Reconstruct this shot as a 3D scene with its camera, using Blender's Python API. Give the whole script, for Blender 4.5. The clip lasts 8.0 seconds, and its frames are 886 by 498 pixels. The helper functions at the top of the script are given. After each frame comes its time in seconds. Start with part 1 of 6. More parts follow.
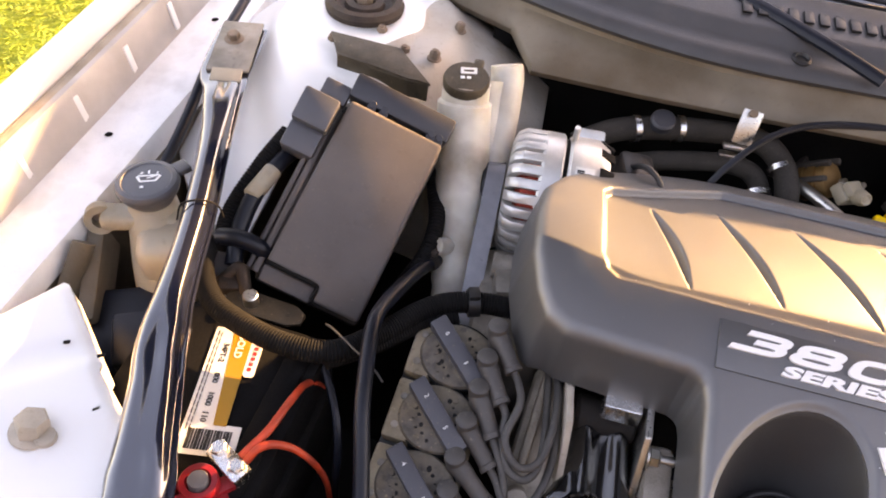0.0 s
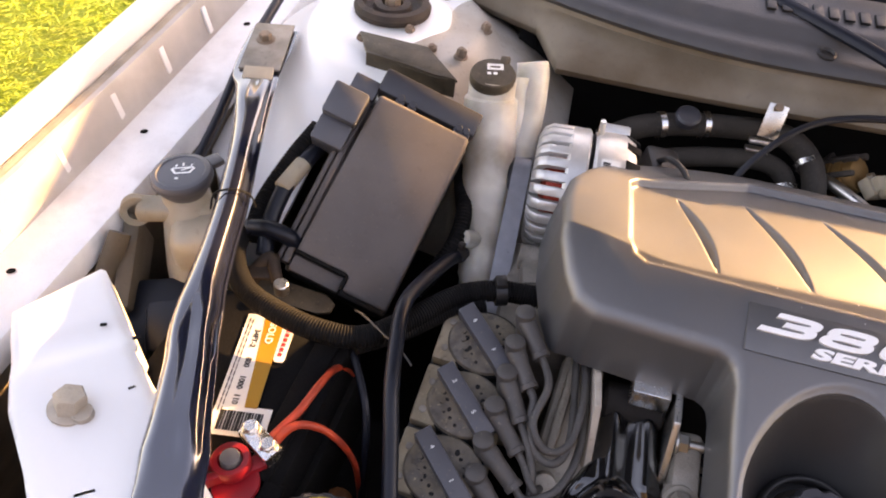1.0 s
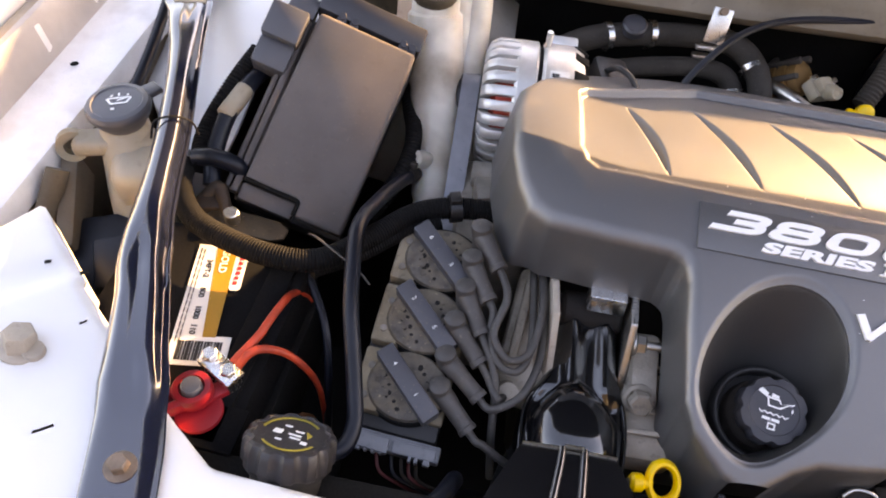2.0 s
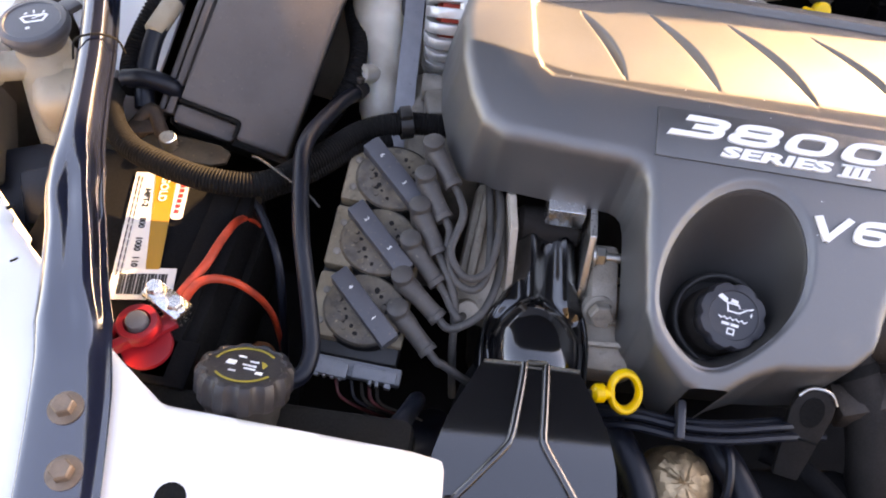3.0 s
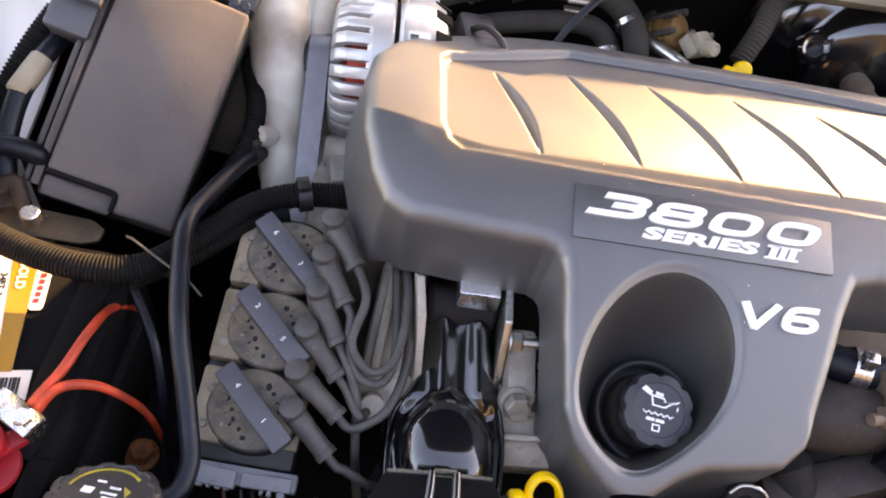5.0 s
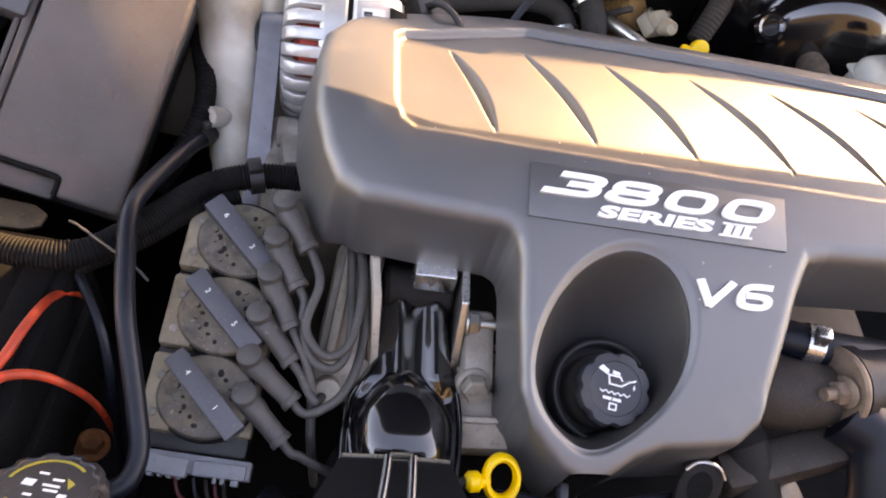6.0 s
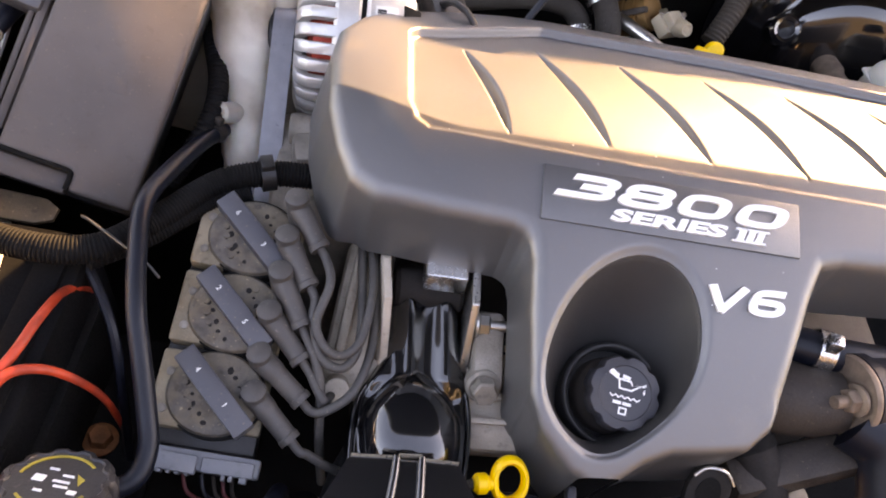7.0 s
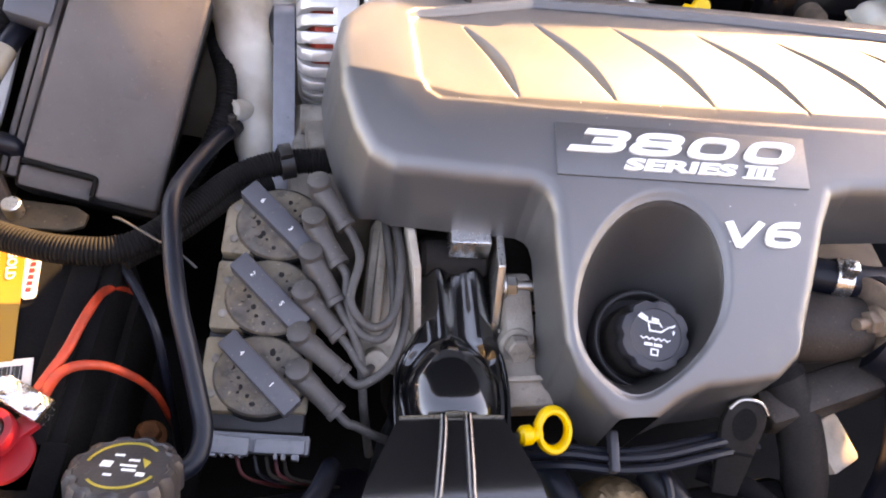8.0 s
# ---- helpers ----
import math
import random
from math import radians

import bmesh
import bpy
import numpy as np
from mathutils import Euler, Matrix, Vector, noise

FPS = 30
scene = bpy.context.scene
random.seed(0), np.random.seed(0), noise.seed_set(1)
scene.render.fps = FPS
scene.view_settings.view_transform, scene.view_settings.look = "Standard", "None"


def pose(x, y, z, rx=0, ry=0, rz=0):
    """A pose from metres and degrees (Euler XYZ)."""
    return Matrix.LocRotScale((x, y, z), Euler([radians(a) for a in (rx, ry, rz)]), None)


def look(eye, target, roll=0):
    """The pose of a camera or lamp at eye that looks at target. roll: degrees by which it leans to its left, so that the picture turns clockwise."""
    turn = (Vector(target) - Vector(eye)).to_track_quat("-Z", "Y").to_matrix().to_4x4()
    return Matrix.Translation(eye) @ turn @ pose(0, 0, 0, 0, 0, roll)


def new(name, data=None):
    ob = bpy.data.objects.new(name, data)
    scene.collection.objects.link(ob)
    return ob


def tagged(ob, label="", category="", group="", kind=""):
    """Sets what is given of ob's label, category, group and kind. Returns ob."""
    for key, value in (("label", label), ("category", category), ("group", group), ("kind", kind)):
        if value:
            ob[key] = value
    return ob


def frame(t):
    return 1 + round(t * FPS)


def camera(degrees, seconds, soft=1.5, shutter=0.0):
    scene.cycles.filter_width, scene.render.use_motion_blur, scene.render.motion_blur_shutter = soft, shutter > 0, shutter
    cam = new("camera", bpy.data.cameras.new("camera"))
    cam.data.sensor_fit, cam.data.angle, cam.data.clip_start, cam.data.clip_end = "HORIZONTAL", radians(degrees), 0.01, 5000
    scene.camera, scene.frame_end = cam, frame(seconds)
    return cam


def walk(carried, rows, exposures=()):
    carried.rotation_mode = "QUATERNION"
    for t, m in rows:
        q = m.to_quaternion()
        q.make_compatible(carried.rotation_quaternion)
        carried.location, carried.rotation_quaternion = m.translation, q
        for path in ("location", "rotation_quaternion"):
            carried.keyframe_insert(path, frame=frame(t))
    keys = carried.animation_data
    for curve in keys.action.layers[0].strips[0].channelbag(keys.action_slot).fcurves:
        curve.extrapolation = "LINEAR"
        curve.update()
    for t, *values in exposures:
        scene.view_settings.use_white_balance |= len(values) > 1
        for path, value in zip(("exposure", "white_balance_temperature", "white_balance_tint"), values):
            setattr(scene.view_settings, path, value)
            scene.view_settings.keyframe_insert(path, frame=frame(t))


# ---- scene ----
cam = camera(60.0, 8.0, soft=1.95)
PATH = [
    (0, (0.043, 0.012, 1.406), (-0.098, 1.337, -0.089), 6.65),
    (0.5, (0.039, -0.012, 1.406), (-0.187, 1.382, -0.014), 6.05),
    (1, (0.045, -0.016, 1.391), (-0.165, 1.343, -0.065), 4.65),
    (1.2, (0.044, -0.013, 1.384), (-0.119, 1.311, -0.109), 4.7),
    (2.3, (0.049, -0.03, 1.366), (-0.006, 1.2, -0.211), 5.5),
    (2.5, (0.049, -0.026, 1.359), (0.011, 1.159, -0.252), 5.3),
    (3, (0.05, -0.016, 1.355), (0.119, 1.099, -0.304), 8.7),
    (3.5, (0.055, -0.003, 1.356), (0.129, 1.183, -0.253), 8.3),
    (4, (0.052, 0.032, 1.349), (0.146, 1.252, -0.232), 10.5),
    (4.5, (0.063, 0.059, 1.343), (0.184, 1.241, -0.267), 10.6),
    (5, (0.073, 0.052, 1.338), (0.297, 1.223, -0.268), 14.1),
    (6.3, (0.084, 0.057, 1.331), (0.395, 1.169, -0.302), 17.3),
    (6.5, (0.082, 0.063, 1.334), (0.365, 1.161, -0.314), 16.6),
    (7, (0.079, 0.059, 1.332), (0.375, 1.185, -0.294), 17.5),
    (7.5, (0.078, 0.047, 1.323), (0.37, 1.124, -0.338), 16.8),
    (8, (0.058, 0.03, 1.328), (0.366, 1.163, -0.291), 12.1),
]
walk(cam, [(t, look(eye, target, roll)) for t, eye, target, roll in PATH], [(0, 3.0, 10100, 35), (0.5, 2.9, 10100, 35), (1.2, 2.87, 9900, 35), (2.5, 3.17, 8800, 31), (3, 3.26, 8600, 31), (4, 3.44, 9400, 34), (5, 3.37, 9000, 32), (7, 3.4, 9500, 35), (8, 3.7, 9100, 34)])

# ---- light: clear sky, low warm sun from behind the car's left side ----
SUN_DIR = Vector((0.70, 0.66, 0.267)).normalized()
world = bpy.data.worlds.new("sky")
scene.world = world
world.use_nodes = True
wn = world.node_tree.nodes
sky = wn.new("ShaderNodeTexSky")
sky.sky_type, sky.sun_disc = "NISHITA", False
sky.sun_elevation = math.asin(SUN_DIR.z)
sky.sun_rotation = math.atan2(SUN_DIR.x, SUN_DIR.y)
wn["Background"].inputs["Strength"].default_value = 0.15
world.node_tree.links.new(sky.outputs["Color"], wn["Background"].inputs["Color"])
sun_data = bpy.data.lights.new("sun", "SUN")
sun_data.energy, sun_data.angle, sun_data.color = 3.7, radians(0.8), (1.0, 0.76, 0.40)
sun = new("sun", sun_data)
sun.matrix_world = look(SUN_DIR * 20, (0, 0, 0))


# ---- materials ----
def material(name, colour, rough=0.5, metal=0.0, vary=0.25, scale=30.0, bump=0.1, dust=0.0, dust_colour=(0.26, 0.19, 0.12),
             dust_scale=18.0, coat=0.0, coat_ior=1.5, spec=0.5, subsurface=0.0, specks=0.0, fine=600.0, ior=1.5):
    """A painted, moulded or cast surface: colour varied at two scales, fine bump, and patches of dust with their own shape."""
    m = bpy.data.materials.new(name)
    m.use_nodes = True
    nt = m.node_tree
    p = nt.nodes["Principled BSDF"]
    co = nt.nodes.new("ShaderNodeTexCoord")

    def noise_tex(s, detail):
        n = nt.nodes.new("ShaderNodeTexNoise")
        n.inputs["Scale"].default_value, n.inputs["Detail"].default_value = s, detail
        nt.links.new(co.outputs["Object"], n.inputs["Vector"])
        return n.outputs["Fac"]

    def ramp(fac, lo, hi, a, b):
        n = nt.nodes.new("ShaderNodeMapRange")
        n.inputs["From Min"].default_value, n.inputs["From Max"].default_value = lo, hi
        n.inputs["To Min"].default_value, n.inputs["To Max"].default_value = a, b
        nt.links.new(fac, n.inputs["Value"])
        return n.outputs["Result"]

    def mix(fac, a, b):
        n = nt.nodes.new("ShaderNodeMix")
        n.data_type = "RGBA"
        nt.links.new(fac, n.inputs["Factor"])
        for v, s in ((a, n.inputs["A"]), (b, n.inputs["B"])):
            if isinstance(v, tuple):
                s.default_value = (*v, 1)
            else:
                nt.links.new(v, s)
        return n.outputs["Result"]

    big, small = noise_tex(scale, 4), noise_tex(fine, 3)
    dark = tuple(c * (1 - vary) for c in colour)
    light = tuple(min(1, c * (1 + vary)) for c in colour)
    col = mix(ramp(big, 0.3, 0.7, 0, 1), dark, light)
    r = ramp(small, 0.3, 0.7, rough * 0.85, min(1, rough * 1.15))
    if dust:
        d = ramp(noise_tex(dust_scale, 8), 0.62 - 0.3 * dust, 0.75, 0, min(0.95, dust))
        col = mix(d, col, dust_colour)
        add = nt.nodes.new("ShaderNodeMath")
        add.operation, add.use_clamp = "ADD", True
        nt.links.new(r, add.inputs[0])
        nt.links.new(ramp(d, 0, 1, 0, 0.45), add.inputs[1])
        r = add.outputs[0]
    if specks:
        col = mix(ramp(noise_tex(420.0, 2), 0.66, 0.74, 0, specks), col, tuple(min(1, c * 1.6) for c in dust_colour))
        col = mix(ramp(noise_tex(150.0, 5), 0.60, 0.72, 0, 0.7 * specks), col, tuple(c * 0.35 for c in colour))
    nt.links.new(col, p.inputs["Base Color"])
    nt.links.new(r, p.inputs["Roughness"])
    p.inputs["Metallic"].default_value = metal
    p.inputs["Specular IOR Level"].default_value = spec
    p.inputs["IOR"].default_value = ior
    p.inputs["Coat Weight"].default_value = coat
    p.inputs["Coat Roughness"].default_value = 0.11
    p.inputs["Coat IOR"].default_value = coat_ior
    if subsurface:
        p.inputs["Subsurface Weight"].default_value = subsurface
        p.inputs["Subsurface Radius"].default_value = (0.02, 0.014, 0.008)
        p.inputs["Subsurface Scale"].default_value = 0.5
    if bump:
        b = nt.nodes.new("ShaderNodeBump")
        b.inputs["Strength"].default_value, b.inputs["Distance"].default_value = bump, 0.0006
        nt.links.new(small, b.inputs["Height"])
        nt.links.new(b.outputs["Normal"], p.inputs["Normal"])
    return m


WHITE_PAINT = material("white_pearl_paint", (0.82, 0.81, 0.79), 0.35, vary=0.04, scale=9, bump=0.05, coat=0.3, dust=0.15, dust_colour=(0.45, 0.36, 0.26), dust_scale=9)
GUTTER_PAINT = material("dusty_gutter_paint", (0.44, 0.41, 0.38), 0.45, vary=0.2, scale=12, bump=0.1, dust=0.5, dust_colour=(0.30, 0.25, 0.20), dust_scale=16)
TOWER_BROWN = material("brown_tower_paint", (0.46, 0.42, 0.37), 0.45, vary=0.2, scale=14, bump=0.1, dust=0.7, dust_colour=(0.20, 0.145, 0.09), dust_scale=14, specks=0.4)
LEDGE_PAINT = material("scuffed_ledge_paint", (0.84, 0.83, 0.81), 0.30, vary=0.08, scale=22, bump=0.15, coat=0.5, dust=0.35, dust_colour=(0.34, 0.29, 0.24), dust_scale=24)
MOUNT_RUBBER = material("brown_mount_rubber", (0.030, 0.017, 0.010), 0.7, vary=0.4, scale=60, bump=0.7)
# brown dust, plus the cowl beam's shade taken into a darker base
BAY_PAINT = material("dusty_shaded_bay_paint", (0.175, 0.138, 0.098), 0.5, vary=0.25, scale=10, bump=0.1, dust=0.8, dust_colour=(0.085, 0.055, 0.03), dust_scale=11, specks=0.3)
SEAM = material("seam_sealer", (0.40, 0.33, 0.25), 0.7, vary=0.3, scale=25, bump=0.4, dust=0.5)
COVER = material("grey_cover_plastic", (0.058, 0.058, 0.060), 0.41, spec=0.9, ior=1.72, vary=0.06, scale=14, bump=0.35, dust=0.12, dust_colour=(0.22, 0.20, 0.17), fine=1500, dust_scale=30, specks=0.06)
LETTER = material("silver_letter", (0.86, 0.86, 0.86), 0.35, vary=0.03, bump=0.0)
LID = material("fuse_lid_plastic", (0.128, 0.112, 0.106), 0.75, spec=0.2, vary=0.1, scale=25, bump=0.5, dust=0.2, dust_colour=(0.20, 0.16, 0.12), fine=1800, specks=0.2)
BLACK = material("black_plastic", (0.011, 0.011, 0.012), 0.45, vary=0.2, bump=0.3, dust=0.3, dust_colour=(0.10, 0.08, 0.06))
BLACK_CLEAN = material("black_cap_plastic", (0.036, 0.037, 0.044), 0.42, vary=0.1, bump=0.25, dust=0.12)
# dull black parts, and the deep shade of the bay's gaps as colour
DULL = material("dull_black_and_deep_shade", (0.005, 0.005, 0.005), 0.8, vary=0.3, bump=0.3, dust=0.2, dust_colour=(0.02, 0.016, 0.013), spec=0.2)
RUBBER = material("black_rubber", (0.005, 0.007, 0.013), 0.40, vary=0.25, bump=0.25, dust=0.10, dust_colour=(0.03, 0.028, 0.027), spec=0.34)
WIRE = material("grey_wire_rubber", (0.056, 0.052, 0.049), 0.55, vary=0.15, bump=0.3, dust=0.35, dust_colour=(0.2, 0.17, 0.13), specks=0.3)
BOOT = material("grey_boot_rubber", (0.064, 0.058, 0.054), 0.5, vary=0.12, bump=0.2, dust=0.25, dust_colour=(0.19, 0.16, 0.13), specks=0.35)
OLD_HOSE = material("dull_old_rubber", (0.016, 0.014, 0.013), 0.7, vary=0.3, bump=0.4, dust=0.3, dust_colour=(0.05, 0.042, 0.036), spec=0.25)
FLIP_CAP = material("grey_flip_cap_plastic", (0.075, 0.077, 0.088), 0.38, vary=0.1, bump=0.25, dust=0.2)
# for the added wall behind the viewer, dark so little light bounces back
WALL = material("sky_block_dark", (0.030, 0.026, 0.023), 0.8, vary=0.3, scale=4, bump=0.3)
CASE = material("battery_case_plastic", (0.005, 0.005, 0.0055), 0.85, spec=0.10, vary=0.3, bump=0.3, dust=0.08, dust_colour=(0.015, 0.014, 0.013))
HEATER_HOSE = material("dusty_heater_hose", (0.036, 0.031, 0.027), 0.75, vary=0.3, bump=0.4, dust=0.45, dust_colour=(0.075, 0.062, 0.050), spec=0.2, specks=0.4)
CAP_BROWN = material("worn_cap_plastic", (0.023, 0.021, 0.023), 0.42, vary=0.15, bump=0.3, dust=0.15, dust_colour=(0.11, 0.095, 0.085), specks=0.2)
LOOM = material("corrugated_loom", (0.007, 0.0068, 0.0070), 0.68, spec=0.14, vary=0.25, bump=0.2, dust=0.2, dust_colour=(0.022, 0.017, 0.014), dust_scale=25, specks=0.3)
GLOSS = material("gloss_black_paint", (0.005, 0.005, 0.006), 0.14, vary=0.1, bump=0.04, coat=1.0, coat_ior=1.65, dust=0.05, dust_colour=(0.05, 0.04, 0.035))
BRACE = material("brace_black_paint", (0.009, 0.012, 0.026), 0.13, vary=0.2, scale=12, bump=0.02, spec=1.0, coat=1.0, coat_ior=1.75, dust=0.05, dust_colour=(0.04, 0.035, 0.035))
COIL = material("dusty_coil_housing", (0.105, 0.092, 0.078), 0.68, vary=0.4, scale=90, bump=0.8, dust=0.75, dust_colour=(0.23, 0.18, 0.12), dust_scale=70, specks=0.8)
COIL_BASE = material("dusty_coil_base", (0.24, 0.195, 0.135), 0.7, vary=0.35, scale=50, bump=0.6, dust=0.6, dust_colour=(0.22, 0.17, 0.11), dust_scale=45, specks=0.7)
CONNECTOR = material("pale_connector_plastic", (0.22, 0.23, 0.25), 0.5, vary=0.15, bump=0.3, dust=0.3, dust_colour=(0.2, 0.18, 0.15), specks=0.4)
BAR = material("coil_bar_plastic", (0.070, 0.072, 0.083), 0.42, vary=0.08, bump=0.2, dust=0.15, specks=0.2)
PRINT = material("white_print", (0.85, 0.85, 0.83), 0.5, vary=0.02, bump=0.0)
YELLOW_PRINT = material("yellow_print", (0.36, 0.28, 0.04), 0.5, vary=0.05, bump=0.0)
YELLOW = material("yellow_plastic", (0.92, 0.54, 0.004), 0.35, vary=0.05, bump=0.05)
RED = material("red_terminal_plastic", (0.32, 0.010, 0.016), 0.42, vary=0.15, bump=0.1, dust=0.2, dust_colour=(0.25, 0.05, 0.04))
MAROON = material("dull_maroon_wire", (0.11, 0.014, 0.016), 0.5, vary=0.2, bump=0.1, dust=0.3, dust_colour=(0.05, 0.03, 0.025))
RED_WIRE = material("red_wire", (0.50, 0.045, 0.014), 0.5, vary=0.35, scale=60, bump=0.2, dust=0.55, dust_colour=(0.15, 0.022, 0.014), dust_scale=55)
STEEL = material("plated_steel", (0.62, 0.60, 0.56), 0.3, metal=1.0, vary=0.15, bump=0.3, dust=0.25)
CLEAN_STEEL = material("bright_steel", (0.80, 0.79, 0.77), 0.25, metal=1.0, vary=0.08, bump=0.2)
LEAD = material("lead_post", (0.17, 0.17, 0.18), 0.55, metal=0.6, vary=0.15, bump=0.4)
RUST = material("rusty_steel", (0.30, 0.11, 0.04), 0.75, metal=0.3, vary=0.4, scale=80, bump=0.9)
DULL_RUST = material("brown_bolt", (0.22, 0.16, 0.12), 0.6, metal=0.5, vary=0.3, scale=80, bump=0.6)
CAST = material("cast_aluminium", (0.66, 0.65, 0.63), 0.36, metal=0.55, vary=0.12, scale=60, bump=0.6, dust=0.2, dust_colour=(0.3, 0.26, 0.2))
DIRTY_CAST = material("dirty_cast_metal", (0.26, 0.235, 0.205), 0.6, metal=0.4, vary=0.3, scale=40, bump=0.7, dust=0.5, dust_colour=(0.17, 0.13, 0.09), specks=0.6)
GRIME = material("grimy_brown_metal", (0.0390, 0.0315, 0.0270), 0.6, metal=0.3, vary=0.3, scale=35, bump=0.6, dust=0.4, dust_colour=(0.12, 0.09, 0.065), specks=0.5)
# cover plastic darkened so the well's shade sits in the colour
WELL_SHADE = material("shaded_cover_plastic", (0.030, 0.029, 0.029), 0.5, vary=0.15, scale=20, bump=0.35, dust=0.2, dust_colour=(0.07, 0.06, 0.05), fine=1500)
BARE = material("bare_edge_steel", (0.75, 0.66, 0.52), 0.3, metal=1.0, vary=0.1, bump=0.0)
FOIL = material("crumpled_gold_foil", (0.46, 0.33, 0.20), 0.4, metal=0.8, vary=0.4, scale=90, bump=0.5, dust=0.3, dust_colour=(0.10, 0.07, 0.04), dust_scale=60)
CASTING = material("tan_casting", (0.46, 0.40, 0.33), 0.6, metal=0.2, vary=0.2, scale=40, bump=0.6, dust=0.4, dust_colour=(0.24, 0.19, 0.13), specks=0.6)
DARK_CAST = material("dark_cast_metal", (0.035, 0.032, 0.030), 0.6, metal=0.4, vary=0.3, scale=40, bump=0.7, dust=0.35, dust_colour=(0.06, 0.048, 0.038))
CREAM = material("cream_tank_plastic", (0.40, 0.35, 0.27), 0.4, vary=0.2, scale=14, bump=0.15, dust=0.7, dust_colour=(0.22, 0.15, 0.08), dust_scale=13, subsurface=0.25, specks=0.3)
TANK = material("milky_tank_plastic", (0.64, 0.60, 0.52), 0.33, vary=0.2, scale=14, bump=0.1, dust=0.75, dust_colour=(0.20, 0.125, 0.06), dust_scale=20, subsurface=0.3)
COPPER = material("red_copper_winding", (0.42, 0.045, 0.025), 0.35, metal=0.5, vary=0.3, bump=0.4)
GOLD = material("gold_label", (0.36, 0.19, 0.02), 0.35, vary=0.06, bump=0.0)
PAPER = material("white_label", (0.78, 0.77, 0.74), 0.42, vary=0.06, scale=40, bump=0.05, dust=0.2, dust_colour=(0.5, 0.46, 0.4))
INK = material("label_ink", (0.02, 0.02, 0.02), 0.5, vary=0.05, bump=0.0)
RED_INK = material("red_label_ink", (0.65, 0.03, 0.03), 0.5, vary=0.05, bump=0.0)
TAN = material("tan_bracket_steel", (0.065, 0.050, 0.033), 0.5, metal=0.4, vary=0.3, scale=50, bump=0.5, dust_colour=(0.13, 0.10, 0.06), dust=0.4, specks=0.6)
COWL = material("weathered_cowl_plastic", (0.050, 0.048, 0.050), 0.45, vary=0.18, scale=12, bump=0.5, dust=0.3, dust_colour=(0.13, 0.11, 0.10))
BRASS = material("brass_canister", (0.30, 0.15, 0.045), 0.45, metal=0.6, vary=0.3, bump=0.4, dust=0.5)
BELT = material("belt_rubber", (0.20, 0.205, 0.23), 0.32, spec=0.9, vary=0.12, bump=0.3, scale=90)
GRASS = material("lawn_blades", (0.30, 0.38, 0.035), 0.6, vary=0.3, scale=5, bump=0.0)
SOIL = material("lawn_ground", (0.27, 0.34, 0.04), 0.85, vary=0.3, scale=6, bump=0.5, fine=90)
TIE = material("clear_tie", (0.06, 0.058, 0.056), 0.4, vary=0.1, bump=0.1)
GLASS = material("windscreen_tint", (0.012, 0.014, 0.016), 0.05, vary=0.1, bump=0.0, coat=1.0, coat_ior=2.3, spec=1.0)


# ---- mesh helpers ----
def absorb(bm, tmp):
    me = bpy.data.meshes.new("tmp")
    tmp.to_mesh(me)
    tmp.free()
    bm.from_mesh(me)
    bpy.data.meshes.remove(me)
    return bm


def basis(origin, ax, ay):
    """A frame at origin with its x axis along ax and its y axis close to ay."""
    x = Vector(ax).normalized()
    z = x.cross(Vector(ay)).normalized()
    y = z.cross(x)
    m = Matrix((x, y, z)).transposed().to_4x4()
    m.translation = origin
    return m


def along(origin, axis):
    """A frame at origin whose z axis runs along axis."""
    m = Vector(axis).to_track_quat("Z", "Y").to_matrix().to_4x4()
    m.translation = origin
    return m


def box(bm, size, m=Matrix(), bevel=0.0, seg=2):
    tmp = bmesh.new()
    bmesh.ops.create_cube(tmp, size=1.0, matrix=Matrix.Diagonal((*size, 1)))
    if bevel:
        bmesh.ops.bevel(tmp, geom=tmp.edges[:], offset=bevel, segments=seg, affect="EDGES", profile=0.5)
    tmp.transform(m)
    return absorb(bm, tmp)


def prism(bm, outline, z0, z1, m=Matrix(), bevel=0.0, seg=2):
    """An outline in the plane, raised from z0 to z1."""
    tmp = bmesh.new()
    low = [tmp.verts.new((x, y, z0)) for x, y in outline]
    high = [tmp.verts.new((x, y, z1)) for x, y in outline]
    n = len(outline)
    tmp.faces.new(high)
    tmp.faces.new(low[::-1])
    for i in range(n):
        tmp.faces.new((low[i], low[(i + 1) % n], high[(i + 1) % n], high[i]))
    bmesh.ops.recalc_face_normals(tmp, faces=tmp.faces[:])
    if bevel:
        bmesh.ops.bevel(tmp, geom=[e for e in tmp.edges], offset=bevel, segments=seg, affect="EDGES", profile=0.5)
    bmesh.ops.triangulate(tmp, faces=[f for f in tmp.faces if len(f.verts) > 4])
    tmp.transform(m)
    return absorb(bm, tmp)


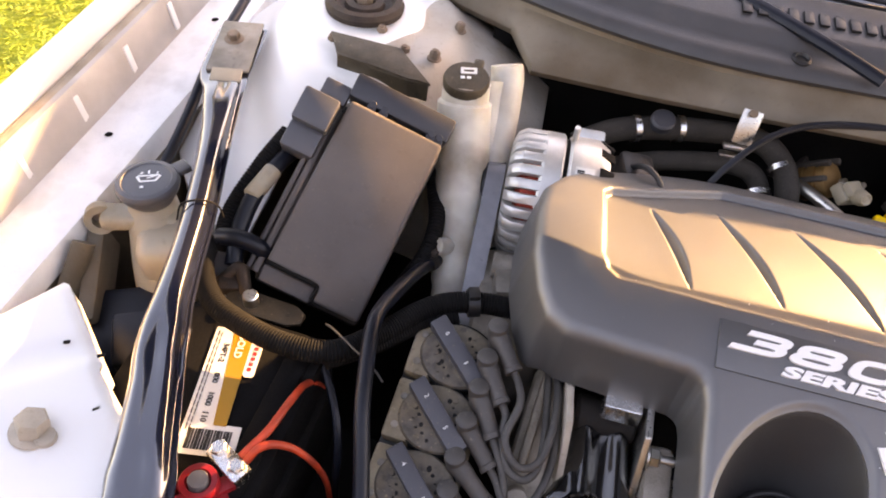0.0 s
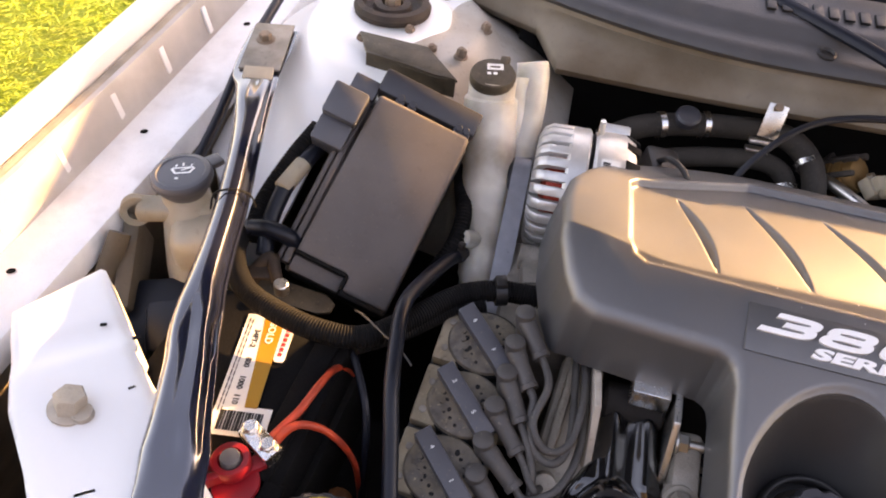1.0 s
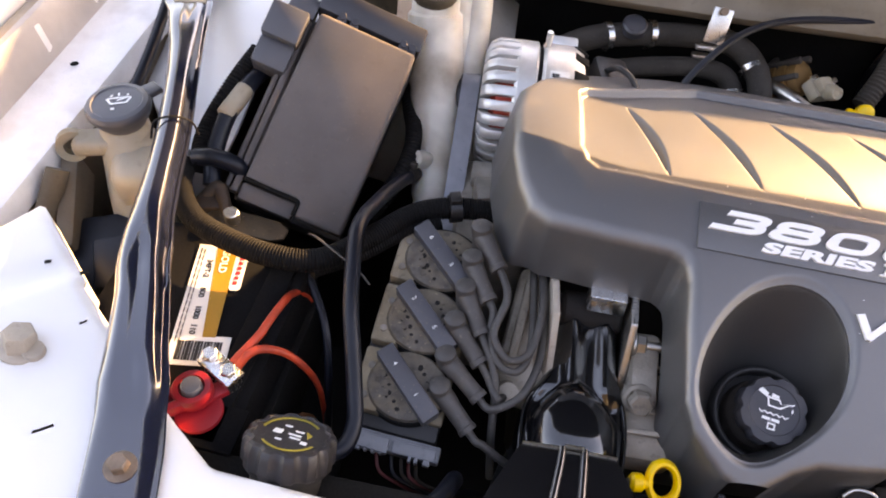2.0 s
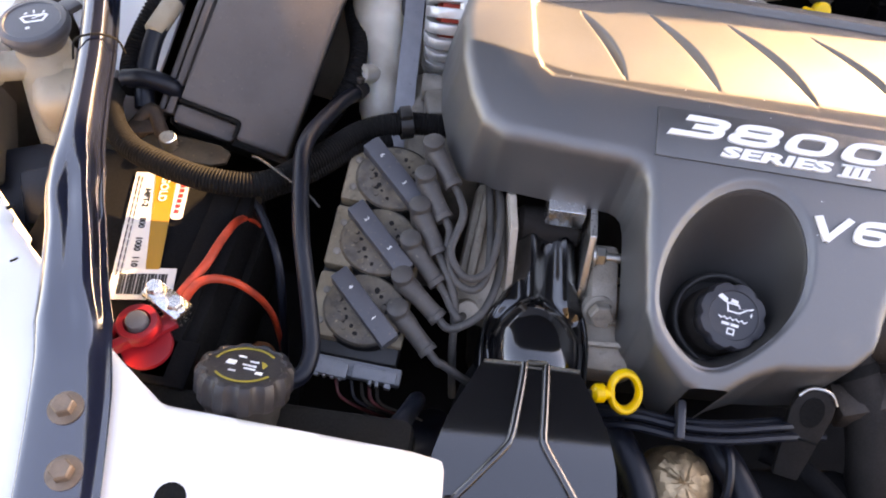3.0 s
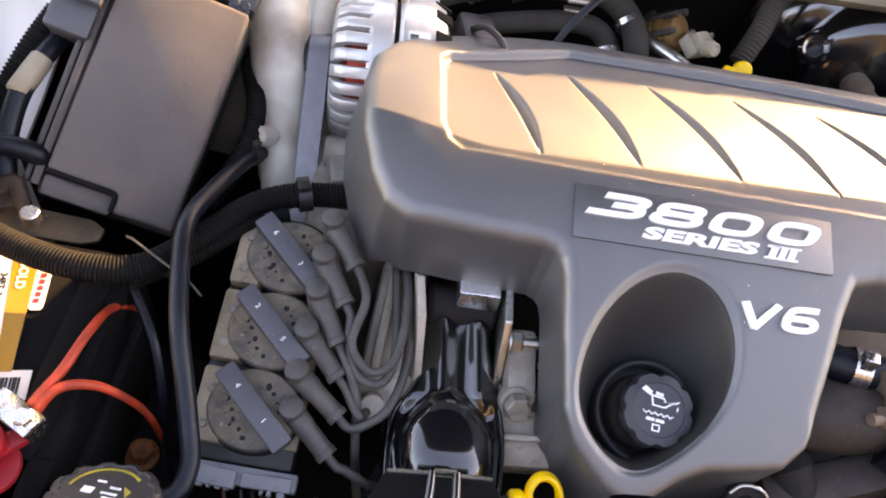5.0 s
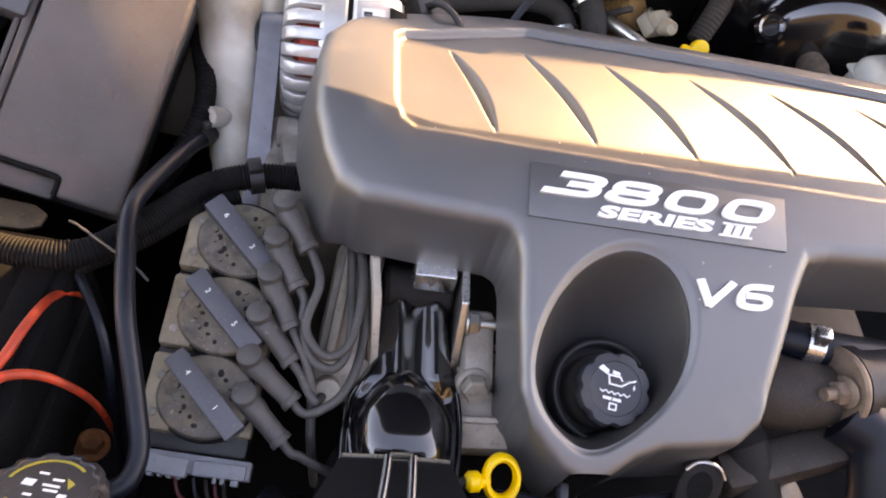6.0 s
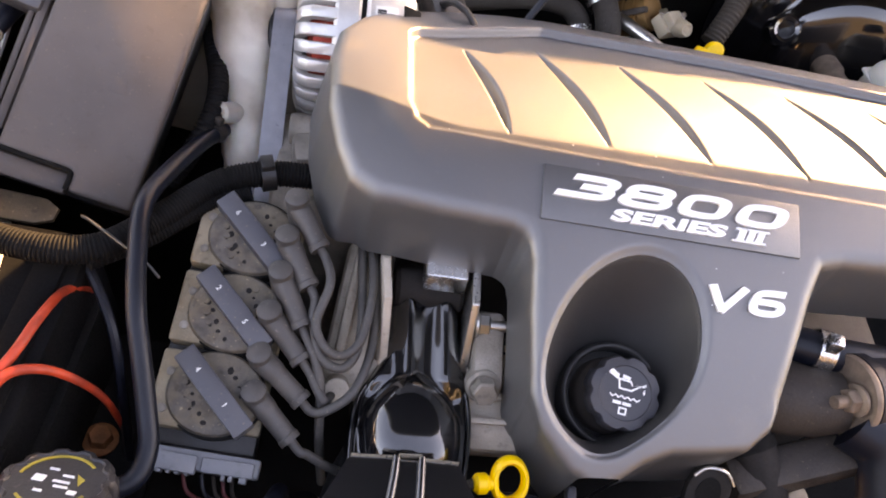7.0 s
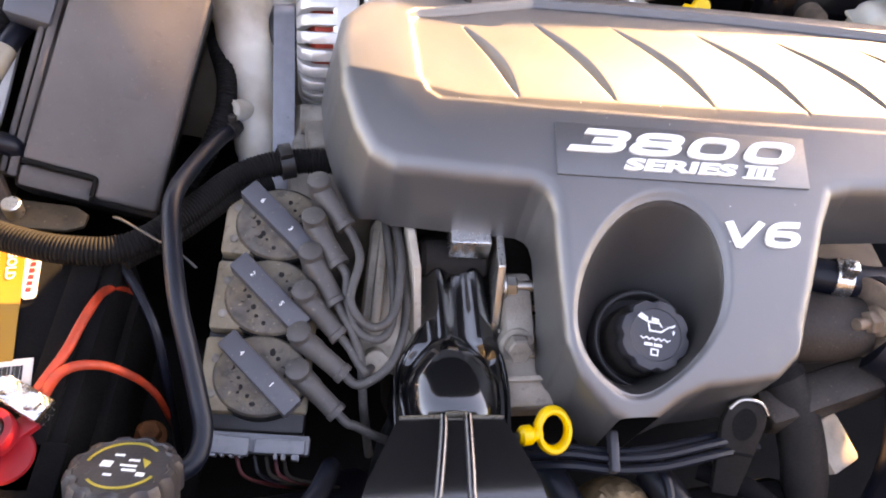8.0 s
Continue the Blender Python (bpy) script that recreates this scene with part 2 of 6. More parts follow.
def revolve(bm, profile, m=Matrix(), seg=32, lobes=0, depth=0.0, power=1.0):
    """A profile of (radius, height) turned round z; lobes press grips into its widest rings."""
    rings = []
    wide = max(r for r, _ in profile)
    for r, z in profile:
        if r < 1e-6:
            rings.append([bm.verts.new(m @ Vector((0, 0, z)))])
            continue
        ring = []
        for i in range(seg):
            a = 2 * math.pi * i / seg
            k = 1 - depth * max(0.0, math.cos(a * lobes)) ** power if lobes and r > 0.8 * wide else 1
            ring.append(bm.verts.new(m @ Vector((r * k * math.cos(a), r * k * math.sin(a), z))))
        rings.append(ring)
    for a, b in zip(rings, rings[1:]):
        for i in range(seg):
            j = (i + 1) % seg
            if len(a) == 1 and len(b) == 1:
                continue
            if len(a) == 1:
                bm.faces.new((a[0], b[j], b[i])[::-1])
            elif len(b) == 1:
                bm.faces.new((a[i], a[j], b[0]))
            else:
                bm.faces.new((a[i], a[j], b[j], b[i]))
    for ring, flip in ((rings[0], True), (rings[-1], False)):
        if len(ring) > 2:
            bm.faces.new(ring[::-1] if flip else ring)
    return bm


def cylinder(bm, r, h, m=Matrix(), seg=20, bevel=0.0):
    b = bevel or min(r, h) * 0.08
    return revolve(bm, [(0, 0), (r - b, 0), (r, b), (r, h - b), (r - b, h), (0, h)], m, seg)


def spline(points, steps):
    pts = [Vector(p) for p in points]
    pts = [2 * pts[0] - pts[1]] + pts + [2 * pts[-1] - pts[-2]]
    out = []
    for a, b, c, d in zip(pts, pts[1:], pts[2:], pts[3:]):
        for k in range(steps):
            t = k / steps
            out.append(0.5 * (2 * b + (c - a) * t + (2 * a - 5 * b + 4 * c - d) * t * t + (3 * b - a - 3 * c + d) * t ** 3))
    return out + [pts[-2]]


def tube(bm, points, r, seg=10, steps=6, rib=0.0, pitch=0.004, flat=1.0):
    """A hose along a smooth line; rib presses rings into it every pitch metres."""
    path = spline(points, steps)
    if rib:
        lengths = [0.0]
        for a, b in zip(path, path[1:]):
            lengths.append(lengths[-1] + (b - a).length)
        n = int(lengths[-1] / pitch * 4)
        want = np.linspace(0, lengths[-1], n)
        path = [Vector([float(np.interp(w, lengths, [p[k] for p in path])) for k in range(3)]) for w in want]
    side, rings = None, []
    for i, p in enumerate(path):
        d = (path[min(i + 1, len(path) - 1)] - path[max(i - 1, 0)]).normalized()
        if side is None:
            side = d.orthogonal().normalized()
        side = (side - d * side.dot(d)).normalized()
        up = d.cross(side)
        f = i / (len(path) - 1)
        rr = r(f) if callable(r) else r
        rr *= 1 - rib * (0, 0, 1, 1)[i % 4] if rib else 1
        rings.append([bm.verts.new(p + rr * (math.cos(a) * side + flat * math.sin(a) * up)) for a in (2 * math.pi * k / seg for k in range(seg))])
    for a, b in zip(rings, rings[1:]):
        for k in range(seg):
            bm.faces.new((a[k], a[(k + 1) % seg], b[(k + 1) % seg], b[k]))
    bm.faces.new(rings[0][::-1])
    bm.faces.new(rings[-1])
    return bm


def hex_bolt(bm, m, r=0.006, h=0.006, flange=1.5, washer=0.0015):
    """A hexagon head on its flange, its foot at the origin of m."""
    if flange:
        revolve(bm, [(0, 0), (r * flange, 0), (r * flange, washer * 0.6), (r * 1.05, washer), (0, washer)], m, 24)
    tmp = bmesh.new()
    revolve(tmp, [(0, 0), (r, 0), (r, h * 0.85), (r * 0.85, h), (0, h)], m @ Matrix.Translation((0, 0, washer * 0.8)), 6)
    return absorb(bm, tmp)


def polygon_distance(px, py, outline, radius=0.0):
    """Signed distance to an outline, above zero inside it."""
    d2 = np.full(px.shape, 1e9)
    inside = np.zeros(px.shape, bool)
    n = len(outline)
    for i in range(n):
        (ax, ay), (bx, by) = outline[i], outline[(i + 1) % n]
        ex, ey = bx - ax, by - ay
        t = np.clip(((px - ax) * ex + (py - ay) * ey) / (ex * ex + ey * ey), 0, 1)
        d2 = np.minimum(d2, (px - ax - t * ex) ** 2 + (py - ay - t * ey) ** 2)
        if ay != by:
            inside ^= ((ay > py) != (by > py)) & (px < ex * (py - ay) / ey + ax)
    return np.where(inside, np.sqrt(d2), -np.sqrt(d2)) + radius


def smooth(a, b, v):
    t = np.clip((v - a) / (b - a), 0, 1)
    return t * t * (3 - 2 * t)


def shell(bm, distance, height, x0, x1, y0, y1, step, drop, flare=0.0, rings=2):
    """A moulded or pressed shell: a surface over the plan where distance > 0, with a skirt that falls by drop round its rim."""
    xs, ys = np.arange(x0, x1 + step, step), np.arange(y0, y1 + step, step)
    gx, gy = np.meshgrid(xs, ys, indexing="ij")
    g = distance(gx, gy)
    nodes, where = {}, []

    def node(key, x, y):
        if key not in nodes:
            nodes[key] = len(where)
            where.append((x, y))
        return nodes[key]

    def corner(i, j):
        return node((i, j), xs[i], ys[j])

    def cross(a, b):
        key = (a, b) if a < b else (b, a)
        (i, j), (k, l) = key
        t = g[i, j] / (g[i, j] - g[k, l])
        return node(key, xs[i] + t * (xs[k] - xs[i]), ys[j] + t * (ys[l] - ys[j]))

    faces, rim = [], []
    ok = g > 0
    count = ok[:-1, :-1].astype(int) + ok[1:, :-1] + ok[1:, 1:] + ok[:-1, 1:]
    for i, j in zip(*np.nonzero(count)):
        ring = [(i, j), (i + 1, j), (i + 1, j + 1), (i, j + 1)]
        if count[i, j] == 4:
            faces.append([corner(*c) for c in ring])
            continue
        face, cuts = [], []
        for a, b in zip(ring, ring[1:] + ring[:1]):
            if ok[a]:
                face.append(corner(*a))
            if ok[a] != ok[b]:
                face.append(cross(a, b))
                cuts.append((face[-1], ok[a]))
        if len(cuts) == 2:
            faces.append(face)
            leave, enter = (cuts[0][0], cuts[1][0]) if cuts[0][1] else (cuts[1][0], cuts[0][0])
            rim.append((leave, enter))
    p = np.array(where)
    z = height(p[:, 0], p[:, 1])
    verts = [bm.verts.new((a, b, c)) for (a, b), c in zip(p.tolist(), z.tolist())]
    for f in faces:
        if len(set(f)) > 2:
            bm.faces.new([verts[k] for k in dict.fromkeys(f)])
    e = step * 0.5
    nx = distance(p[:, 0] + e, p[:, 1]) - distance(p[:, 0] - e, p[:, 1])
    ny = distance(p[:, 0], p[:, 1] + e) - distance(p[:, 0], p[:, 1] - e)
    ln = np.hypot(nx, ny) + 1e-9
    fall = drop(p[:, 0], p[:, 1]) if callable(drop) else np.full(len(p), drop)
    out = flare(p[:, 0], p[:, 1]) if callable(flare) else np.full(len(p), flare)
    prev = {k: verts[k] for pair in rim for k in pair}
    for r in range(1, rings + 1):
        f = r / rings
        cur = {k: bm.verts.new((p[k, 0] - nx[k] / ln[k] * out[k] * f, p[k, 1] - ny[k] / ln[k] * out[k] * f, z[k] - fall[k] * f)) for k in prev}
        for a, b in rim:
            if a != b:
                bm.faces.new((prev[b], prev[a], cur[a], cur[b]))
        prev = cur
    return bm


def finish(bm, name, mat, angle=38):
    me = bpy.data.meshes.new(name)
    bm.normal_update()
    bm.to_mesh(me)
    bm.free()
    me.materials.append(mat)
    me.polygons.foreach_set("use_smooth", [True] * len(me.polygons))
    me.set_sharp_from_angle(angle=radians(angle))
    return me


def thing(name, at, label, category, group="", kind=""):
    """A top-level thing: an Empty at its base, which parents its parts."""
    ob = new(name)
    ob.location = at
    ob.empty_display_size = 0.02
    return tagged(ob, label, category, group, kind)


def part(name, bm, mat, parent, label="", angle=38):
    """One mesh under a thing or under a part."""
    ob = new(name, finish(bm, name, mat, angle))
    ob.parent = parent
    if parent.data is None:
        ob.matrix_parent_inverse = Matrix.Translation(-Vector(parent.location))
    if label:
        ob["label"] = label
    return ob


def single(name, bm, mat, label, category, group="", kind="", angle=38):
    """A top-level thing of one mesh."""
    return tagged(new(name, finish(bm, name, mat, angle)), label, category, group, kind)


def lettering(bm, text, m, size, depth=0.0006, shear=0.0, wide=1.0, bold=0.0):
    """Text in the built-in font, its middle at the origin of m."""
    cu = bpy.data.curves.new("text", "FONT")
    cu.body, cu.size, cu.extrude, cu.offset, cu.resolution_u = text, size, depth / 2, bold, 3
    cu.align_x, cu.align_y = "CENTER", "CENTER"
    ob = bpy.data.objects.new("text", cu)
    me = bpy.data.meshes.new_from_object(ob)
    bpy.data.objects.remove(ob)
    me.transform(m @ Matrix(((wide, shear, 0, 0), (0, 1, 0, 0), (0, 0, 1, depth / 2), (0, 0, 0, 1))))
    bm.from_mesh(me)
    bpy.data.meshes.remove(me)
    return bm


# ---- ground ----
bm = bmesh.new()
bmesh.ops.create_grid(bm, x_segments=60, y_segments=60, size=400.0)
single("ground", bm, SOIL, "sunlit green lawn round the car", "lawn", kind="structure")

gr = np.random.default_rng(4)
blades = np.concatenate([np.stack([gr.uniform(-2.6, -0.62, 90000), gr.uniform(0.1, 2.6, 90000)], 1), np.stack([gr.uniform(-3.5, 4.0, 60000), gr.uniform(-3.0, 4.5, 60000)], 1)])
away = (blades[:, 0] < -0.60) | (blades[:, 0] > 1.35) | (blades[:, 1] < -0.2)
blades = blades[away]
n = len(blades)
h, a, w = gr.uniform(0.006, 0.015, n), gr.uniform(0, 6.28, n), gr.uniform(0.0012, 0.003, n)
dx, dy = np.cos(a) * w, np.sin(a) * w
lx, ly = gr.uniform(-0.03, 0.03, n), gr.uniform(-0.03, 0.03, n)
x, y, zero = blades[:, 0], blades[:, 1], np.zeros(n)
corners = np.stack([np.stack(c, 1) for c in ((x - dx, y - dy, zero), (x + dx, y + dy, zero), (x + lx + dx * 0.6, y + ly + dy * 0.6, h * 0.7), (x + lx * 1.8, y + ly * 1.8, h))], 1).reshape(-1, 3)
first = np.arange(n)[:, None] * 4
faces = np.concatenate([first + (0, 1, 2), first + (0, 2, 3)])
me = bpy.data.meshes.new("blades")
me.from_pydata(corners.tolist(), [], faces.tolist())
bm = bmesh.new()
bm.from_mesh(me)
bpy.data.meshes.remove(me)
single("grass", bm, GRASS, "short yellow-green grass blades on the lawn", "grass", kind="stuff")


# ---- car body round the bay ----
def sweep(bm, profile, stations):
    """A pressed section, (x, z) pairs, carried along y; stations are (y, shift in x, shift in z)."""
    rows = [[bm.verts.new((x + dx, y, z + dz)) for x, z in profile] for y, dx, dz in stations]
    for a, b in zip(rows, rows[1:]):
        for i in range(len(profile) - 1):
            bm.faces.new((a[i], a[i + 1], b[i + 1], b[i]))
    return bm


FENDER_LINE = [(y, 0.12 * (y - 0.5) - 0.05 * max(0, y - 0.5) ** 2, 0.035 * (y - 0.5)) for y in np.linspace(0.12, 1.25, 24).tolist()]
fender = thing("fender", (-0.5, 0.5, 0.3), "white painted front fender with a bolted inner ledge", "car fender")
bm = bmesh.new()
sweep(bm, [(-0.51, 0.30), (-0.53, 0.55), (-0.515, 0.72), (-0.495, 0.82), (-0.475, 0.885), (-0.459, 0.922), (-0.449, 0.936), (-0.437, 0.944), (-0.426, 0.945), (-0.417, 0.942), (-0.414, 0.935), (-0.414, 0.920)], FENDER_LINE)
part("outer_skin", bm, WHITE_PAINT, fender)
bm = bmesh.new()
sweep(bm, [(-0.414, 0.926), (-0.409, 0.930), (-0.403, 0.932), (-0.397, 0.931)], FENDER_LINE)
part("seam", bm, SEAM, fender, "brown weathered seam sealer strip")
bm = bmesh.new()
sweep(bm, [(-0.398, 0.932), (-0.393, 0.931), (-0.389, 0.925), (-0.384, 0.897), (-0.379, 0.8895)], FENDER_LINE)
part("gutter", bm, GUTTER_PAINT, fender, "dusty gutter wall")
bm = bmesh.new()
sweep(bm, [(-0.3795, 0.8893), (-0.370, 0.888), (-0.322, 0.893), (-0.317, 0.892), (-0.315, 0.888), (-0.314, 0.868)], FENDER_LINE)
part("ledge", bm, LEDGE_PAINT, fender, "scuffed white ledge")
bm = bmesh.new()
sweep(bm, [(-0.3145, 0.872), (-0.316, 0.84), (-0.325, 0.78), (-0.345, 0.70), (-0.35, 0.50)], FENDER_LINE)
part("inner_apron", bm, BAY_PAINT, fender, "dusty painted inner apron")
for y in (0.335, 0.53, 0.74):
    bm = bmesh.new()
    m = pose(-0.357 + 0.12 * (y - 0.5), y, 0.8905 + 0.035 * (y - 0.5), 0, 0, 35)
    revolve(bm, [(0, 0), (0.0065, 0), (0.0065, 0.0015), (0.005, 0.0025), (0.0035, 0.0015), (0, 0.0012)], m @ Matrix.Diagonal((0.60, 0.36, 0.8, 1)), 14)
    part("plug", bm, DULL, fender, "dark push-in plug")
# white ribs on the grey gutter, standing in for its vertical streak reflections
for i in range(9):
    y = 0.20 + 0.085 * i
    bm = bmesh.new()
    box(bm, (0.003, 0.009, 0.032), pose(-0.3872 + 0.12 * (y - 0.5), y, 0.908 + 0.035 * (y - 0.5), 0, -10, 0), 0.0015)
    part("reflection_rib", bm, WHITE_PAINT, fender)

SUPPORT = [(-0.293, 0.344), (-0.2305, 0.279), (-0.2325, 0.276), (-0.206, 0.252), (-0.13, 0.182), (-0.094, 0.153), (0.060, 0.138), (0.078, 0.134), (0.078, 0.0), (-0.10, -0.02),
           (-0.19, 0.09), (-0.252, 0.168), (-0.287, 0.205), (-0.336, 0.285)]
support = thing("radiator_support", (-0.05, 0.1, 0.86), "white painted radiator support panel, sunlit and blank", "body panel")
bm = bmesh.new()


def support_distance(x, y):
    return polygon_distance(x, y, SUPPORT, 0.0015)


def support_height(x, y):
    d = support_distance(x, y)
    return 0.906 - 0.004 * (1 - smooth(0, 0.005, d)) - 0.006 * smooth(0.02, 0.0, np.abs(y - 0.7 * x - 0.463) - 0.004) * 0.5


shell(bm, support_distance, support_height, -0.345, 0.165, -0.03, 0.35, 0.005, 0.03, 0.002)
part("panel", bm, WHITE_PAINT, support, angle=50)
bm = bmesh.new()
hex_bolt(bm, pose(-0.247, 0.217, 0.905, -8, 12, 15), 0.0115, 0.014, 1.35, 0.003)
cylinder(bm, 0.0075, 0.006, pose(-0.235, 0.214, 0.905), 16)
part("large_bolt", bm, CASTING, support, "large dull hexagon bolt with a washer")
for x, y, a, l in ((-0.205, 0.162, 32, 0.014), (-0.232, 0.285, 30, 0.006), (-0.262, 0.29, 20, 0.005), (-0.214, 0.243, 40, 0.006)):
    bm = bmesh.new()
    box(bm, (l, 0.003, 0.001), pose(x, y, 0.9055, 0, 0, a), 0.0004)
    part("slot", bm, DULL, support, "small dark slot")
bm = bmesh.new()
cylinder(bm, 0.009, 0.001, pose(-0.074, 0.099, 0.9054), 20)
part("hole", bm, DULL, support, "round dark hole")

bm = bmesh.new()
box(bm, (0.02, 0.30, 0.03), pose(-0.300, 0.105, 0.888, 0, 0, 40), 0.004)
single("headlamp_seal", bm, RUBBER, "black rubber seal strip beside the white panel", "seal")

# floor and walls closing the bay, its deep shade put into their colour
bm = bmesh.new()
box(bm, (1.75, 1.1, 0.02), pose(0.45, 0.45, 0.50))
single("bay_floor", bm, DULL, "near-black fill for the deep shade below the engine", "undertray", kind="structure")
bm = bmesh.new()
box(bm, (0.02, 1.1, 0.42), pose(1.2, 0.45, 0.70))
single("wall_bay_side", bm, DULL, "inner wall of the engine bay, near-black for deep shade", "inner wall", kind="structure")
# added out of view: keeps front and ground light off the lower engine
bm = bmesh.new()
box(bm, (1.10, 0.20, 0.04), pose(0.64, -0.04, 0.872), 0.008)
box(bm, (1.75, 0.04, 0.62), pose(0.40, -0.14, 0.58), 0.01)
single("front_light_block", bm, BLACK, "added unseen black panel that cuts light from the front", "front panel", kind="structure")
# added out of view to hold back low sky light from the front
bm = bmesh.new()
box(bm, (6.0, 0.10, 1.74), pose(0.4, -1.0, 0.87))
single("sky_block_wall", bm, WALL, "added unseen dark wall that blocks the front sky", "wall", kind="structure")
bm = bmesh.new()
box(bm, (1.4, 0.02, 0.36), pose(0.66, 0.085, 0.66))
single("wall_radiator", bm, DULL, "radiator and fan shroud, near-black for deep shade", "radiator", kind="structure")
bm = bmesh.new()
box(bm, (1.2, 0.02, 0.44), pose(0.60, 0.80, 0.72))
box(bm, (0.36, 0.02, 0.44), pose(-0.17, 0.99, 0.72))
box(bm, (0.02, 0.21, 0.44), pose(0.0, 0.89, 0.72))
single("firewall", bm, DULL, "firewall behind the engine, near-black for deep shade", "firewall", kind="structure")

# cowl: a painted beam, the plastic grille panel, the screen and a wiper
cowl = thing("cowl", (0.3, 0.7, 0.94), "dusty painted cowl beam with weathered grey plastic panel", "cowl")


def extrude_x(bm, profile, stations):
    """A section of (y, z, share of the line's bow) carried along x."""
    rows = [[bm.verts.new((x, y + dy * (w if x > 0.03 else 1), z)) for y, z, w in profile] for x, dy in stations]
    for a, b in zip(rows, rows[1:]):
        for i in range(len(profile) - 1):
            bm.faces.new((a[i], b[i], b[i + 1], a[i + 1]))
    return bm


COWL_LINE = [(x, 0.017 + 0.75 * max(0, 0.3 - x) ** 2 - 0.02 * (x - 0.3)) for x in np.linspace(-0.38, 1.0, 47).tolist()]
bm = bmesh.new()
extrude_x(bm, [(0.79, 0.87, 0.2), (0.696, 0.922, 0.2), (0.682, 0.932, 0.2), (0.679, 0.939, 0.2), (0.682, 0.947, 0.3), (0.690, 0.955, 0.6), (0.694, 0.962, 1), (0.698, 0.973, 1)], COWL_LINE)
part("beam", bm, BAY_PAINT, cowl, "brown-dusted painted beam, darkened for shade")
bm = bmesh.new()
extrude_x(bm, [(y, z, 1) for y, z in ((0.702, 0.966), (0.692, 0.969), (0.688, 0.975), (0.693, 0.982), (0.703, 0.986), (0.713, 0.986), (0.721, 0.991), (0.727, 0.999), (0.734, 1.002), (0.760, 1.007), (0.785, 1.012))], COWL_LINE)
part("panel", bm, COWL, cowl, "weathered grey plastic panel")
bm = bmesh.new()
revolve(bm, [(0, 0), (0.010, 0), (0.010, 0.002), (0.0075, 0.0035), (0.006, 0.001), (0, 0.001)], along((0.303, 0.7255, 0.9855), (0, -0.1, 1)), 20)
part("screw", bm, BLACK, cowl)
for i in range(26):
    bm = bmesh.new()
    box(bm, (0.010, 0.018, 0.003), pose(0.245 + i * 0.0155, 0.772 - 0.02 * (0.025 + i * 0.0155), 1.0075, 8, 0, 0), 0.0008)
    part("grille_slat", bm, BLACK, cowl)
bm = bmesh.new()
extrude_x(bm, [(y, z, 1) for y, z in ((0.790, 1.004), (0.796, 1.013), (1.55, 1.360), (1.55, 1.352), (0.796, 1.005))], [p for p in COWL_LINE if p[0] < 0.92])
single("windscreen", bm, GLASS, "dark tinted windscreen above the cowl", "windscreen", kind="structure")
wiper = thing("wiper_arm", (0.3, 0.72, 0.99), "black wiper arm lying across the cowl", "wiper")
bm = bmesh.new()
tube(bm, [(0.05, 0.895, 1.022), (0.14, 0.842, 1.014), (0.24, 0.787, 1.009), (0.32, 0.734, 1.002), (0.375, 0.698, 0.994)], 0.0072, 10, 6, flat=0.7)
part("arm", bm, RUBBER, wiper)
bm = bmesh.new()
tube(bm, [(0.02, 0.882, 1.030), (0.15, 0.832, 1.026), (0.40, 0.800, 1.022), (0.62, 0.79, 1.022)], 0.004, 8, 6)
part("blade", bm, RUBBER, wiper)

# the open bonnet stands over the bay; the low sun shines in through the gap below its rear edge
bonnet = thing("bonnet", (0.3, 0.755, 1.111), "open bonnet with dark insulation under white paint", "bonnet")
H = pose(0.30, 0.755, 1.1065, 112, 0, 0)
bm = bmesh.new()
prism(bm, [(-0.70, 0), (0.70, 0), (0.66, 0.45), (0.56, 0.85), (0.42, 1.06), (-0.42, 1.06), (-0.56, 0.85), (-0.66, 0.45)], -0.018, -0.006, H, 0.004)
part("skin", bm, WHITE_PAINT, bonnet)
bm = bmesh.new()
prism(bm, [(-0.66, 0.01), (0.66, 0.01), (0.62, 0.45), (0.52, 0.83), (0.38, 1.02), (-0.38, 1.02), (-0.52, 0.83), (-0.62, 0.45)], -0.005, 0.006, H, 0.003)
part("insulation", bm, DULL, bonnet, "dark insulation pad")
for x in (-0.37, 0.97):
    bm = bmesh.new()
    tube(bm, [(x, 0.755, 1.114), (x, 0.81, 1.085), (x, 0.90, 1.0), (x, 0.92, 0.88)], 0.010, 8, 5)
    part("hinge", bm, WHITE_PAINT, bonnet)

far_fender = thing("fender", (1.19, 0.5, 0.3), "white painted front fender on the driver's side", "car fender")
bm = bmesh.new()
sweep(bm, [(1.27, 0.30), (1.29, 0.55), (1.275, 0.72), (1.255, 0.82), (1.235, 0.885), (1.219, 0.922), (1.197, 0.944), (1.174, 0.935), (1.174, 0.90), (1.14, 0.888), (1.10, 0.885), (1.10, 0.86)], [(y, -dx, dz) for y, dx, dz in FENDER_LINE])
part("outer_skin", bm, WHITE_PAINT, far_fender)
# strut tower
TOWER = (-0.15, 0.735)
bm = bmesh.new()


def tower_r(x, y):
    dx, dy = x - TOWER[0], y - TOWER[1]
    return np.hypot(dx * np.where(dx > 0, 0.85, 1.05), np.where(dy < 0, dy * 0.74, dy))


def tower_distance(x, y):
    return np.minimum(np.minimum(0.205 - tower_r(x, y), y - 0.475 - 0.9 * (x + 0.185)), np.minimum(np.minimum(0.065 * smooth(0.60, 0.66, y) - x, x + 0.325), np.where(y < 0.60, -0.172 + 0.33 * (y - 0.545) - x, 1)))


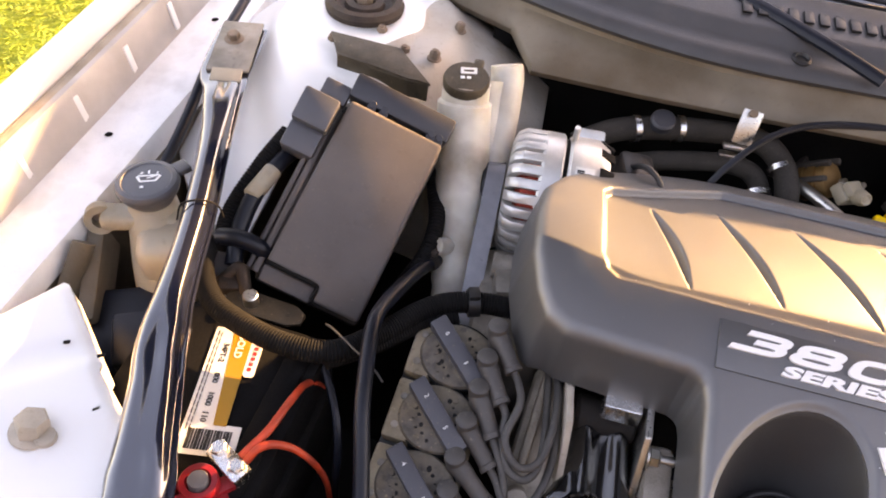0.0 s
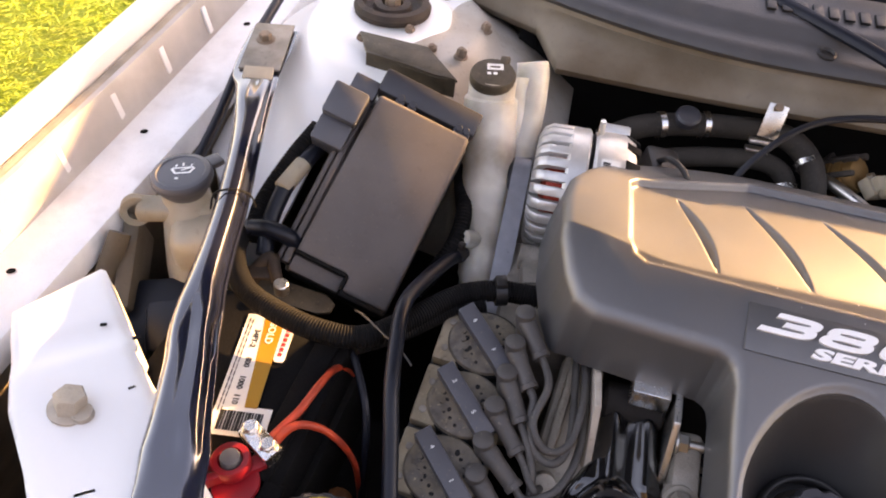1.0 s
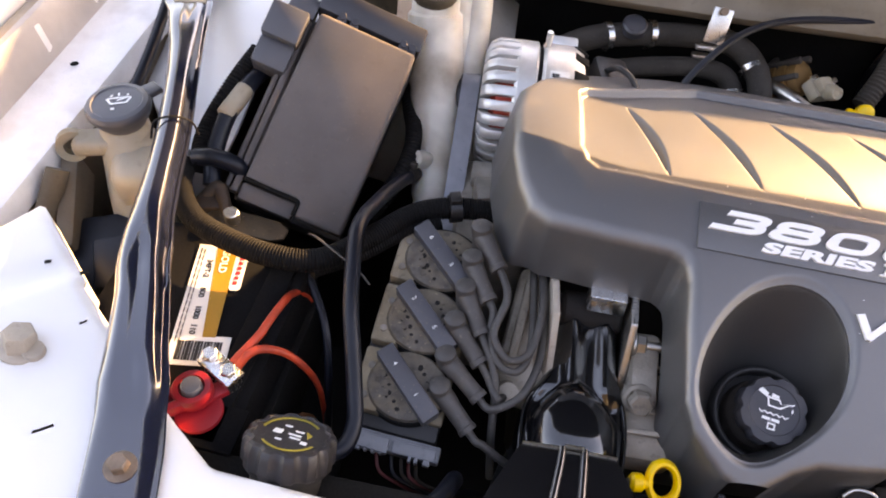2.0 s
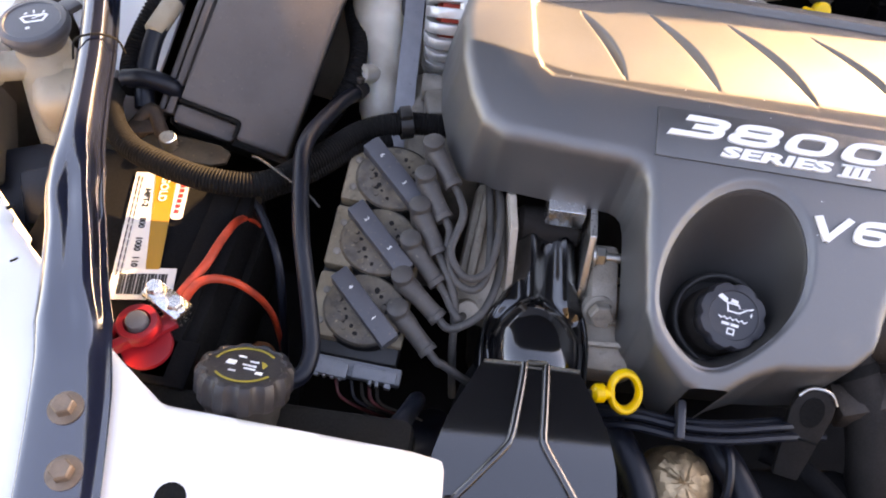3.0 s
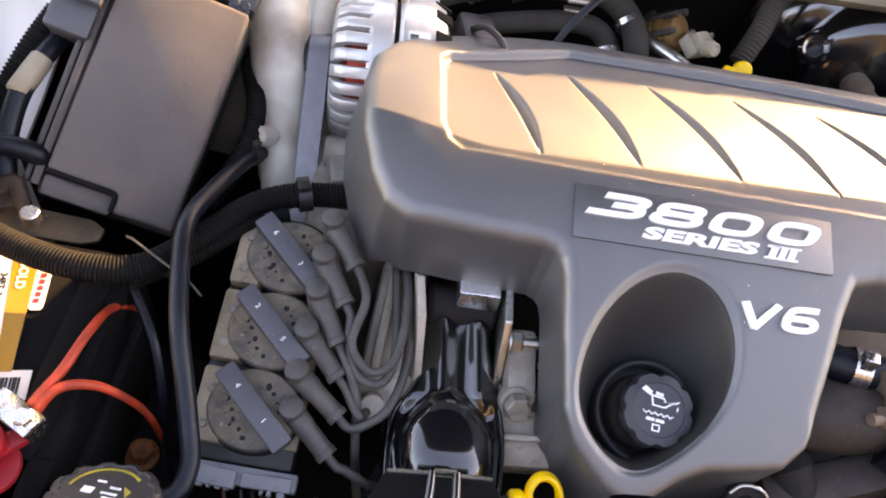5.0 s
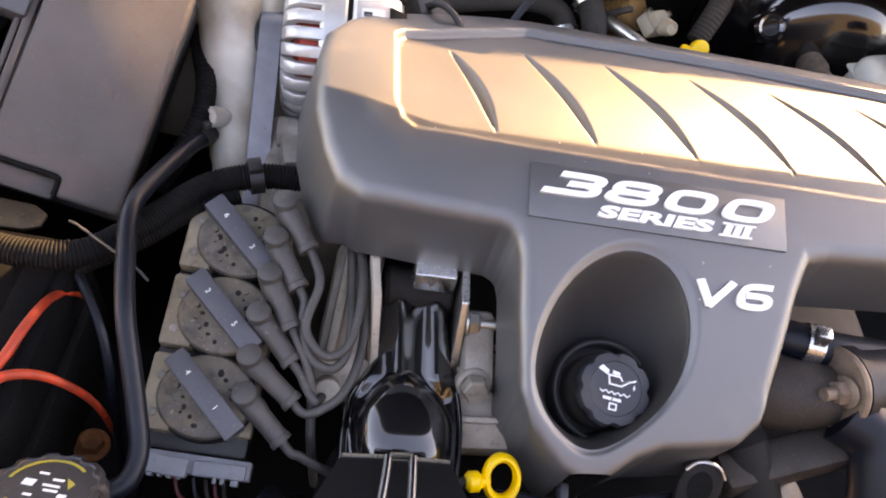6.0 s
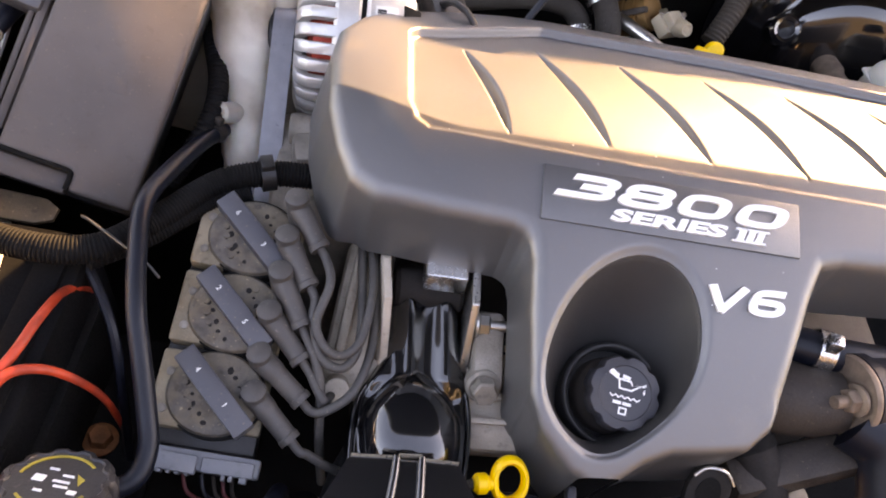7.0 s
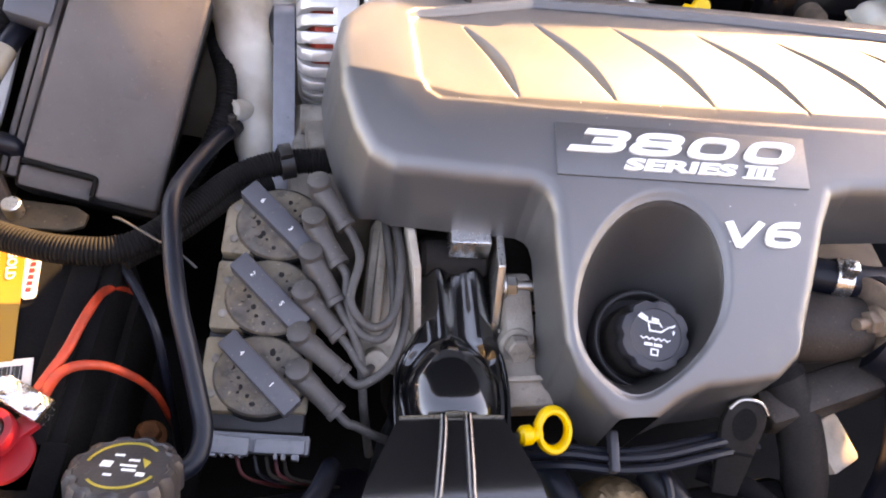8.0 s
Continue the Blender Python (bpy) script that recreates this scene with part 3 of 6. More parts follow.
def tower_height(x, y):
    r = tower_r(x, y)
    return 0.946 - 0.018 * smooth(0.085, 0.11, r) - 0.088 * smooth(0.095, 0.225, r) + 0.006 * smooth(0.062, 0.055, r) + 0.0015 * np.sin(x * 60)


def tower_front(x, y):
    """Above zero on the white half of the tower, below it on the brown half."""
    return -0.098 - x + 0.35 * (y - 0.70) + 0.010 * np.sin(y * 55)


shell(bm, lambda x, y: np.minimum(tower_distance(x, y), tower_front(x, y)), tower_height, -0.40, 0.08, 0.42, 0.98, 0.005, lambda x, y: np.where((tower_front(x, y) < 0.002) | ((y < 0.602) & (x > -0.205 + 0.33 * (y - 0.46))), 0.004, 0.2), 0.0, 3)
tower = thing("strut_tower", (-0.15, 0.735, 0.6), "white painted strut tower with darker brown rear half", "strut tower")
part("dome", bm, WHITE_PAINT, tower, angle=60)
bm = bmesh.new()
shell(bm, lambda x, y: np.minimum(tower_distance(x, y), -tower_front(x, y)), tower_height, -0.40, 0.08, 0.42, 0.98, 0.005, lambda x, y: np.where(tower_front(x, y) > -0.002, 0.001, 0.2), 0.0, 3)
part("brown_half", bm, TOWER_BROWN, tower, "darker mottled brown rear half", angle=60)
bm = bmesh.new()
m = pose(-0.149, 0.735, 0.951, -4, 0, 0)
revolve(bm, [(0, 0), (0.042, 0), (0.043, 0.006), (0.040, 0.011), (0.033, 0.012), (0.030, 0.006), (0.022, 0.004), (0.020, 0.009), (0.012, 0.010), (0.011, 0.004), (0, 0.004)], m, 40)
part("strut_mount", bm, MOUNT_RUBBER, tower, "brown rusty rubber strut mount ring")
bm = bmesh.new()
hex_bolt(bm, m @ Matrix.Translation((0, 0, 0.004)), 0.009, 0.010, 0)
part("strut_nut", bm, DULL_RUST, tower)
for x, y, z in ((-0.091, 0.676, 0.946), (-0.059, 0.672, 0.95), (-0.121, 0.699, 0.95), (-0.044, 0.738, 0.945), (-0.165, 0.668, 0.95), (-0.20, 0.79, 0.95), (-0.10, 0.79, 0.95)):
    bm = bmesh.new()
    hex_bolt(bm, pose(x, y, z - 0.003, -6, 0, x * 900), 0.0055, 0.008, 1.4)
    cylinder(bm, 0.003, 0.008, pose(x, y, z), 10)
    part("nut", bm, DULL_RUST, tower, "brown stud and nut")

bm = bmesh.new()
prism(bm, [(-0.168, 0.672), (-0.093, 0.667), (-0.052, 0.618), (-0.075, 0.616), (-0.150, 0.634)], -0.001, 0.002, Matrix.Translation((0, 0, 0.951)) @ pose(0, 0, 0, 0, 2, 0), 0.0008)
prism(bm, [(-0.150, 0.636), (-0.075, 0.618), (-0.054, 0.619), (-0.054, 0.616), (-0.150, 0.632)], -0.02, 0.002, Matrix.Translation((0, 0, 0.953)) @ pose(0, 0, 0, 0, 2, 0), 0.0006)
single("fuse_box_bracket", bm, TAN, "dusty brown steel bracket behind the fuse box", "bracket")

# black brace from the radiator support to the strut tower
BRACE_LINE = [  # x, y, z, half width, crown height, pinch
    (-0.128, 0.055, 0.909, 0.0235, 0.003, 0), (-0.137, 0.105, 0.909, 0.0235, 0.003, 0), (-0.146, 0.15, 0.909, 0.0235, 0.004, 0),
    (-0.153, 0.178, 0.91, 0.0225, 0.006, 0.2), (-0.159, 0.2, 0.911, 0.0234, 0.013, 0.5), (-0.164, 0.22, 0.914, 0.0210, 0.016, 0.2),
    (-0.175, 0.262, 0.918, 0.0186, 0.018, 0.35), (-0.183, 0.285, 0.919, 0.0186, 0.019, 0.5), (-0.189, 0.31, 0.919, 0.0180, 0.021, 0.1),
    (-0.194, 0.335, 0.919, 0.0150, 0.022, 0), (-0.201, 0.375, 0.92, 0.0134, 0.021, 0), (-0.209, 0.42, 0.922, 0.0134, 0.021, 0),
    (-0.221, 0.475, 0.927, 0.0134, 0.019, 0), (-0.232, 0.52, 0.932, 0.0151, 0.014, 0), (-0.241, 0.555, 0.937, 0.0179, 0.01, 0.2),
    (-0.248, 0.58, 0.9385, 0.0205, 0.005, 0.3), (-0.256, 0.60, 0.9375, 0.0240, 0.003, 0), (-0.261, 0.64, 0.9375, 0.0255, 0.003, 0), (-0.266, 0.68, 0.937, 0.0245, 0.003, 0)]
brace = thing("strut_brace", (-0.137, 0.105, 0.906), "glossy black stamped steel brace with worn reflections", "brace")
bm = bmesh.new()
line = spline([p[:3] for p in BRACE_LINE], 3)
extra = np.array([[p[3], p[4], p[5]] for p in BRACE_LINE])
rows = []
for i, c in enumerate(line):
    f = i / 3
    w, h, pinch = (float(np.interp(f, range(len(extra)), extra[:, k])) for k in range(3))
    d = (line[min(i + 1, len(line) - 1)] - line[max(i - 1, 0)]).normalized()
    side = d.cross(Vector((0, 0, 1))).normalized()
    up = side.cross(d)
    pinch *= 0.55
    section = [(-1, 0), (-0.985, 0.28), (-0.93, 0.50), (-0.82, 0.69), (-0.66, 0.83), (-0.45, 0.94 - 0.1 * pinch), (-0.17, 1.0 - pinch), (0.12, 0.98 - pinch), (0.38, 0.93 - 0.1 * pinch), (0.58, 0.82), (0.70, 0.60), (0.77, 0.34), (0.86, 0.20), (0.97, 0.24), (1.03, 0.17), (1.0, 0)]
    rows.append([bm.verts.new(c + side * (u * w) + up * (v * h)) for u, v in section])
for a, b in zip(rows, rows[1:]):
    for k in range(len(a)):
        bm.faces.new((a[k], b[k], b[(k + 1) % len(a)], a[(k + 1) % len(a)]))
bm.faces.new(rows[0])
bm.faces.new(rows[-1][::-1])
bmesh.ops.recalc_face_normals(bm, faces=bm.faces[:])
part("bar", bm, BRACE, brace, angle=75)
for x, y, z in ((-0.1445, 0.143, 0.9125), (-0.1335, 0.106, 0.9115), (-0.2645, 0.650, 0.9425)):
    bm = bmesh.new()
    hex_bolt(bm, pose(x, y, z, 0, 0, 20), 0.0066, 0.007, 1.55, 0.002)
    part("bolt", bm, DULL_RUST, brace, "brown flange bolt")
bm = bmesh.new()
box(bm, (0.042, 0.086, 0.003), pose(-0.2590, 0.640, 0.9418, 0, 0, 9.5), 0.001)
part("end_plate", bm, DIRTY_CAST, brace, "pale dusty end plate under the bolt")
bm = bmesh.new()
box(bm, (0.030, 0.016, 0.003), pose(-0.2490, 0.589, 0.9438, 14, 0, 9.5), 0.001)
part("fold", bm, SEAM, brace, "raised tan fold")
bm = bmesh.new()
tube(bm, [(-0.2235, 0.41, 0.928), (-0.219, 0.415, 0.943), (-0.205, 0.422, 0.9445), (-0.194, 0.428, 0.935), (-0.192, 0.43, 0.92)], 0.0009, 6, 5)
part("wire_wrap", bm, DULL, brace, "thin black wire round the bar")

# ---- engine block and dark masses ----
engine = thing("engine_block", (0.33, 0.43, 0.55), "grimy cast engine block under the cover", "engine")
bm = bmesh.new()
box(bm, (0.46, 0.26, 0.22), pose(0.345, 0.46, 0.69), 0.02)
part("block", bm, DARK_CAST, engine)
bm = bmesh.new()
box(bm, (0.05, 0.07, 0.05), pose(0.208, 0.285, 0.806, 15, 0, 0), 0.004)
casting = part("valve_cover", bm, CASTING, engine, "tan dusty ribbed casting")
for k in range(4):
    bm = bmesh.new()
    box(bm, (0.052, 0.004, 0.006), pose(0.2085, 0.262 + 0.017 * k, 0.832 + 0.0045 * k, 15, 0, 0), 0.001)
    part("rib", bm, CASTING, casting)
bm = bmesh.new()
box(bm, (0.036, 0.115, 0.04), pose(0.106, 0.338, 0.826, 14, 0, -8), 0.008)
box(bm, (0.008, 0.09, 0.016), pose(0.100, 0.345, 0.850, 14, 0, -8), 0.004)
cylinder(bm, 0.008, 0.012, along((0.116, 0.300, 0.822), (0, -0.4, 1)), 16)
cylinder(bm, 0.009, 0.02, along((0.094, 0.285, 0.826), (0, -0.6, 0.8)), 16)
part("bracket_casting", bm, CASTING, engine, "dusty cast accessory bracket")
bm = bmesh.new()
box(bm, (0.07, 0.12, 0.20), pose(0.065, 0.46, 0.755), 0.012)
cylinder(bm, 0.012, 0.03, along((0.040, 0.485, 0.865), (1, 0, 0)), 16)
box(bm, (0.03, 0.03, 0.03), pose(0.06, 0.462, 0.86, 0, 0, 10), 0.005)
part("front_casting", bm, DIRTY_CAST, engine, "dusty cast front bracket")

# ---- engine cover ----
OUTLINE = [(0.080, 0.515), (0.095, 0.541), (0.122, 0.567), (0.165, 0.590), (0.213, 0.602), (0.250, 0.605), (0.40, 0.589), (0.56, 0.571), (0.62, 0.556), (0.645, 0.50), (0.645, 0.36), (0.60, 0.349),
           (0.425, 0.350), (0.406, 0.346), (0.394, 0.322), (0.374, 0.265), (0.366, 0.245), (0.354, 0.2355), (0.330, 0.2335), (0.305, 0.2325), (0.285, 0.2260), (0.269, 0.2165), (0.257, 0.2140), (0.246, 0.2190), (0.236, 0.2285), (0.227, 0.2390), (0.220, 0.256), (0.217, 0.30), (0.2165, 0.332), (0.214, 0.344), (0.208, 0.3515), (0.198, 0.3565),
           (0.155, 0.361), (0.108, 0.370), (0.094, 0.380), (0.085, 0.400), (0.078, 0.428), (0.076, 0.47)]
PANEL = [(0.127, 0.530), (0.134, 0.539), (0.242, 0.584), (0.32, 0.579), (0.415, 0.570), (0.55, 0.548), (0.62, 0.534), (0.62, 0.380), (0.46, 0.386), (0.308, 0.395), (0.213, 0.402), (0.138, 0.409), (0.129, 0.416), (0.1245, 0.432)]
SLOTS = [((0.169, 0.531), (0.192, 0.409)), ((0.231, 0.549), (0.263, 0.405)), ((0.300, 0.545), (0.336, 0.400)), ((0.373, 0.538), (0.408, 0.397)), ((0.442, 0.530), (0.480, 0.393)), ((0.515, 0.522), (0.553, 0.389))]
WELL = (0.272, 0.278)


def cover_distance(x, y):
    return polygon_distance(x, y, OUTLINE, 0.008)


def cover_top(x, y):
    crest = 0.410 + 0.028 * smooth(0.17, 0.05, x) - 0.04 * (x - 0.2)
    d = y - crest
    z = 0.968 - np.where(d < 0, 0.222 * -d + 1.13 * d * d, 0.19 * d + 0.55 * d * d)
    return z - 1.3 * np.clip(0.13 - x, 0, 1) ** 2


def cover_height(x, y):
    z = cover_top(x, y)
    e = cover_distance(x, y)
    r = 0.010 - 0.006 * smooth(0.262, 0.246, y)
    k = np.clip(r - e, 0, r)
    z = z - 0.8 * (r - np.sqrt(np.maximum(r * r - k * k, 0)))
    # sunk panel, deepest along its rear wall
    pd = polygon_distance(x, y, PANEL)
    z = z - smooth(-0.0022, 0.0022, pd) * (0.0018 + 0.0062 * smooth(0.44, 0.56, y))
    # curved slots with one steep side
    for (ax, ay), (bx, by) in SLOTS:
        lx, ly = bx - ax, by - ay
        ln = math.hypot(lx, ly)
        s = ((x - ax) * lx + (y - ay) * ly) / ln ** 2
        v = ((x - ax) * -ly + (y - ay) * lx) / ln - 0.0035 * np.sin(np.clip(s, 0, 1) * math.pi)
        w = 0.0046 * np.sin(np.clip(s, 0, 1) * math.pi) ** 0.8
        u = v / np.maximum(w, 1e-5)
        cut = np.where((u > -1.3) & (u < 1.3) & (s > 0) & (s < 1), smooth(-1.3, -0.1, u) * smooth(1.3, -0.1, u), 0)
        z = z - 0.0072 * cut * np.minimum(1, w / 0.004)
    return z - 0.0035 * smooth(1.10, 1.0, well_ratio(x, y))


def well_ratio(x, y):
    """0 at the middle of the oil filler's well, 1 at its rim."""
    dx, dy = x - WELL[0], y - WELL[1]
    dx = dx - 0.22 * dy
    ry = np.where(dy > 0, 0.060, 0.0545)
    rx = 0.050 * (1 - 0.22 * np.clip(-dy / 0.052, 0, 1) ** 3)
    return np.sqrt((dx / rx) ** 2 + (dy / ry) ** 2)


def well_height(x, y):
    q = well_ratio(x, y)
    dy = y - WELL[1]
    bowl = 0.060 * (np.clip((1.0 - q) / 0.48, 0, 1) ** 0.9)
    return cover_height(x, y) - 0.0015 - bowl * (1 - 0.5 * smooth(0.0, -0.044, dy) * smooth(0.45, 0.95, q))


cover = thing("engine_cover", (0.35, 0.40, 0.86), "grey moulded plastic engine cover with sunken slotted panel", "engine cover")
bm = bmesh.new()
shell(bm, lambda x, y: np.minimum(cover_distance(x, y), (well_ratio(x, y) - 1.0) * 0.05), cover_height, 0.06, 0.66, 0.21, 0.61, 0.0014, lambda x, y: np.where(well_ratio(x, y) < 1.06, 0.002, 0.054 + 0.022 * smooth(0.30, 0.25, y)), lambda x, y: np.where(well_ratio(x, y) < 1.06, 0.0, 0.002 + 0.009 * smooth(0.10, 0.085, x) - 0.009 * smooth(0.27, 0.25, y)), 5)
part("shell", bm, COVER, cover, angle=70)
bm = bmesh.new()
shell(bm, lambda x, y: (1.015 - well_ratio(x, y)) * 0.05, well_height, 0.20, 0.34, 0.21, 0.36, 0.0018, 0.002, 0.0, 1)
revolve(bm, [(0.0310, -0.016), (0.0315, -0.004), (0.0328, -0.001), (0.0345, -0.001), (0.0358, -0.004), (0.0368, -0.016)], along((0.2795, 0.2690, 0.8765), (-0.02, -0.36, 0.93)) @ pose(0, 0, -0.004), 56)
# darker than the shell: the bowl's shading is painted in
part("filler_well", bm, WELL_SHADE, cover, "sunken well round the oil filler, its shade in the colour", angle=70)


def on_cover(x, y, lift=0.0):
    """A frame lying on the cover's front slope, x along the car's width."""
    e = 0.004
    z = float(cover_top(np.array([x]), np.array([y]))[0])
    zx = float(cover_top(np.array([x + e]), np.array([y]))[0])
    zy = float(cover_top(np.array([x]), np.array([y + e]))[0])
    m = basis((x, y, z), (e, 0, zx - z), (0, e, zy - z))
    return m @ Matrix.Translation((0, 0, lift))


bm = bmesh.new()
m = on_cover(0.302, 0.3655, 0.0)
box(bm, (0.180, 0.0385, 0.0024), m @ pose(0.001, 0.0005, 0.0004, 0, 0, -3.7), 0.0006)
badge = part("badge", bm, COVER, cover, "smooth grey badge plate")
STROKES = {
    "3": [([(0.04, 0.88), (0.72, 0.88), (0.88, 0.82), (0.91, 0.70), (0.86, 0.57), (0.70, 0.51), (0.30, 0.51)], False), ([(0.70, 0.51), (0.88, 0.44), (0.92, 0.31), (0.88, 0.18), (0.70, 0.12), (-0.10, 0.12)], False)],
    "8": [([(0.25, 0.88), (0.75, 0.88), (0.88, 0.80), (0.88, 0.60), (0.75, 0.51), (0.25, 0.51), (0.12, 0.60), (0.12, 0.80)], True), ([(0.25, 0.51), (0.75, 0.51), (0.92, 0.41), (0.92, 0.22), (0.76, 0.12), (0.24, 0.12), (0.08, 0.22), (0.08, 0.41)], True)],
    "0": [([(0.28, 0.88), (0.72, 0.88), (0.90, 0.76), (0.90, 0.24), (0.72, 0.12), (0.28, 0.12), (0.10, 0.24), (0.10, 0.76)], True)],
    "6": [([(0.92, 0.88), (0.32, 0.88), (0.12, 0.74), (0.10, 0.26), (0.26, 0.12), (0.74, 0.12), (0.90, 0.24), (0.90, 0.42), (0.76, 0.53), (0.16, 0.53)], False)],
    "V": [([(0.10, 1.0), (0.36, 0.06)], False), ([(0.30, 0.06), (1.0, 1.0)], False)]}


def numeral(bm, text, m, width, height, depth, shear, weight=0.12):
    """A wide slanted character built from flat strokes, its middle at the origin of m."""
    place = m @ Matrix(((width, shear * height, 0, -width / 2 - shear * height / 2), (0, height, 0, -height / 2), (0, 0, 1, 0), (0, 0, 0, 1)))
    for level, (points, closed) in enumerate(STROKES[text]):
        pts = [Vector((x, y)) for x, y in points]
        for _ in range(2 if len(pts) > 2 else 0):
            ends = list(zip(pts, pts[1:] + pts[:1])) if closed else list(zip(pts, pts[1:]))
            cut = [q for a, c in ends for q in (a * 0.75 + c * 0.25, a * 0.25 + c * 0.75)]
            pts = cut if closed else [pts[0]] + cut[1:-1] + [pts[-1]]
        n = len(pts)
        left, right = [], []
        for i, p in enumerate(pts):
            a = pts[i - 1] if closed or i else p
            c = pts[(i + 1) % n] if closed or i < n - 1 else p
            d0, d1 = (p - a), (c - p)
            d = ((d0.normalized() if d0.length else d1.normalized()) + (d1.normalized() if d1.length else d0.normalized())).normalized()
            side = Vector((-d.y, d.x)) * weight
            left.append(p + side)
            right.append(p - side)
        rings = [[bm.verts.new(place @ Vector((q.x, q.y, z))) for q in (l, r) for z in (0, depth + 0.0001 * level)] for l, r in zip(left, right)]
        for i in range(n if closed else n - 1):
            (l0, l1, r0, r1), (k0, k1, s0, s1) = rings[i], rings[(i + 1) % n]
            for f in ((l1, r1, s1, k1), (l0, l1, k1, k0), (r1, r0, s0, s1)):
                bm.faces.new(f)
        if not closed:
            for l0, l1, r0, r1 in (rings[0], rings[-1]):
                bm.faces.new((l0, r0, r1, l1))
    bmesh.ops.recalc_face_normals(bm, faces=bm.faces[:])
    return bm


for digit, x in (("3", -0.0565), ("8", -0.0175), ("0", 0.0225), ("0", 0.0635)):
    bm = bmesh.new()
    numeral(bm, digit, m @ pose(x, 0.0065 - 0.07 * x, 0.0017, 0, 0, -4.0), 0.0335, 0.0172, 0.0020, 0.62)
    part("numeral", bm, LETTER, badge, "raised silver numeral")
bm = bmesh.new()
lettering(bm, "SERIES", m @ pose(-0.003, -0.0092, 0.0016, 0, 0, -3.7), 0.0114, 0.0018, 0.45, 2.5, 0.0005)
lettering(bm, "III", m @ pose(0.054, -0.0128, 0.0016, 0, 0, -3.7), 0.0114, 0.0018, 0.45, 2.3, 0.0005)
for dy in (-0.0042, 0.0042):
    box(bm, (0.0235, 0.0014, 0.0018), m @ pose(0.054 + 0.45 * dy, -0.0128 + dy, 0.0025, 0, 0, -3.7))
part("series_name", bm, LETTER, badge, "raised silver letters")
bm = bmesh.new()
m = on_cover(0.3545, 0.3125, 0.0)
numeral(bm, "V", m @ pose(-0.0155, 0, 0.0, 0, 0, -3.0), 0.0260, 0.0185, 0.0022, 0.0, 0.105)
numeral(bm, "6", m @ pose(0.0125, -0.0003, 0.0, 0, 0, -3.0), 0.0245, 0.0185, 0.0022, 0.30, 0.115)
part("engine_type", bm, LETTER, cover, "raised silver V6 lettering")

# specks of dust on the cover
bm = bmesh.new()
dr = random.Random(11)
for _ in range(45):
    x, y = dr.uniform(0.10, 0.60), dr.uniform(0.27, 0.41)
    if float(cover_distance(np.array([x]), np.array([y]))[0]) > 0.012 and float(well_ratio(np.array([x]), np.array([y]))[0]) > 1.12 and abs(y - 0.3655) > 0.024:
        cylinder(bm, dr.uniform(0.0002, 0.00045), 0.0003, on_cover(x, y, -0.0001), 6)
single("dust_specks", bm, PRINT, "pale specks of dust on the engine cover", "dust", kind="stuff")

# oil filler
CAP = along((0.2795, 0.2690, 0.8765), (-0.02, -0.36, 0.93))
oil = thing("oil_filler_cap", CAP.translation, "dark grey oil filler cap with white oil can symbol", "oil cap")
bm = bmesh.new()
revolve(bm, [(0, 0.002), (0.021, 0.002), (0.0236, 0.003), (0.0250, 0.006), (0.0250, 0.0150), (0.0237, 0.0180), (0.0180, 0.0190), (0.0175, 0.0181), (0.0160, 0.0179), (0, 0.0181)], CAP, 96, 8, 0.085, 1.5)
oil_lid = part("cap", bm, BLACK_CLEAN, oil)
bm = bmesh.new()
revolve(bm, [(0.018, -0.04), (0.0268, -0.04), (0.0262, -0.010), (0.0245, -0.006), (0.0210, -0.004), (0.018, 0.002)], CAP, 40)
part("neck", bm, GRIME, oil, "dusty brown filler neck")
C = CAP @ pose(0, 0, 0.0181, 0, 0, -8)


def sign(name, outlines):
    """One printed mark on the cap."""
    bm = bmesh.new()
    for outline in outlines:
        prism(bm, outline, 0, 0.0004, C)
    part(name, bm, PRINT, oil_lid, "white printed mark")


def bar(x, y, w, h):
    return [(x, y), (x + w, y), (x + w, y + h), (x, y + h)]


CAN = [(-0.0066, 0.0090), (-0.0050, 0.0018), (0.0040, 0.0018), (0.0112, 0.0076), (0.0042, 0.0058), (0.0026, 0.0086)]
sign("oil_can", [[a, b, (b[0] * 0.80, 0.0052 + (b[1] - 0.0052) * 0.66), (a[0] * 0.80, 0.0052 + (a[1] - 0.0052) * 0.66)] for a, b in zip(CAN, CAN[1:] + CAN[:1])])
sign("oil_can_spout", [[(0.0100, 0.0070), (0.0128, 0.0088), (0.0132, 0.0076), (0.0108, 0.0060)]])
sign("oil_can_handle", [[(-0.0136, 0.0108), (-0.0116, 0.0140), (-0.0060, 0.0110), (-0.0068, 0.0078)]])
sign("oil_can_knob", [[(-0.0036, 0.0092), (-0.0036, 0.0116), (0.0016, 0.0110), (0.0016, 0.0088)]])
sign("oil_drop", [[(0.0124, 0.0052), (0.0132, 0.0030), (0.0124, 0.0014), (0.0116, 0.0030)]])
sign("oil_wave", [[(-0.0105 + 0.0042 * k, -0.0026), (-0.0084 + 0.0042 * k, -0.0042), (-0.0063 + 0.0042 * k, -0.0026), (-0.0063 + 0.0042 * k, -0.0016), (-0.0084 + 0.0042 * k, -0.0031), (-0.0105 + 0.0042 * k, -0.0016)] for k in range(5)])
sign("grade_bar", [bar(-0.0075, -0.0080, 0.0058, 0.0021)])
sign("grade_bar", [bar(-0.0008, -0.0080, 0.0058, 0.0021)])
sign("manual_mark", [bar(-0.0028, -0.0142, 0.0010, 0.0048), bar(0.0018, -0.0142, 0.0010, 0.0048), bar(-0.0018, -0.0104, 0.0036, 0.0010), bar(-0.0018, -0.0142, 0.0036, 0.0010)])

# ---- hose along the inner apron ----
bm = bmesh.new()
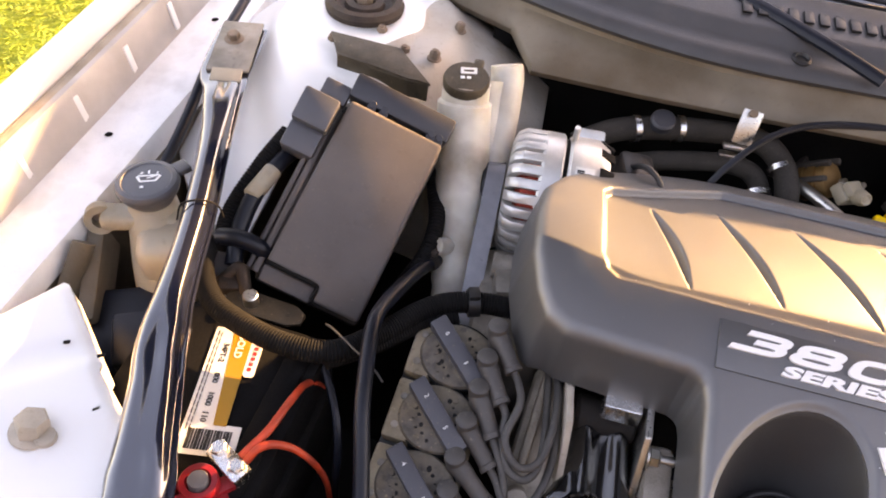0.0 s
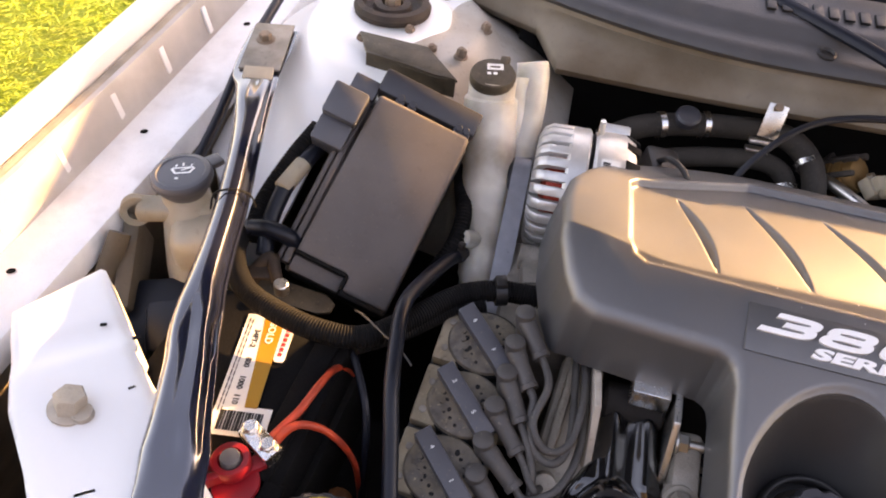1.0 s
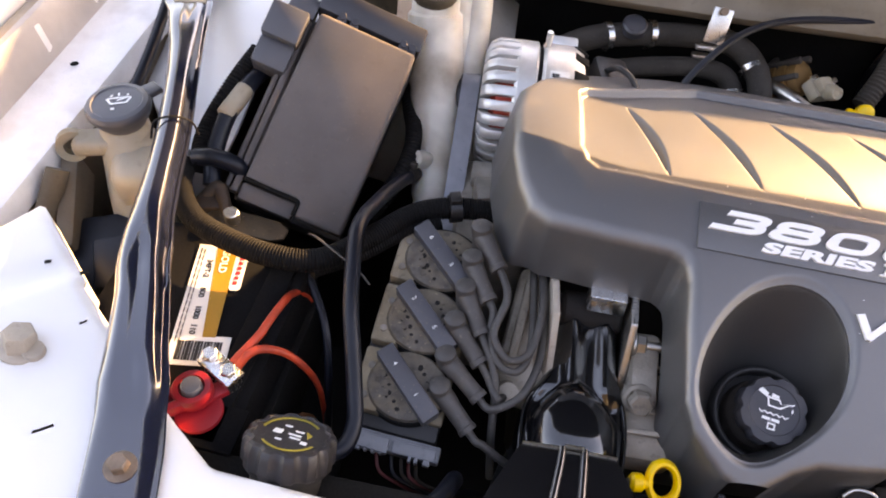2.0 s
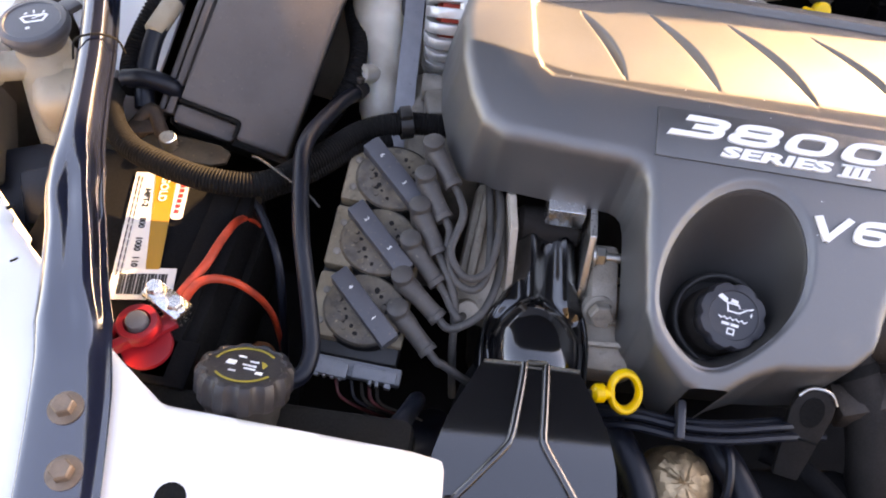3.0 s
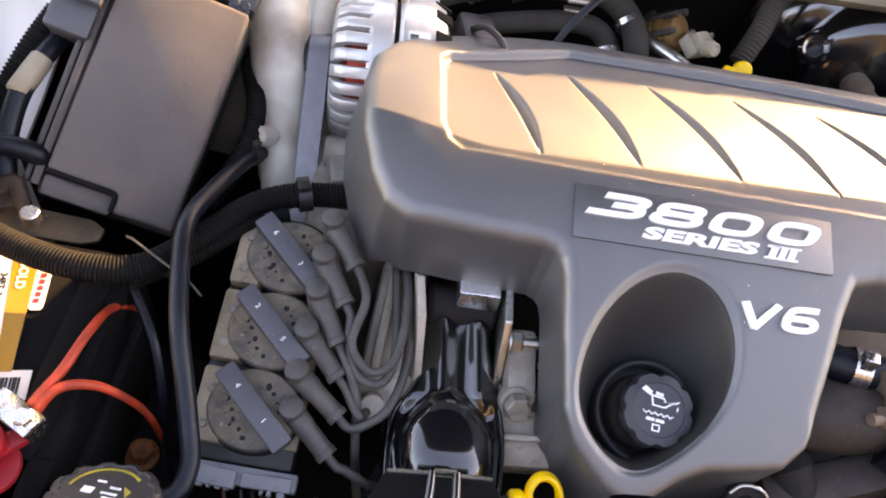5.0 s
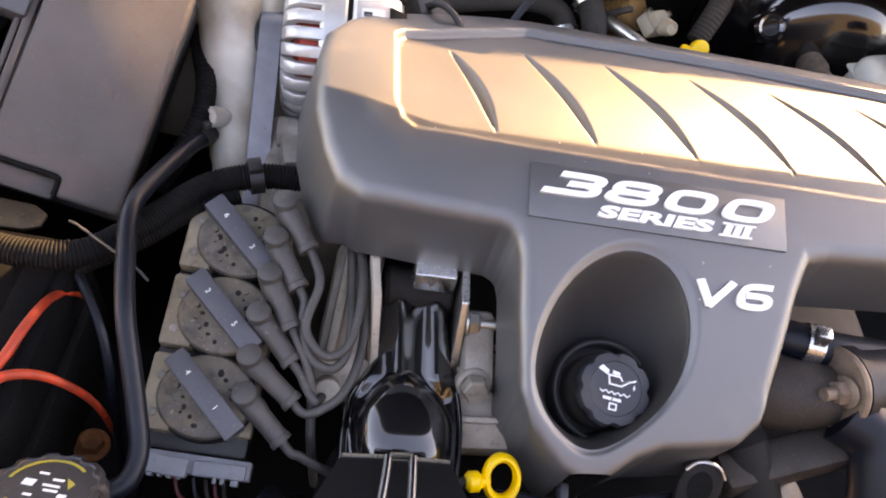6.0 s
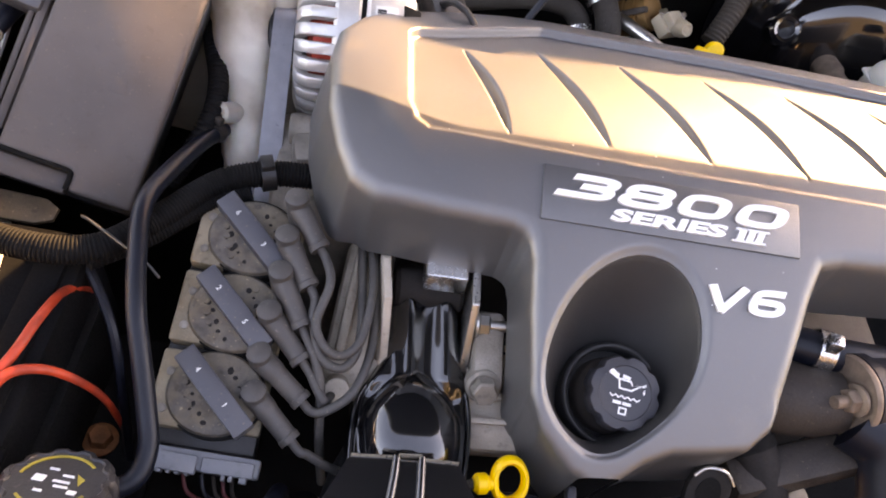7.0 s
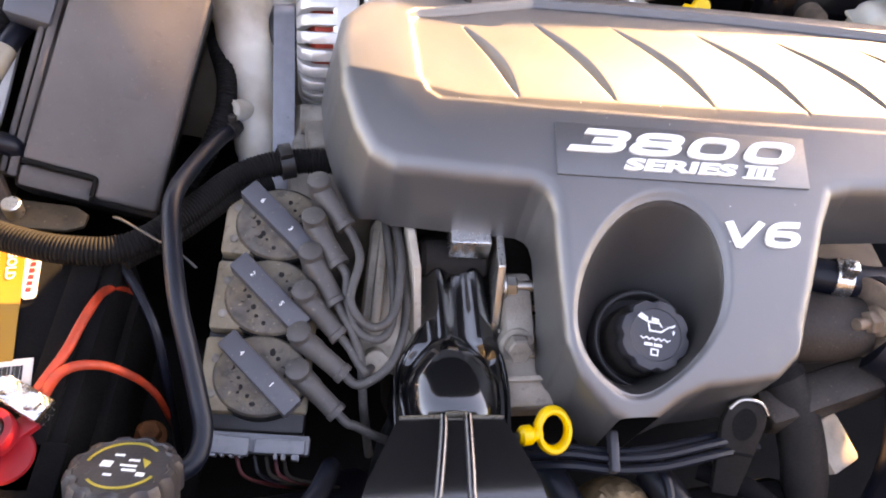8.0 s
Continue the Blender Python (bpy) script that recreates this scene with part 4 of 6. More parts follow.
tube(bm, [(-0.288, 0.50, 0.885), (-0.284, 0.56, 0.905), (-0.285, 0.63, 0.925), (-0.283, 0.70, 0.937), (-0.279, 0.78, 0.946), (-0.26, 0.88, 0.95)], 0.0055, 12, 6)
single("apron_hose", bm, RUBBER, "thin black hose along the inner apron", "hose")

# ---- washer reservoir ----
W = basis((-0.270, 0.451, 0.919), (1, 0.12, 0.06), (-0.12, 1, -0.02))
washer = thing("washer_reservoir", (-0.28, 0.44, 0.70), "cream plastic washer reservoir with black flip cap", "washer tank")
bm = bmesh.new()
revolve(bm, [(0, -0.004), (0.0265, -0.004), (0.0278, -0.001), (0.0278, 0.003), (0.0260, 0.0055), (0.0222, 0.0062), (0.0212, 0.0052), (0, 0.0058)], W, 48)
box(bm, (0.020, 0.016, 0.006), W @ pose(0.021, 0.021, 0.001, 0, 0, 45), 0.002)
revolve(bm, [(0, -0.020), (0.0175, -0.020), (0.0185, -0.017), (0.0262, -0.005), (0.0262, -0.003), (0, -0.003)], W, 40)
wcap = part("cap", bm, FLIP_CAP, washer, "dark grey flip cap")
bm = bmesh.new()
S = W @ pose(0.001, 0.003, 0.0056, 0, 0, 12)
for o in ([(-0.011, 0.001), (-0.007, -0.006), (0.007, -0.006), (0.011, 0.001), (0.009, 0.002), (0.0058, -0.0042), (-0.0058, -0.0042), (-0.009, 0.002)],
          [(-0.010, 0.0015), (0.010, 0.0015), (0.009, 0.0030), (-0.009, 0.0030)], [(-0.0012, -0.002), (0.007, 0.001), (0.006, 0.002), (-0.002, -0.001)],
          [(-0.008, 0.005), (-0.006, 0.0075), (-0.005, 0.0065), (-0.0065, 0.0045)], [(-0.001, 0.005), (-0.001, 0.009), (0.0005, 0.009), (0.0005, 0.005)], [(0.006, 0.0045), (0.0075, 0.007), (0.0085, 0.006), (0.007, 0.004)],
          [(-0.006, -0.0135), (-0.003, -0.0135), (-0.003, -0.011), (-0.006, -0.011)]):
    prism(bm, o, 0, 0.0005, S)
part("symbol", bm, PRINT, wcap, "white printed washer symbol")
bm = bmesh.new()
tube(bm, [(-0.272, 0.453, 0.912), (-0.270, 0.450, 0.893), (-0.263, 0.437, 0.87), (-0.255, 0.42, 0.83), (-0.25, 0.41, 0.76)], lambda f: 0.019 + 0.014 * f, 20, 6)
box(bm, (0.052, 0.056, 0.070), pose(-0.250, 0.428, 0.858, 6, 0, 20), 0.014, 3)
box(bm, (0.070, 0.026, 0.016), pose(-0.276, 0.438, 0.889, 0, 0, 14), 0.006, 3)
revolve(bm, [(0.0075, -0.006), (0.014, -0.006), (0.014, 0.006), (0.0075, 0.006), (0.0075, -0.006)], pose(-0.312, 0.430, 0.886, 70, 0, 30), 24)
box(bm, (0.034, 0.018, 0.014), pose(-0.292, 0.437, 0.889, 0, 10, 20), 0.004)
part("tank", bm, CREAM, washer)
bm = bmesh.new()
tube(bm, [(-0.312, 0.40, 0.885), (-0.318, 0.375, 0.86), (-0.322, 0.345, 0.83)], 0.011, 10, 4, flat=0.5)
box(bm, (0.016, 0.09, 0.05), pose(-0.308, 0.395, 0.84, 20, 0, 15), 0.004)
part("foot", bm, BAY_PAINT, washer, "dusty metal foot")
bm = bmesh.new()
box(bm, (0.085, 0.085, 0.10), pose(-0.262, 0.368, 0.785, 12, 0, 22), 0.008)
box(bm, (0.05, 0.05, 0.02), pose(-0.242, 0.345, 0.838, 12, 0, 22), 0.005)
single("air_duct", bm, RUBBER, "dark grey plastic air duct beside the battery", "air duct")

# ---- battery ----
BT = 0.868
battery = thing("battery", (-0.15, 0.27, 0.66), "black car battery with white and gold label", "battery")
bm = bmesh.new()
box(bm, (0.150, 0.205, 0.20), pose(-0.163, 0.270, BT - 0.10, 0, 0, -6), 0.005)
box(bm, (0.020, 0.17, 0.006), pose(-0.107, 0.268, BT + 0.001, 0, 0, -6), 0.002)
box(bm, (0.06, 0.035, 0.006), pose(-0.121, 0.198, BT + 0.001, 0, 0, -6), 0.002)
part("case", bm, CASE, battery)
L = pose(-0.155, 0.297, BT + 0.0006, 0, 0, 5.5)
bm = bmesh.new()
prism(bm, [(-0.0135, -0.056), (0.031, -0.056), (0.031, -0.030), (0.0095, -0.030), (0.0015, 0.0585), (-0.0135, 0.0585)], 0, 0.0006, L)
label_sheet = part("label", bm, PAPER, battery, "white and gold printed label")
bm = bmesh.new()
prism(bm, [(0.0090, -0.031), (0.0190, -0.031), (0.0180, 0.0565), (0.0015, 0.0575)], 0.0002, 0.0009, L)
part("gold_band", bm, GOLD, label_sheet, "gold printed band")
bm = bmesh.new()
prism(bm, [(0.0188, 0.016), (0.0205, 0.0140), (0.0262, 0.0140), (0.0278, 0.016), (0.0285, 0.056), (0.0183, 0.056)], 0.0, 0.0007, L)
part("logo_patch", bm, PAPER, label_sheet)
bm = bmesh.new()
for k in range(6):
    box(bm, (0.0034, 0.0032, 0.0004), L @ pose(0.0228 + 0.0003 * k, 0.021 + 0.0050 * k, 0.0009, 0, 0, -3))
part("logo_bars", bm, RED_INK, label_sheet)
bm = bmesh.new()
lettering(bm, "GOLD", L @ pose(0.0100, 0.042, 0.0010, 0, 0, -90), 0.0086, 0.0003, 0, 1.0, 0.0001)
part("grade", bm, PRINT, label_sheet, "white letters GOLD")
bm = bmesh.new()
for text, y in (("34FT-2", 0.034), ("800", 0.010), ("1000", -0.009), ("110", -0.0245)):
    lettering(bm, text, L @ pose(-0.0005 - 0.03 * y, y, 0.0006, 0, 0, -90), 0.0064, 0.0003, 0, 1.0, 0.0002)
for k in range(14):
    box(bm, (0.0014 if k % 3 else 0.0026, 0.017, 0.0003), L @ pose(-0.0065 + 0.0024 * k, -0.0435, 0.0008))
for k in range(14):
    box(bm, (0.0010, 0.0052, 0.0003), L @ pose(-0.0105, 0.052 - 0.0066 * k, 0.0008))
    box(bm, (0.0008, 0.0048, 0.0003), L @ pose(-0.0078, 0.051 - 0.0066 * k, 0.0008))
part("label_print", bm, INK, label_sheet, "black numbers and bar code")

T = pose(-0.130, 0.2155, BT + 0.002)
terminal = thing("positive_terminal", T.translation, "red positive battery terminal with lead post", "battery terminal")
bm = bmesh.new()
revolve(bm, [(0, 0), (0.0082, 0), (0.0074, 0.020), (0.0066, 0.0215), (0, 0.0215)], T, 28)
part("post", bm, LEAD, terminal, "grey lead post")
bm = bmesh.new()
revolve(bm, [(0.0084, 0.006), (0.0132, 0.006), (0.0142, 0.008), (0.0142, 0.0165), (0.0130, 0.0185), (0.0092, 0.0185), (0.0084, 0.017), (0.0084, 0.006)], T, 40)
box(bm, (0.019, 0.0065, 0.012), T @ pose(-0.0155, -0.006, 0.0115, 0, 0, 38), 0.0022)
box(bm, (0.019, 0.0065, 0.012), T @ pose(-0.0085, -0.0150, 0.0115, 0, 0, 38), 0.0022)
revolve(bm, [(0, 0), (0.0165, 0), (0.0175, 0.0015), (0.0165, 0.004), (0, 0.0045)], T @ pose(0.006, -0.010, 0), 36)
box(bm, (0.018, 0.012, 0.007), T @ pose(0.0135, 0.006, 0.004, 0, 0, 40), 0.002)
part("clamp", bm, RED, terminal)
bm = bmesh.new()
cylinder(bm, 0.0035, 0.03, T @ pose(-0.024, -0.008, 0.011, 0, 90, -55), 12)
part("clamp_screw", bm, DIRTY_CAST, terminal)
lug = thing("cable_clamp", (-0.115, 0.235, BT + 0.014), "bright steel cable clamp with two bolts", "cable clamp")
bm = bmesh.new()
m = basis((-0.1155, 0.2345, BT + 0.018), (0.016, -0.010, 0), (0.01, 0.016, 0))
box(bm, (0.034, 0.016, 0.006), m, 0.002)
box(bm, (0.030, 0.013, 0.014), m @ pose(0, 0, -0.009), 0.002)
part("saddle", bm, CLEAN_STEEL, lug)
for x in (-0.010, 0.010):
    bm = bmesh.new()
    hex_bolt(bm, m @ pose(x, 0, 0.003, 0, 0, 20), 0.0058, 0.006, 1.2)
    part("bolt", bm, CLEAN_STEEL, lug)
cable = thing("battery_cable", (-0.1, 0.25, BT + 0.012), "red battery cables in worn insulation", "cable")
bm = bmesh.new()
tube(bm, [(-0.115, 0.235, 0.878), (-0.105, 0.246, 0.887), (-0.095, 0.263, 0.891), (-0.089, 0.287, 0.889), (-0.086, 0.316, 0.872), (-0.083, 0.335, 0.845), (-0.082, 0.35, 0.81)], lambda f: 0.0034 - 0.0006 * f, 12)
part("cable", bm, RED_WIRE, cable)
bm = bmesh.new()
tube(bm, [(-0.110, 0.232, 0.878), (-0.096, 0.249, 0.890), (-0.078, 0.257, 0.882), (-0.062, 0.259, 0.860), (-0.054, 0.261, 0.828), (-0.053, 0.264, 0.780), (-0.054, 0.267, 0.750)], lambda f: 0.0034 - 0.0014 * f, 12)
part("cable", bm, RED_WIRE, cable)
bm = bmesh.new()
tube(bm, [(-0.088, 0.355, 0.865), (-0.068, 0.325, 0.852), (-0.056, 0.300, 0.838), (-0.05, 0.27, 0.80), (-0.05, 0.25, 0.74)], 0.0035, 8)
single("thin_cable", bm, RUBBER, "thin black cable beside the battery", "cable")
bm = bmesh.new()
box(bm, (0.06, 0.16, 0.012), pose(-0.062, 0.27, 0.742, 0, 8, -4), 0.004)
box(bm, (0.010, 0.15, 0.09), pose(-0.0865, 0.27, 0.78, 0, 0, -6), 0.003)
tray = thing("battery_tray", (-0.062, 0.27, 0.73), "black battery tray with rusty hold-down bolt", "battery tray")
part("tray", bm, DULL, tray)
bm = bmesh.new()
hex_bolt(bm, pose(-0.072, 0.262, 0.752, 0, 8, 0), 0.009, 0.010, 1.4, 0.003)
part("bolt", bm, RUST, tray, "rusty hold-down bolt")

# ---- fuse box ----
FB = basis((-0.087, 0.481, 0.911), (0.080, -0.008, -0.024), (0.041, 0.139, 0.088))
fuse = thing("fuse_box", (-0.087, 0.48, 0.80), "dark grey under-bonnet fuse box with flat lid", "fuse box")
bm = bmesh.new()
prism(bm, [(-0.051, -0.079), (-0.003, -0.079), (0.0, -0.082), (0.0, -0.094), (0.0455, -0.094), (0.0440, 0.085), (-0.049, 0.085)], -0.028, 0.002, FB, 0.004, 3)
flid = part("lid", bm, LID, fuse, "flat dark grey lid")
bm = bmesh.new()
box(bm, (0.050, 0.016, 0.022), FB @ pose(-0.0265, -0.0895, -0.0165), 0.003)
part("latch_step", bm, LID, flid)
bm = bmesh.new()
box(bm, (0.006, 0.168, 0.004), FB @ pose(-0.0565, -0.008, -0.010), 0.0012)
box(bm, (0.004, 0.160, 0.006), FB @ pose(-0.0640, -0.010, -0.018), 0.0012)
box(bm, (0.016, 0.168, 0.03), FB @ pose(-0.0600, -0.008, -0.036), 0.002)
part("rail", bm, LID, flid)
bm = bmesh.new()
tube(bm, [FB @ Vector(p) for p in ((-0.0505, -0.0795, 0.0010), (-0.027, -0.0800, 0.0012), (-0.0040, -0.0800, 0.0012), (-0.0005, -0.0830, 0.0012), (-0.0005, -0.0935, 0.0008))], 0.0021, 8, 4)
part("groove", bm, DULL, flid, "dark groove along the step")
bm = bmesh.new()
box(bm, (0.012, 0.012, 0.0004), FB @ pose(0.008, -0.010, 0.0021, 0, 0, 4), 0.0001)
part("embossed_mark", bm, LID, flid)
bm = bmesh.new()
box(bm, (0.106, 0.186, 0.07), FB @ pose(-0.006, -0.006, -0.066), 0.006)
part("body", bm, BLACK, fuse)
bm = bmesh.new()
box(bm, (0.034, 0.032, 0.028), FB @ pose(-0.0725, 0.061, -0.005), 0.0025)
box(bm, (0.032, 0.026, 0.034), FB @ pose(-0.0730, 0.033, -0.018), 0.0025)
box(bm, (0.026, 0.020, 0.014), FB @ pose(-0.066, 0.087, -0.014), 0.002)
part("relay_block", bm, FLIP_CAP, fuse, "dark grey relay block")
for x, h in ((-0.030, 0.006), (-0.018, 0.005), (0.030, 0.006), (0.038, 0.005)):
    bm = bmesh.new()
    box(bm, (0.009, 0.012, h), FB @ pose(x, 0.0905, -0.006), 0.0015)
    cylinder(bm, 0.0035, 0.004, FB @ pose(x, 0.0905, h / 2 - 0.008), 10)
    part("hinge_clip", bm, BLACK_CLEAN, fuse)
bm = bmesh.new()
box(bm, (0.10, 0.024, 0.03), FB @ pose(-0.004, 0.101, -0.017), 0.003)
part("rear_flange", bm, BLACK_CLEAN, fuse)
bm = bmesh.new()
tube(bm, [(-0.036, 0.590, 0.872), (-0.030, 0.560, 0.872), (-0.021, 0.525, 0.870), (-0.021, 0.492, 0.864), (-0.032, 0.464, 0.852), (-0.05, 0.445, 0.83)], 0.0085, 12, 6, rib=0.1, pitch=0.004)
single("side_conduit", bm, LOOM, "black conduit bent round the fuse box", "conduit")
harness = thing("wiring_harness", (-0.19, 0.47, 0.86), "black corrugated harness with white connector", "wiring harness")
bm = bmesh.new()
tube(bm, [(-0.172, 0.545, 0.925), (-0.186, 0.515, 0.912), (-0.199, 0.485, 0.895), (-0.203, 0.455, 0.885), (-0.196, 0.43, 0.88)], 0.0095, 12, 6, rib=0.14, pitch=0.0034)
part("conduit", bm, LOOM, harness)
bm = bmesh.new()
tube(bm, [(-0.164, 0.535, 0.915), (-0.173, 0.510, 0.913), (-0.184, 0.477, 0.903), (-0.189, 0.445, 0.885), (-0.186, 0.42, 0.87)], 0.008, 12, 6)
part("conduit", bm, RUBBER, harness)
bm = bmesh.new()
m = along((-0.1865, 0.474, 0.903), (0.013, 0.034, 0.010))
cylinder(bm, 0.0088, 0.036, m, 16, 0.002)
part("white_tape", bm, CREAM, harness, "off-white tape wrapped round the conduit")
bm = bmesh.new()
tube(bm, [(-0.203, 0.436, 0.886), (-0.186, 0.434, 0.891), (-0.168, 0.434, 0.886), (-0.158, 0.436, 0.872), (-0.154, 0.44, 0.85)], 0.008, 12, 6)
part("cross_hose", bm, RUBBER, harness)
bm = bmesh.new()
tube(bm, [(-0.190, 0.40, 0.868), (-0.176, 0.412, 0.878), (-0.168, 0.40, 0.870), (-0.163, 0.39, 0.86)], 0.006, 10, 6)
box(bm, (0.02, 0.014, 0.014), pose(-0.182, 0.398, 0.868, 10, 10, 20), 0.003)
part("junction", bm, MOUNT_RUBBER, harness, "corroded cable junction")

bracket = thing("hold_down_bracket", (-0.135, 0.386, 0.85), "tan plated steel hold-down bracket with stud", "bracket")
bm = bmesh.new()
prism(bm, [(-0.036, -0.012), (0.018, -0.011), (0.029, -0.006), (0.030, 0.004), (0.020, 0.010), (-0.036, 0.012), (-0.042, 0.0)], 0, 0.004, pose(-0.139, 0.385, 0.862, 4, 4, -4), 0.001)
part("strap", bm, TAN, bracket)
bm = bmesh.new()
cylinder(bm, 0.0068, 0.012, pose(-0.157, 0.386, 0.866), 20, 0.001)
part("stud", bm, STEEL, bracket, "round steel stud")

# ---- hoses and looms ----
loom = thing("wiring_loom", (-0.05, 0.36, 0.87), "thick black corrugated wiring loom", "wiring loom")
bm = bmesh.new()
tube(bm, [(-0.214, 0.435, 0.875), (-0.206, 0.405, 0.884), (-0.187, 0.372, 0.890), (-0.161, 0.352, 0.892), (-0.111, 0.337, 0.891), (-0.070, 0.342, 0.887), (-0.038, 0.372, 0.883), (-0.003, 0.408, 0.883), (0.031, 0.421, 0.884), (0.075, 0.426, 0.880), (0.12, 0.43, 0.875)], 0.0098, 14, 8, rib=0.10, pitch=0.0025)
part("conduit", bm, LOOM, loom)
bm = bmesh.new()
tube(bm, [(-0.075, 0.336, 0.880), (-0.042, 0.362, 0.876), (-0.010, 0.392, 0.876), (0.02, 0.408, 0.876)], 0.0075, 12, 8, rib=0.10, pitch=0.0025)
part("branch", bm, LOOM, loom)
bm = bmesh.new()
m = along((0.026, 0.419, 0.8838), (0.034, 0.010, 0.0005))
revolve(bm, [(0.0100, 0), (0.0122, 0), (0.0122, 0.010), (0.0100, 0.010), (0.0100, 0)], m, 20)
box(bm, (0.012, 0.006, 0.01), m @ pose(0.0, 0.013, 0.005), 0.0015)
part("clip", bm, BLACK, loom, "black retaining clip")
bm = bmesh.new()
tube(bm, [(-0.082, 0.362, 0.893), (-0.074, 0.355, 0.899), (-0.055, 0.341, 0.901), (-0.034, 0.327, 0.899), (-0.024, 0.318, 0.897)], 0.0009, 6, 5)
part("tie", bm, TIE, loom, "trimmed cable tie")

hose = thing("overflow_hose", (-0.03, 0.30, 0.87), "black rubber overflow hose from the coolant tank", "hose")
bm = bmesh.new()
tube(bm, [(-0.012, 0.488, 0.852), (-0.024, 0.461, 0.864), (-0.036, 0.415, 0.885), (-0.043, 0.371, 0.902), (-0.040, 0.333, 0.900), (-0.034, 0.296, 0.892), (-0.028, 0.272, 0.880), (-0.021, 0.244, 0.865), (-0.017, 0.223, 0.855), (-0.021, 0.206, 0.850), (-0.034, 0.197, 0.850), (-0.048, 0.190, 0.852)], 0.0063, 14, 8)
part("hose", bm, RUBBER, hose)
bm = bmesh.new()
m = along((-0.016, 0.479, 0.8565), (-0.014, -0.027, 0.012))
revolve(bm, [(0.0060, -0.004), (0.0074, -0.004), (0.0078, 0), (0.0074, 0.004), (0.0060, 0.004), (0.0060, -0.004)], m, 20)
box(bm, (0.006, 0.006, 0.006), m @ pose(0, 0.011, 0), 0.001)
part("clamp", bm, GRIME, hose, "dull spring clamp")

# coolant overflow tank behind the fuse box
tank = thing("coolant_tank", (0.0, 0.58, 0.75), "milky coolant overflow tank with dark cap", "coolant tank")
bm = bmesh.new()
tube(bm, [(-0.018, 0.628, 0.958), (-0.017, 0.620, 0.935), (-0.012, 0.598, 0.905), (-0.006, 0.565, 0.875), (0.000, 0.530, 0.85), (0.003, 0.495, 0.825), (0.006, 0.465, 0.79)], lambda f: (0.0235, 0.027, 0.027, 0.025, 0.022, 0.020, 0.018)[min(6, int(f * 6.99))], 22, 8)
tube(bm, [(0.016, 0.668, 0.958), (0.019, 0.660, 0.945), (0.020, 0.635, 0.915), (0.018, 0.60, 0.885), (0.014, 0.565, 0.86), (0.01, 0.53, 0.83)], lambda f: 0.016 + 0.004 * f, 18, 6)
tube(bm, [(0.002, 0.655, 0.945), (0.004, 0.640, 0.925), (0.006, 0.605, 0.893), (0.006, 0.565, 0.866), (0.006, 0.52, 0.835)], 0.019, 16, 6)
cylinder(bm, 0.009, 0.03, along((-0.002, 0.512, 0.848), (-0.013, -0.017, 0.015)), 18, 0.002)
part("tank", bm, TANK, tank)
bm = bmesh.new()
m = along((-0.0185, 0.6255, 0.955), (0.0, -0.10, 1))
revolve(bm, [(0, 0), (0.0215, 0), (0.0228, 0.002), (0.0228, 0.009), (0.0215, 0.0115), (0, 0.0120)], m, 40)
box(bm, (0.010, 0.014, 0.012), m @ pose(0.008, 0.022, 0.006), 0.002)
tcap = part("cap", bm, TAN, tank, "brown-dusted black cap")
bm = bmesh.new()
for a, b in (((0.000, 0.003), (0.016, 0.0055)), ((0.000, 0.009), (0.016, 0.0115)), ((0.000, 0.003), (0.003, 0.0115)), ((0.013, 0.003), (0.016, 0.0115)), ((0.000, -0.004), (0.004, -0.001)), ((0.006, -0.004), (0.010, -0.001))):
    prism(bm, [a, (b[0], a[1]), b, (a[0], b[1])], 0.0119, 0.0126, m @ pose(-0.006, 0, 0, 0, 0, 10))
part("symbol", bm, PRINT, tcap, "white printed mark")

# radiator cap
RC = along((-0.052, 0.170, 0.873), (0.03, 0.58, 0.81))
rcap = thing("pressure_cap", RC.translation, "black ribbed radiator cap with yellow print", "radiator cap")
bm = bmesh.new()
revolve(bm, [(0, 0.011), (0.0300, 0.011), (0.0312, 0.013), (0.0310, 0.026), (0.0290, 0.030), (0.0260, 0.031), (0.0250, 0.0300), (0, 0.0305)], RC, 120, 12, 0.085, 0.45)
cap_body = part("cap", bm, CAP_BROWN, rcap)
bm = bmesh.new()
for a0, a1 in ((200, 330), (20, 130)):
    outer = [(0.0205 * math.cos(radians(a)), 0.0215 * math.sin(radians(a))) for a in range(a0, a1 + 1, 10)]
    inner = [(0.0190 * math.cos(radians(a)), 0.0200 * math.sin(radians(a))) for a in range(a1, a0 - 1, -10)]
    prism(bm, outer + inner, 0.0303, 0.0309, RC @ pose(0, 0, 0, 0, 0, 20))
prism(bm, [(-0.014, -0.002), (-0.009, -0.006), (-0.012, 0.003)], 0.0303, 0.0309, RC)
part("yellow_print", bm, YELLOW_PRINT, cap_body, "yellow printed warning ring")
bm = bmesh.new()
for x, y, w, h in ((-0.004, 0.005, 0.010, 0.002), (-0.003, 0.001, 0.012, 0.002), (-0.005, -0.004, 0.008, 0.002), (0.009, -0.001, 0.008, 0.007), (-0.011, 0.009, 0.006, 0.004), (0.004, -0.009, 0.007, 0.002), (0.006, 0.009, 0.006, 0.002)):
    box(bm, (w * 0.75, h * 0.7, 0.0006), RC @ pose(x, y, 0.0307, 0, 0, -8))
part("white_print", bm, PRINT, cap_body, "white printed bars")
bm = bmesh.new()
revolve(bm, [(0, -0.05), (0.024, -0.05), (0.024, 0.006), (0.0275, 0.007), (0.0275, 0.012), (0, 0.012)], RC, 32)
part("neck", bm, BLACK, rcap, "black filler neck")
bm = bmesh.new()
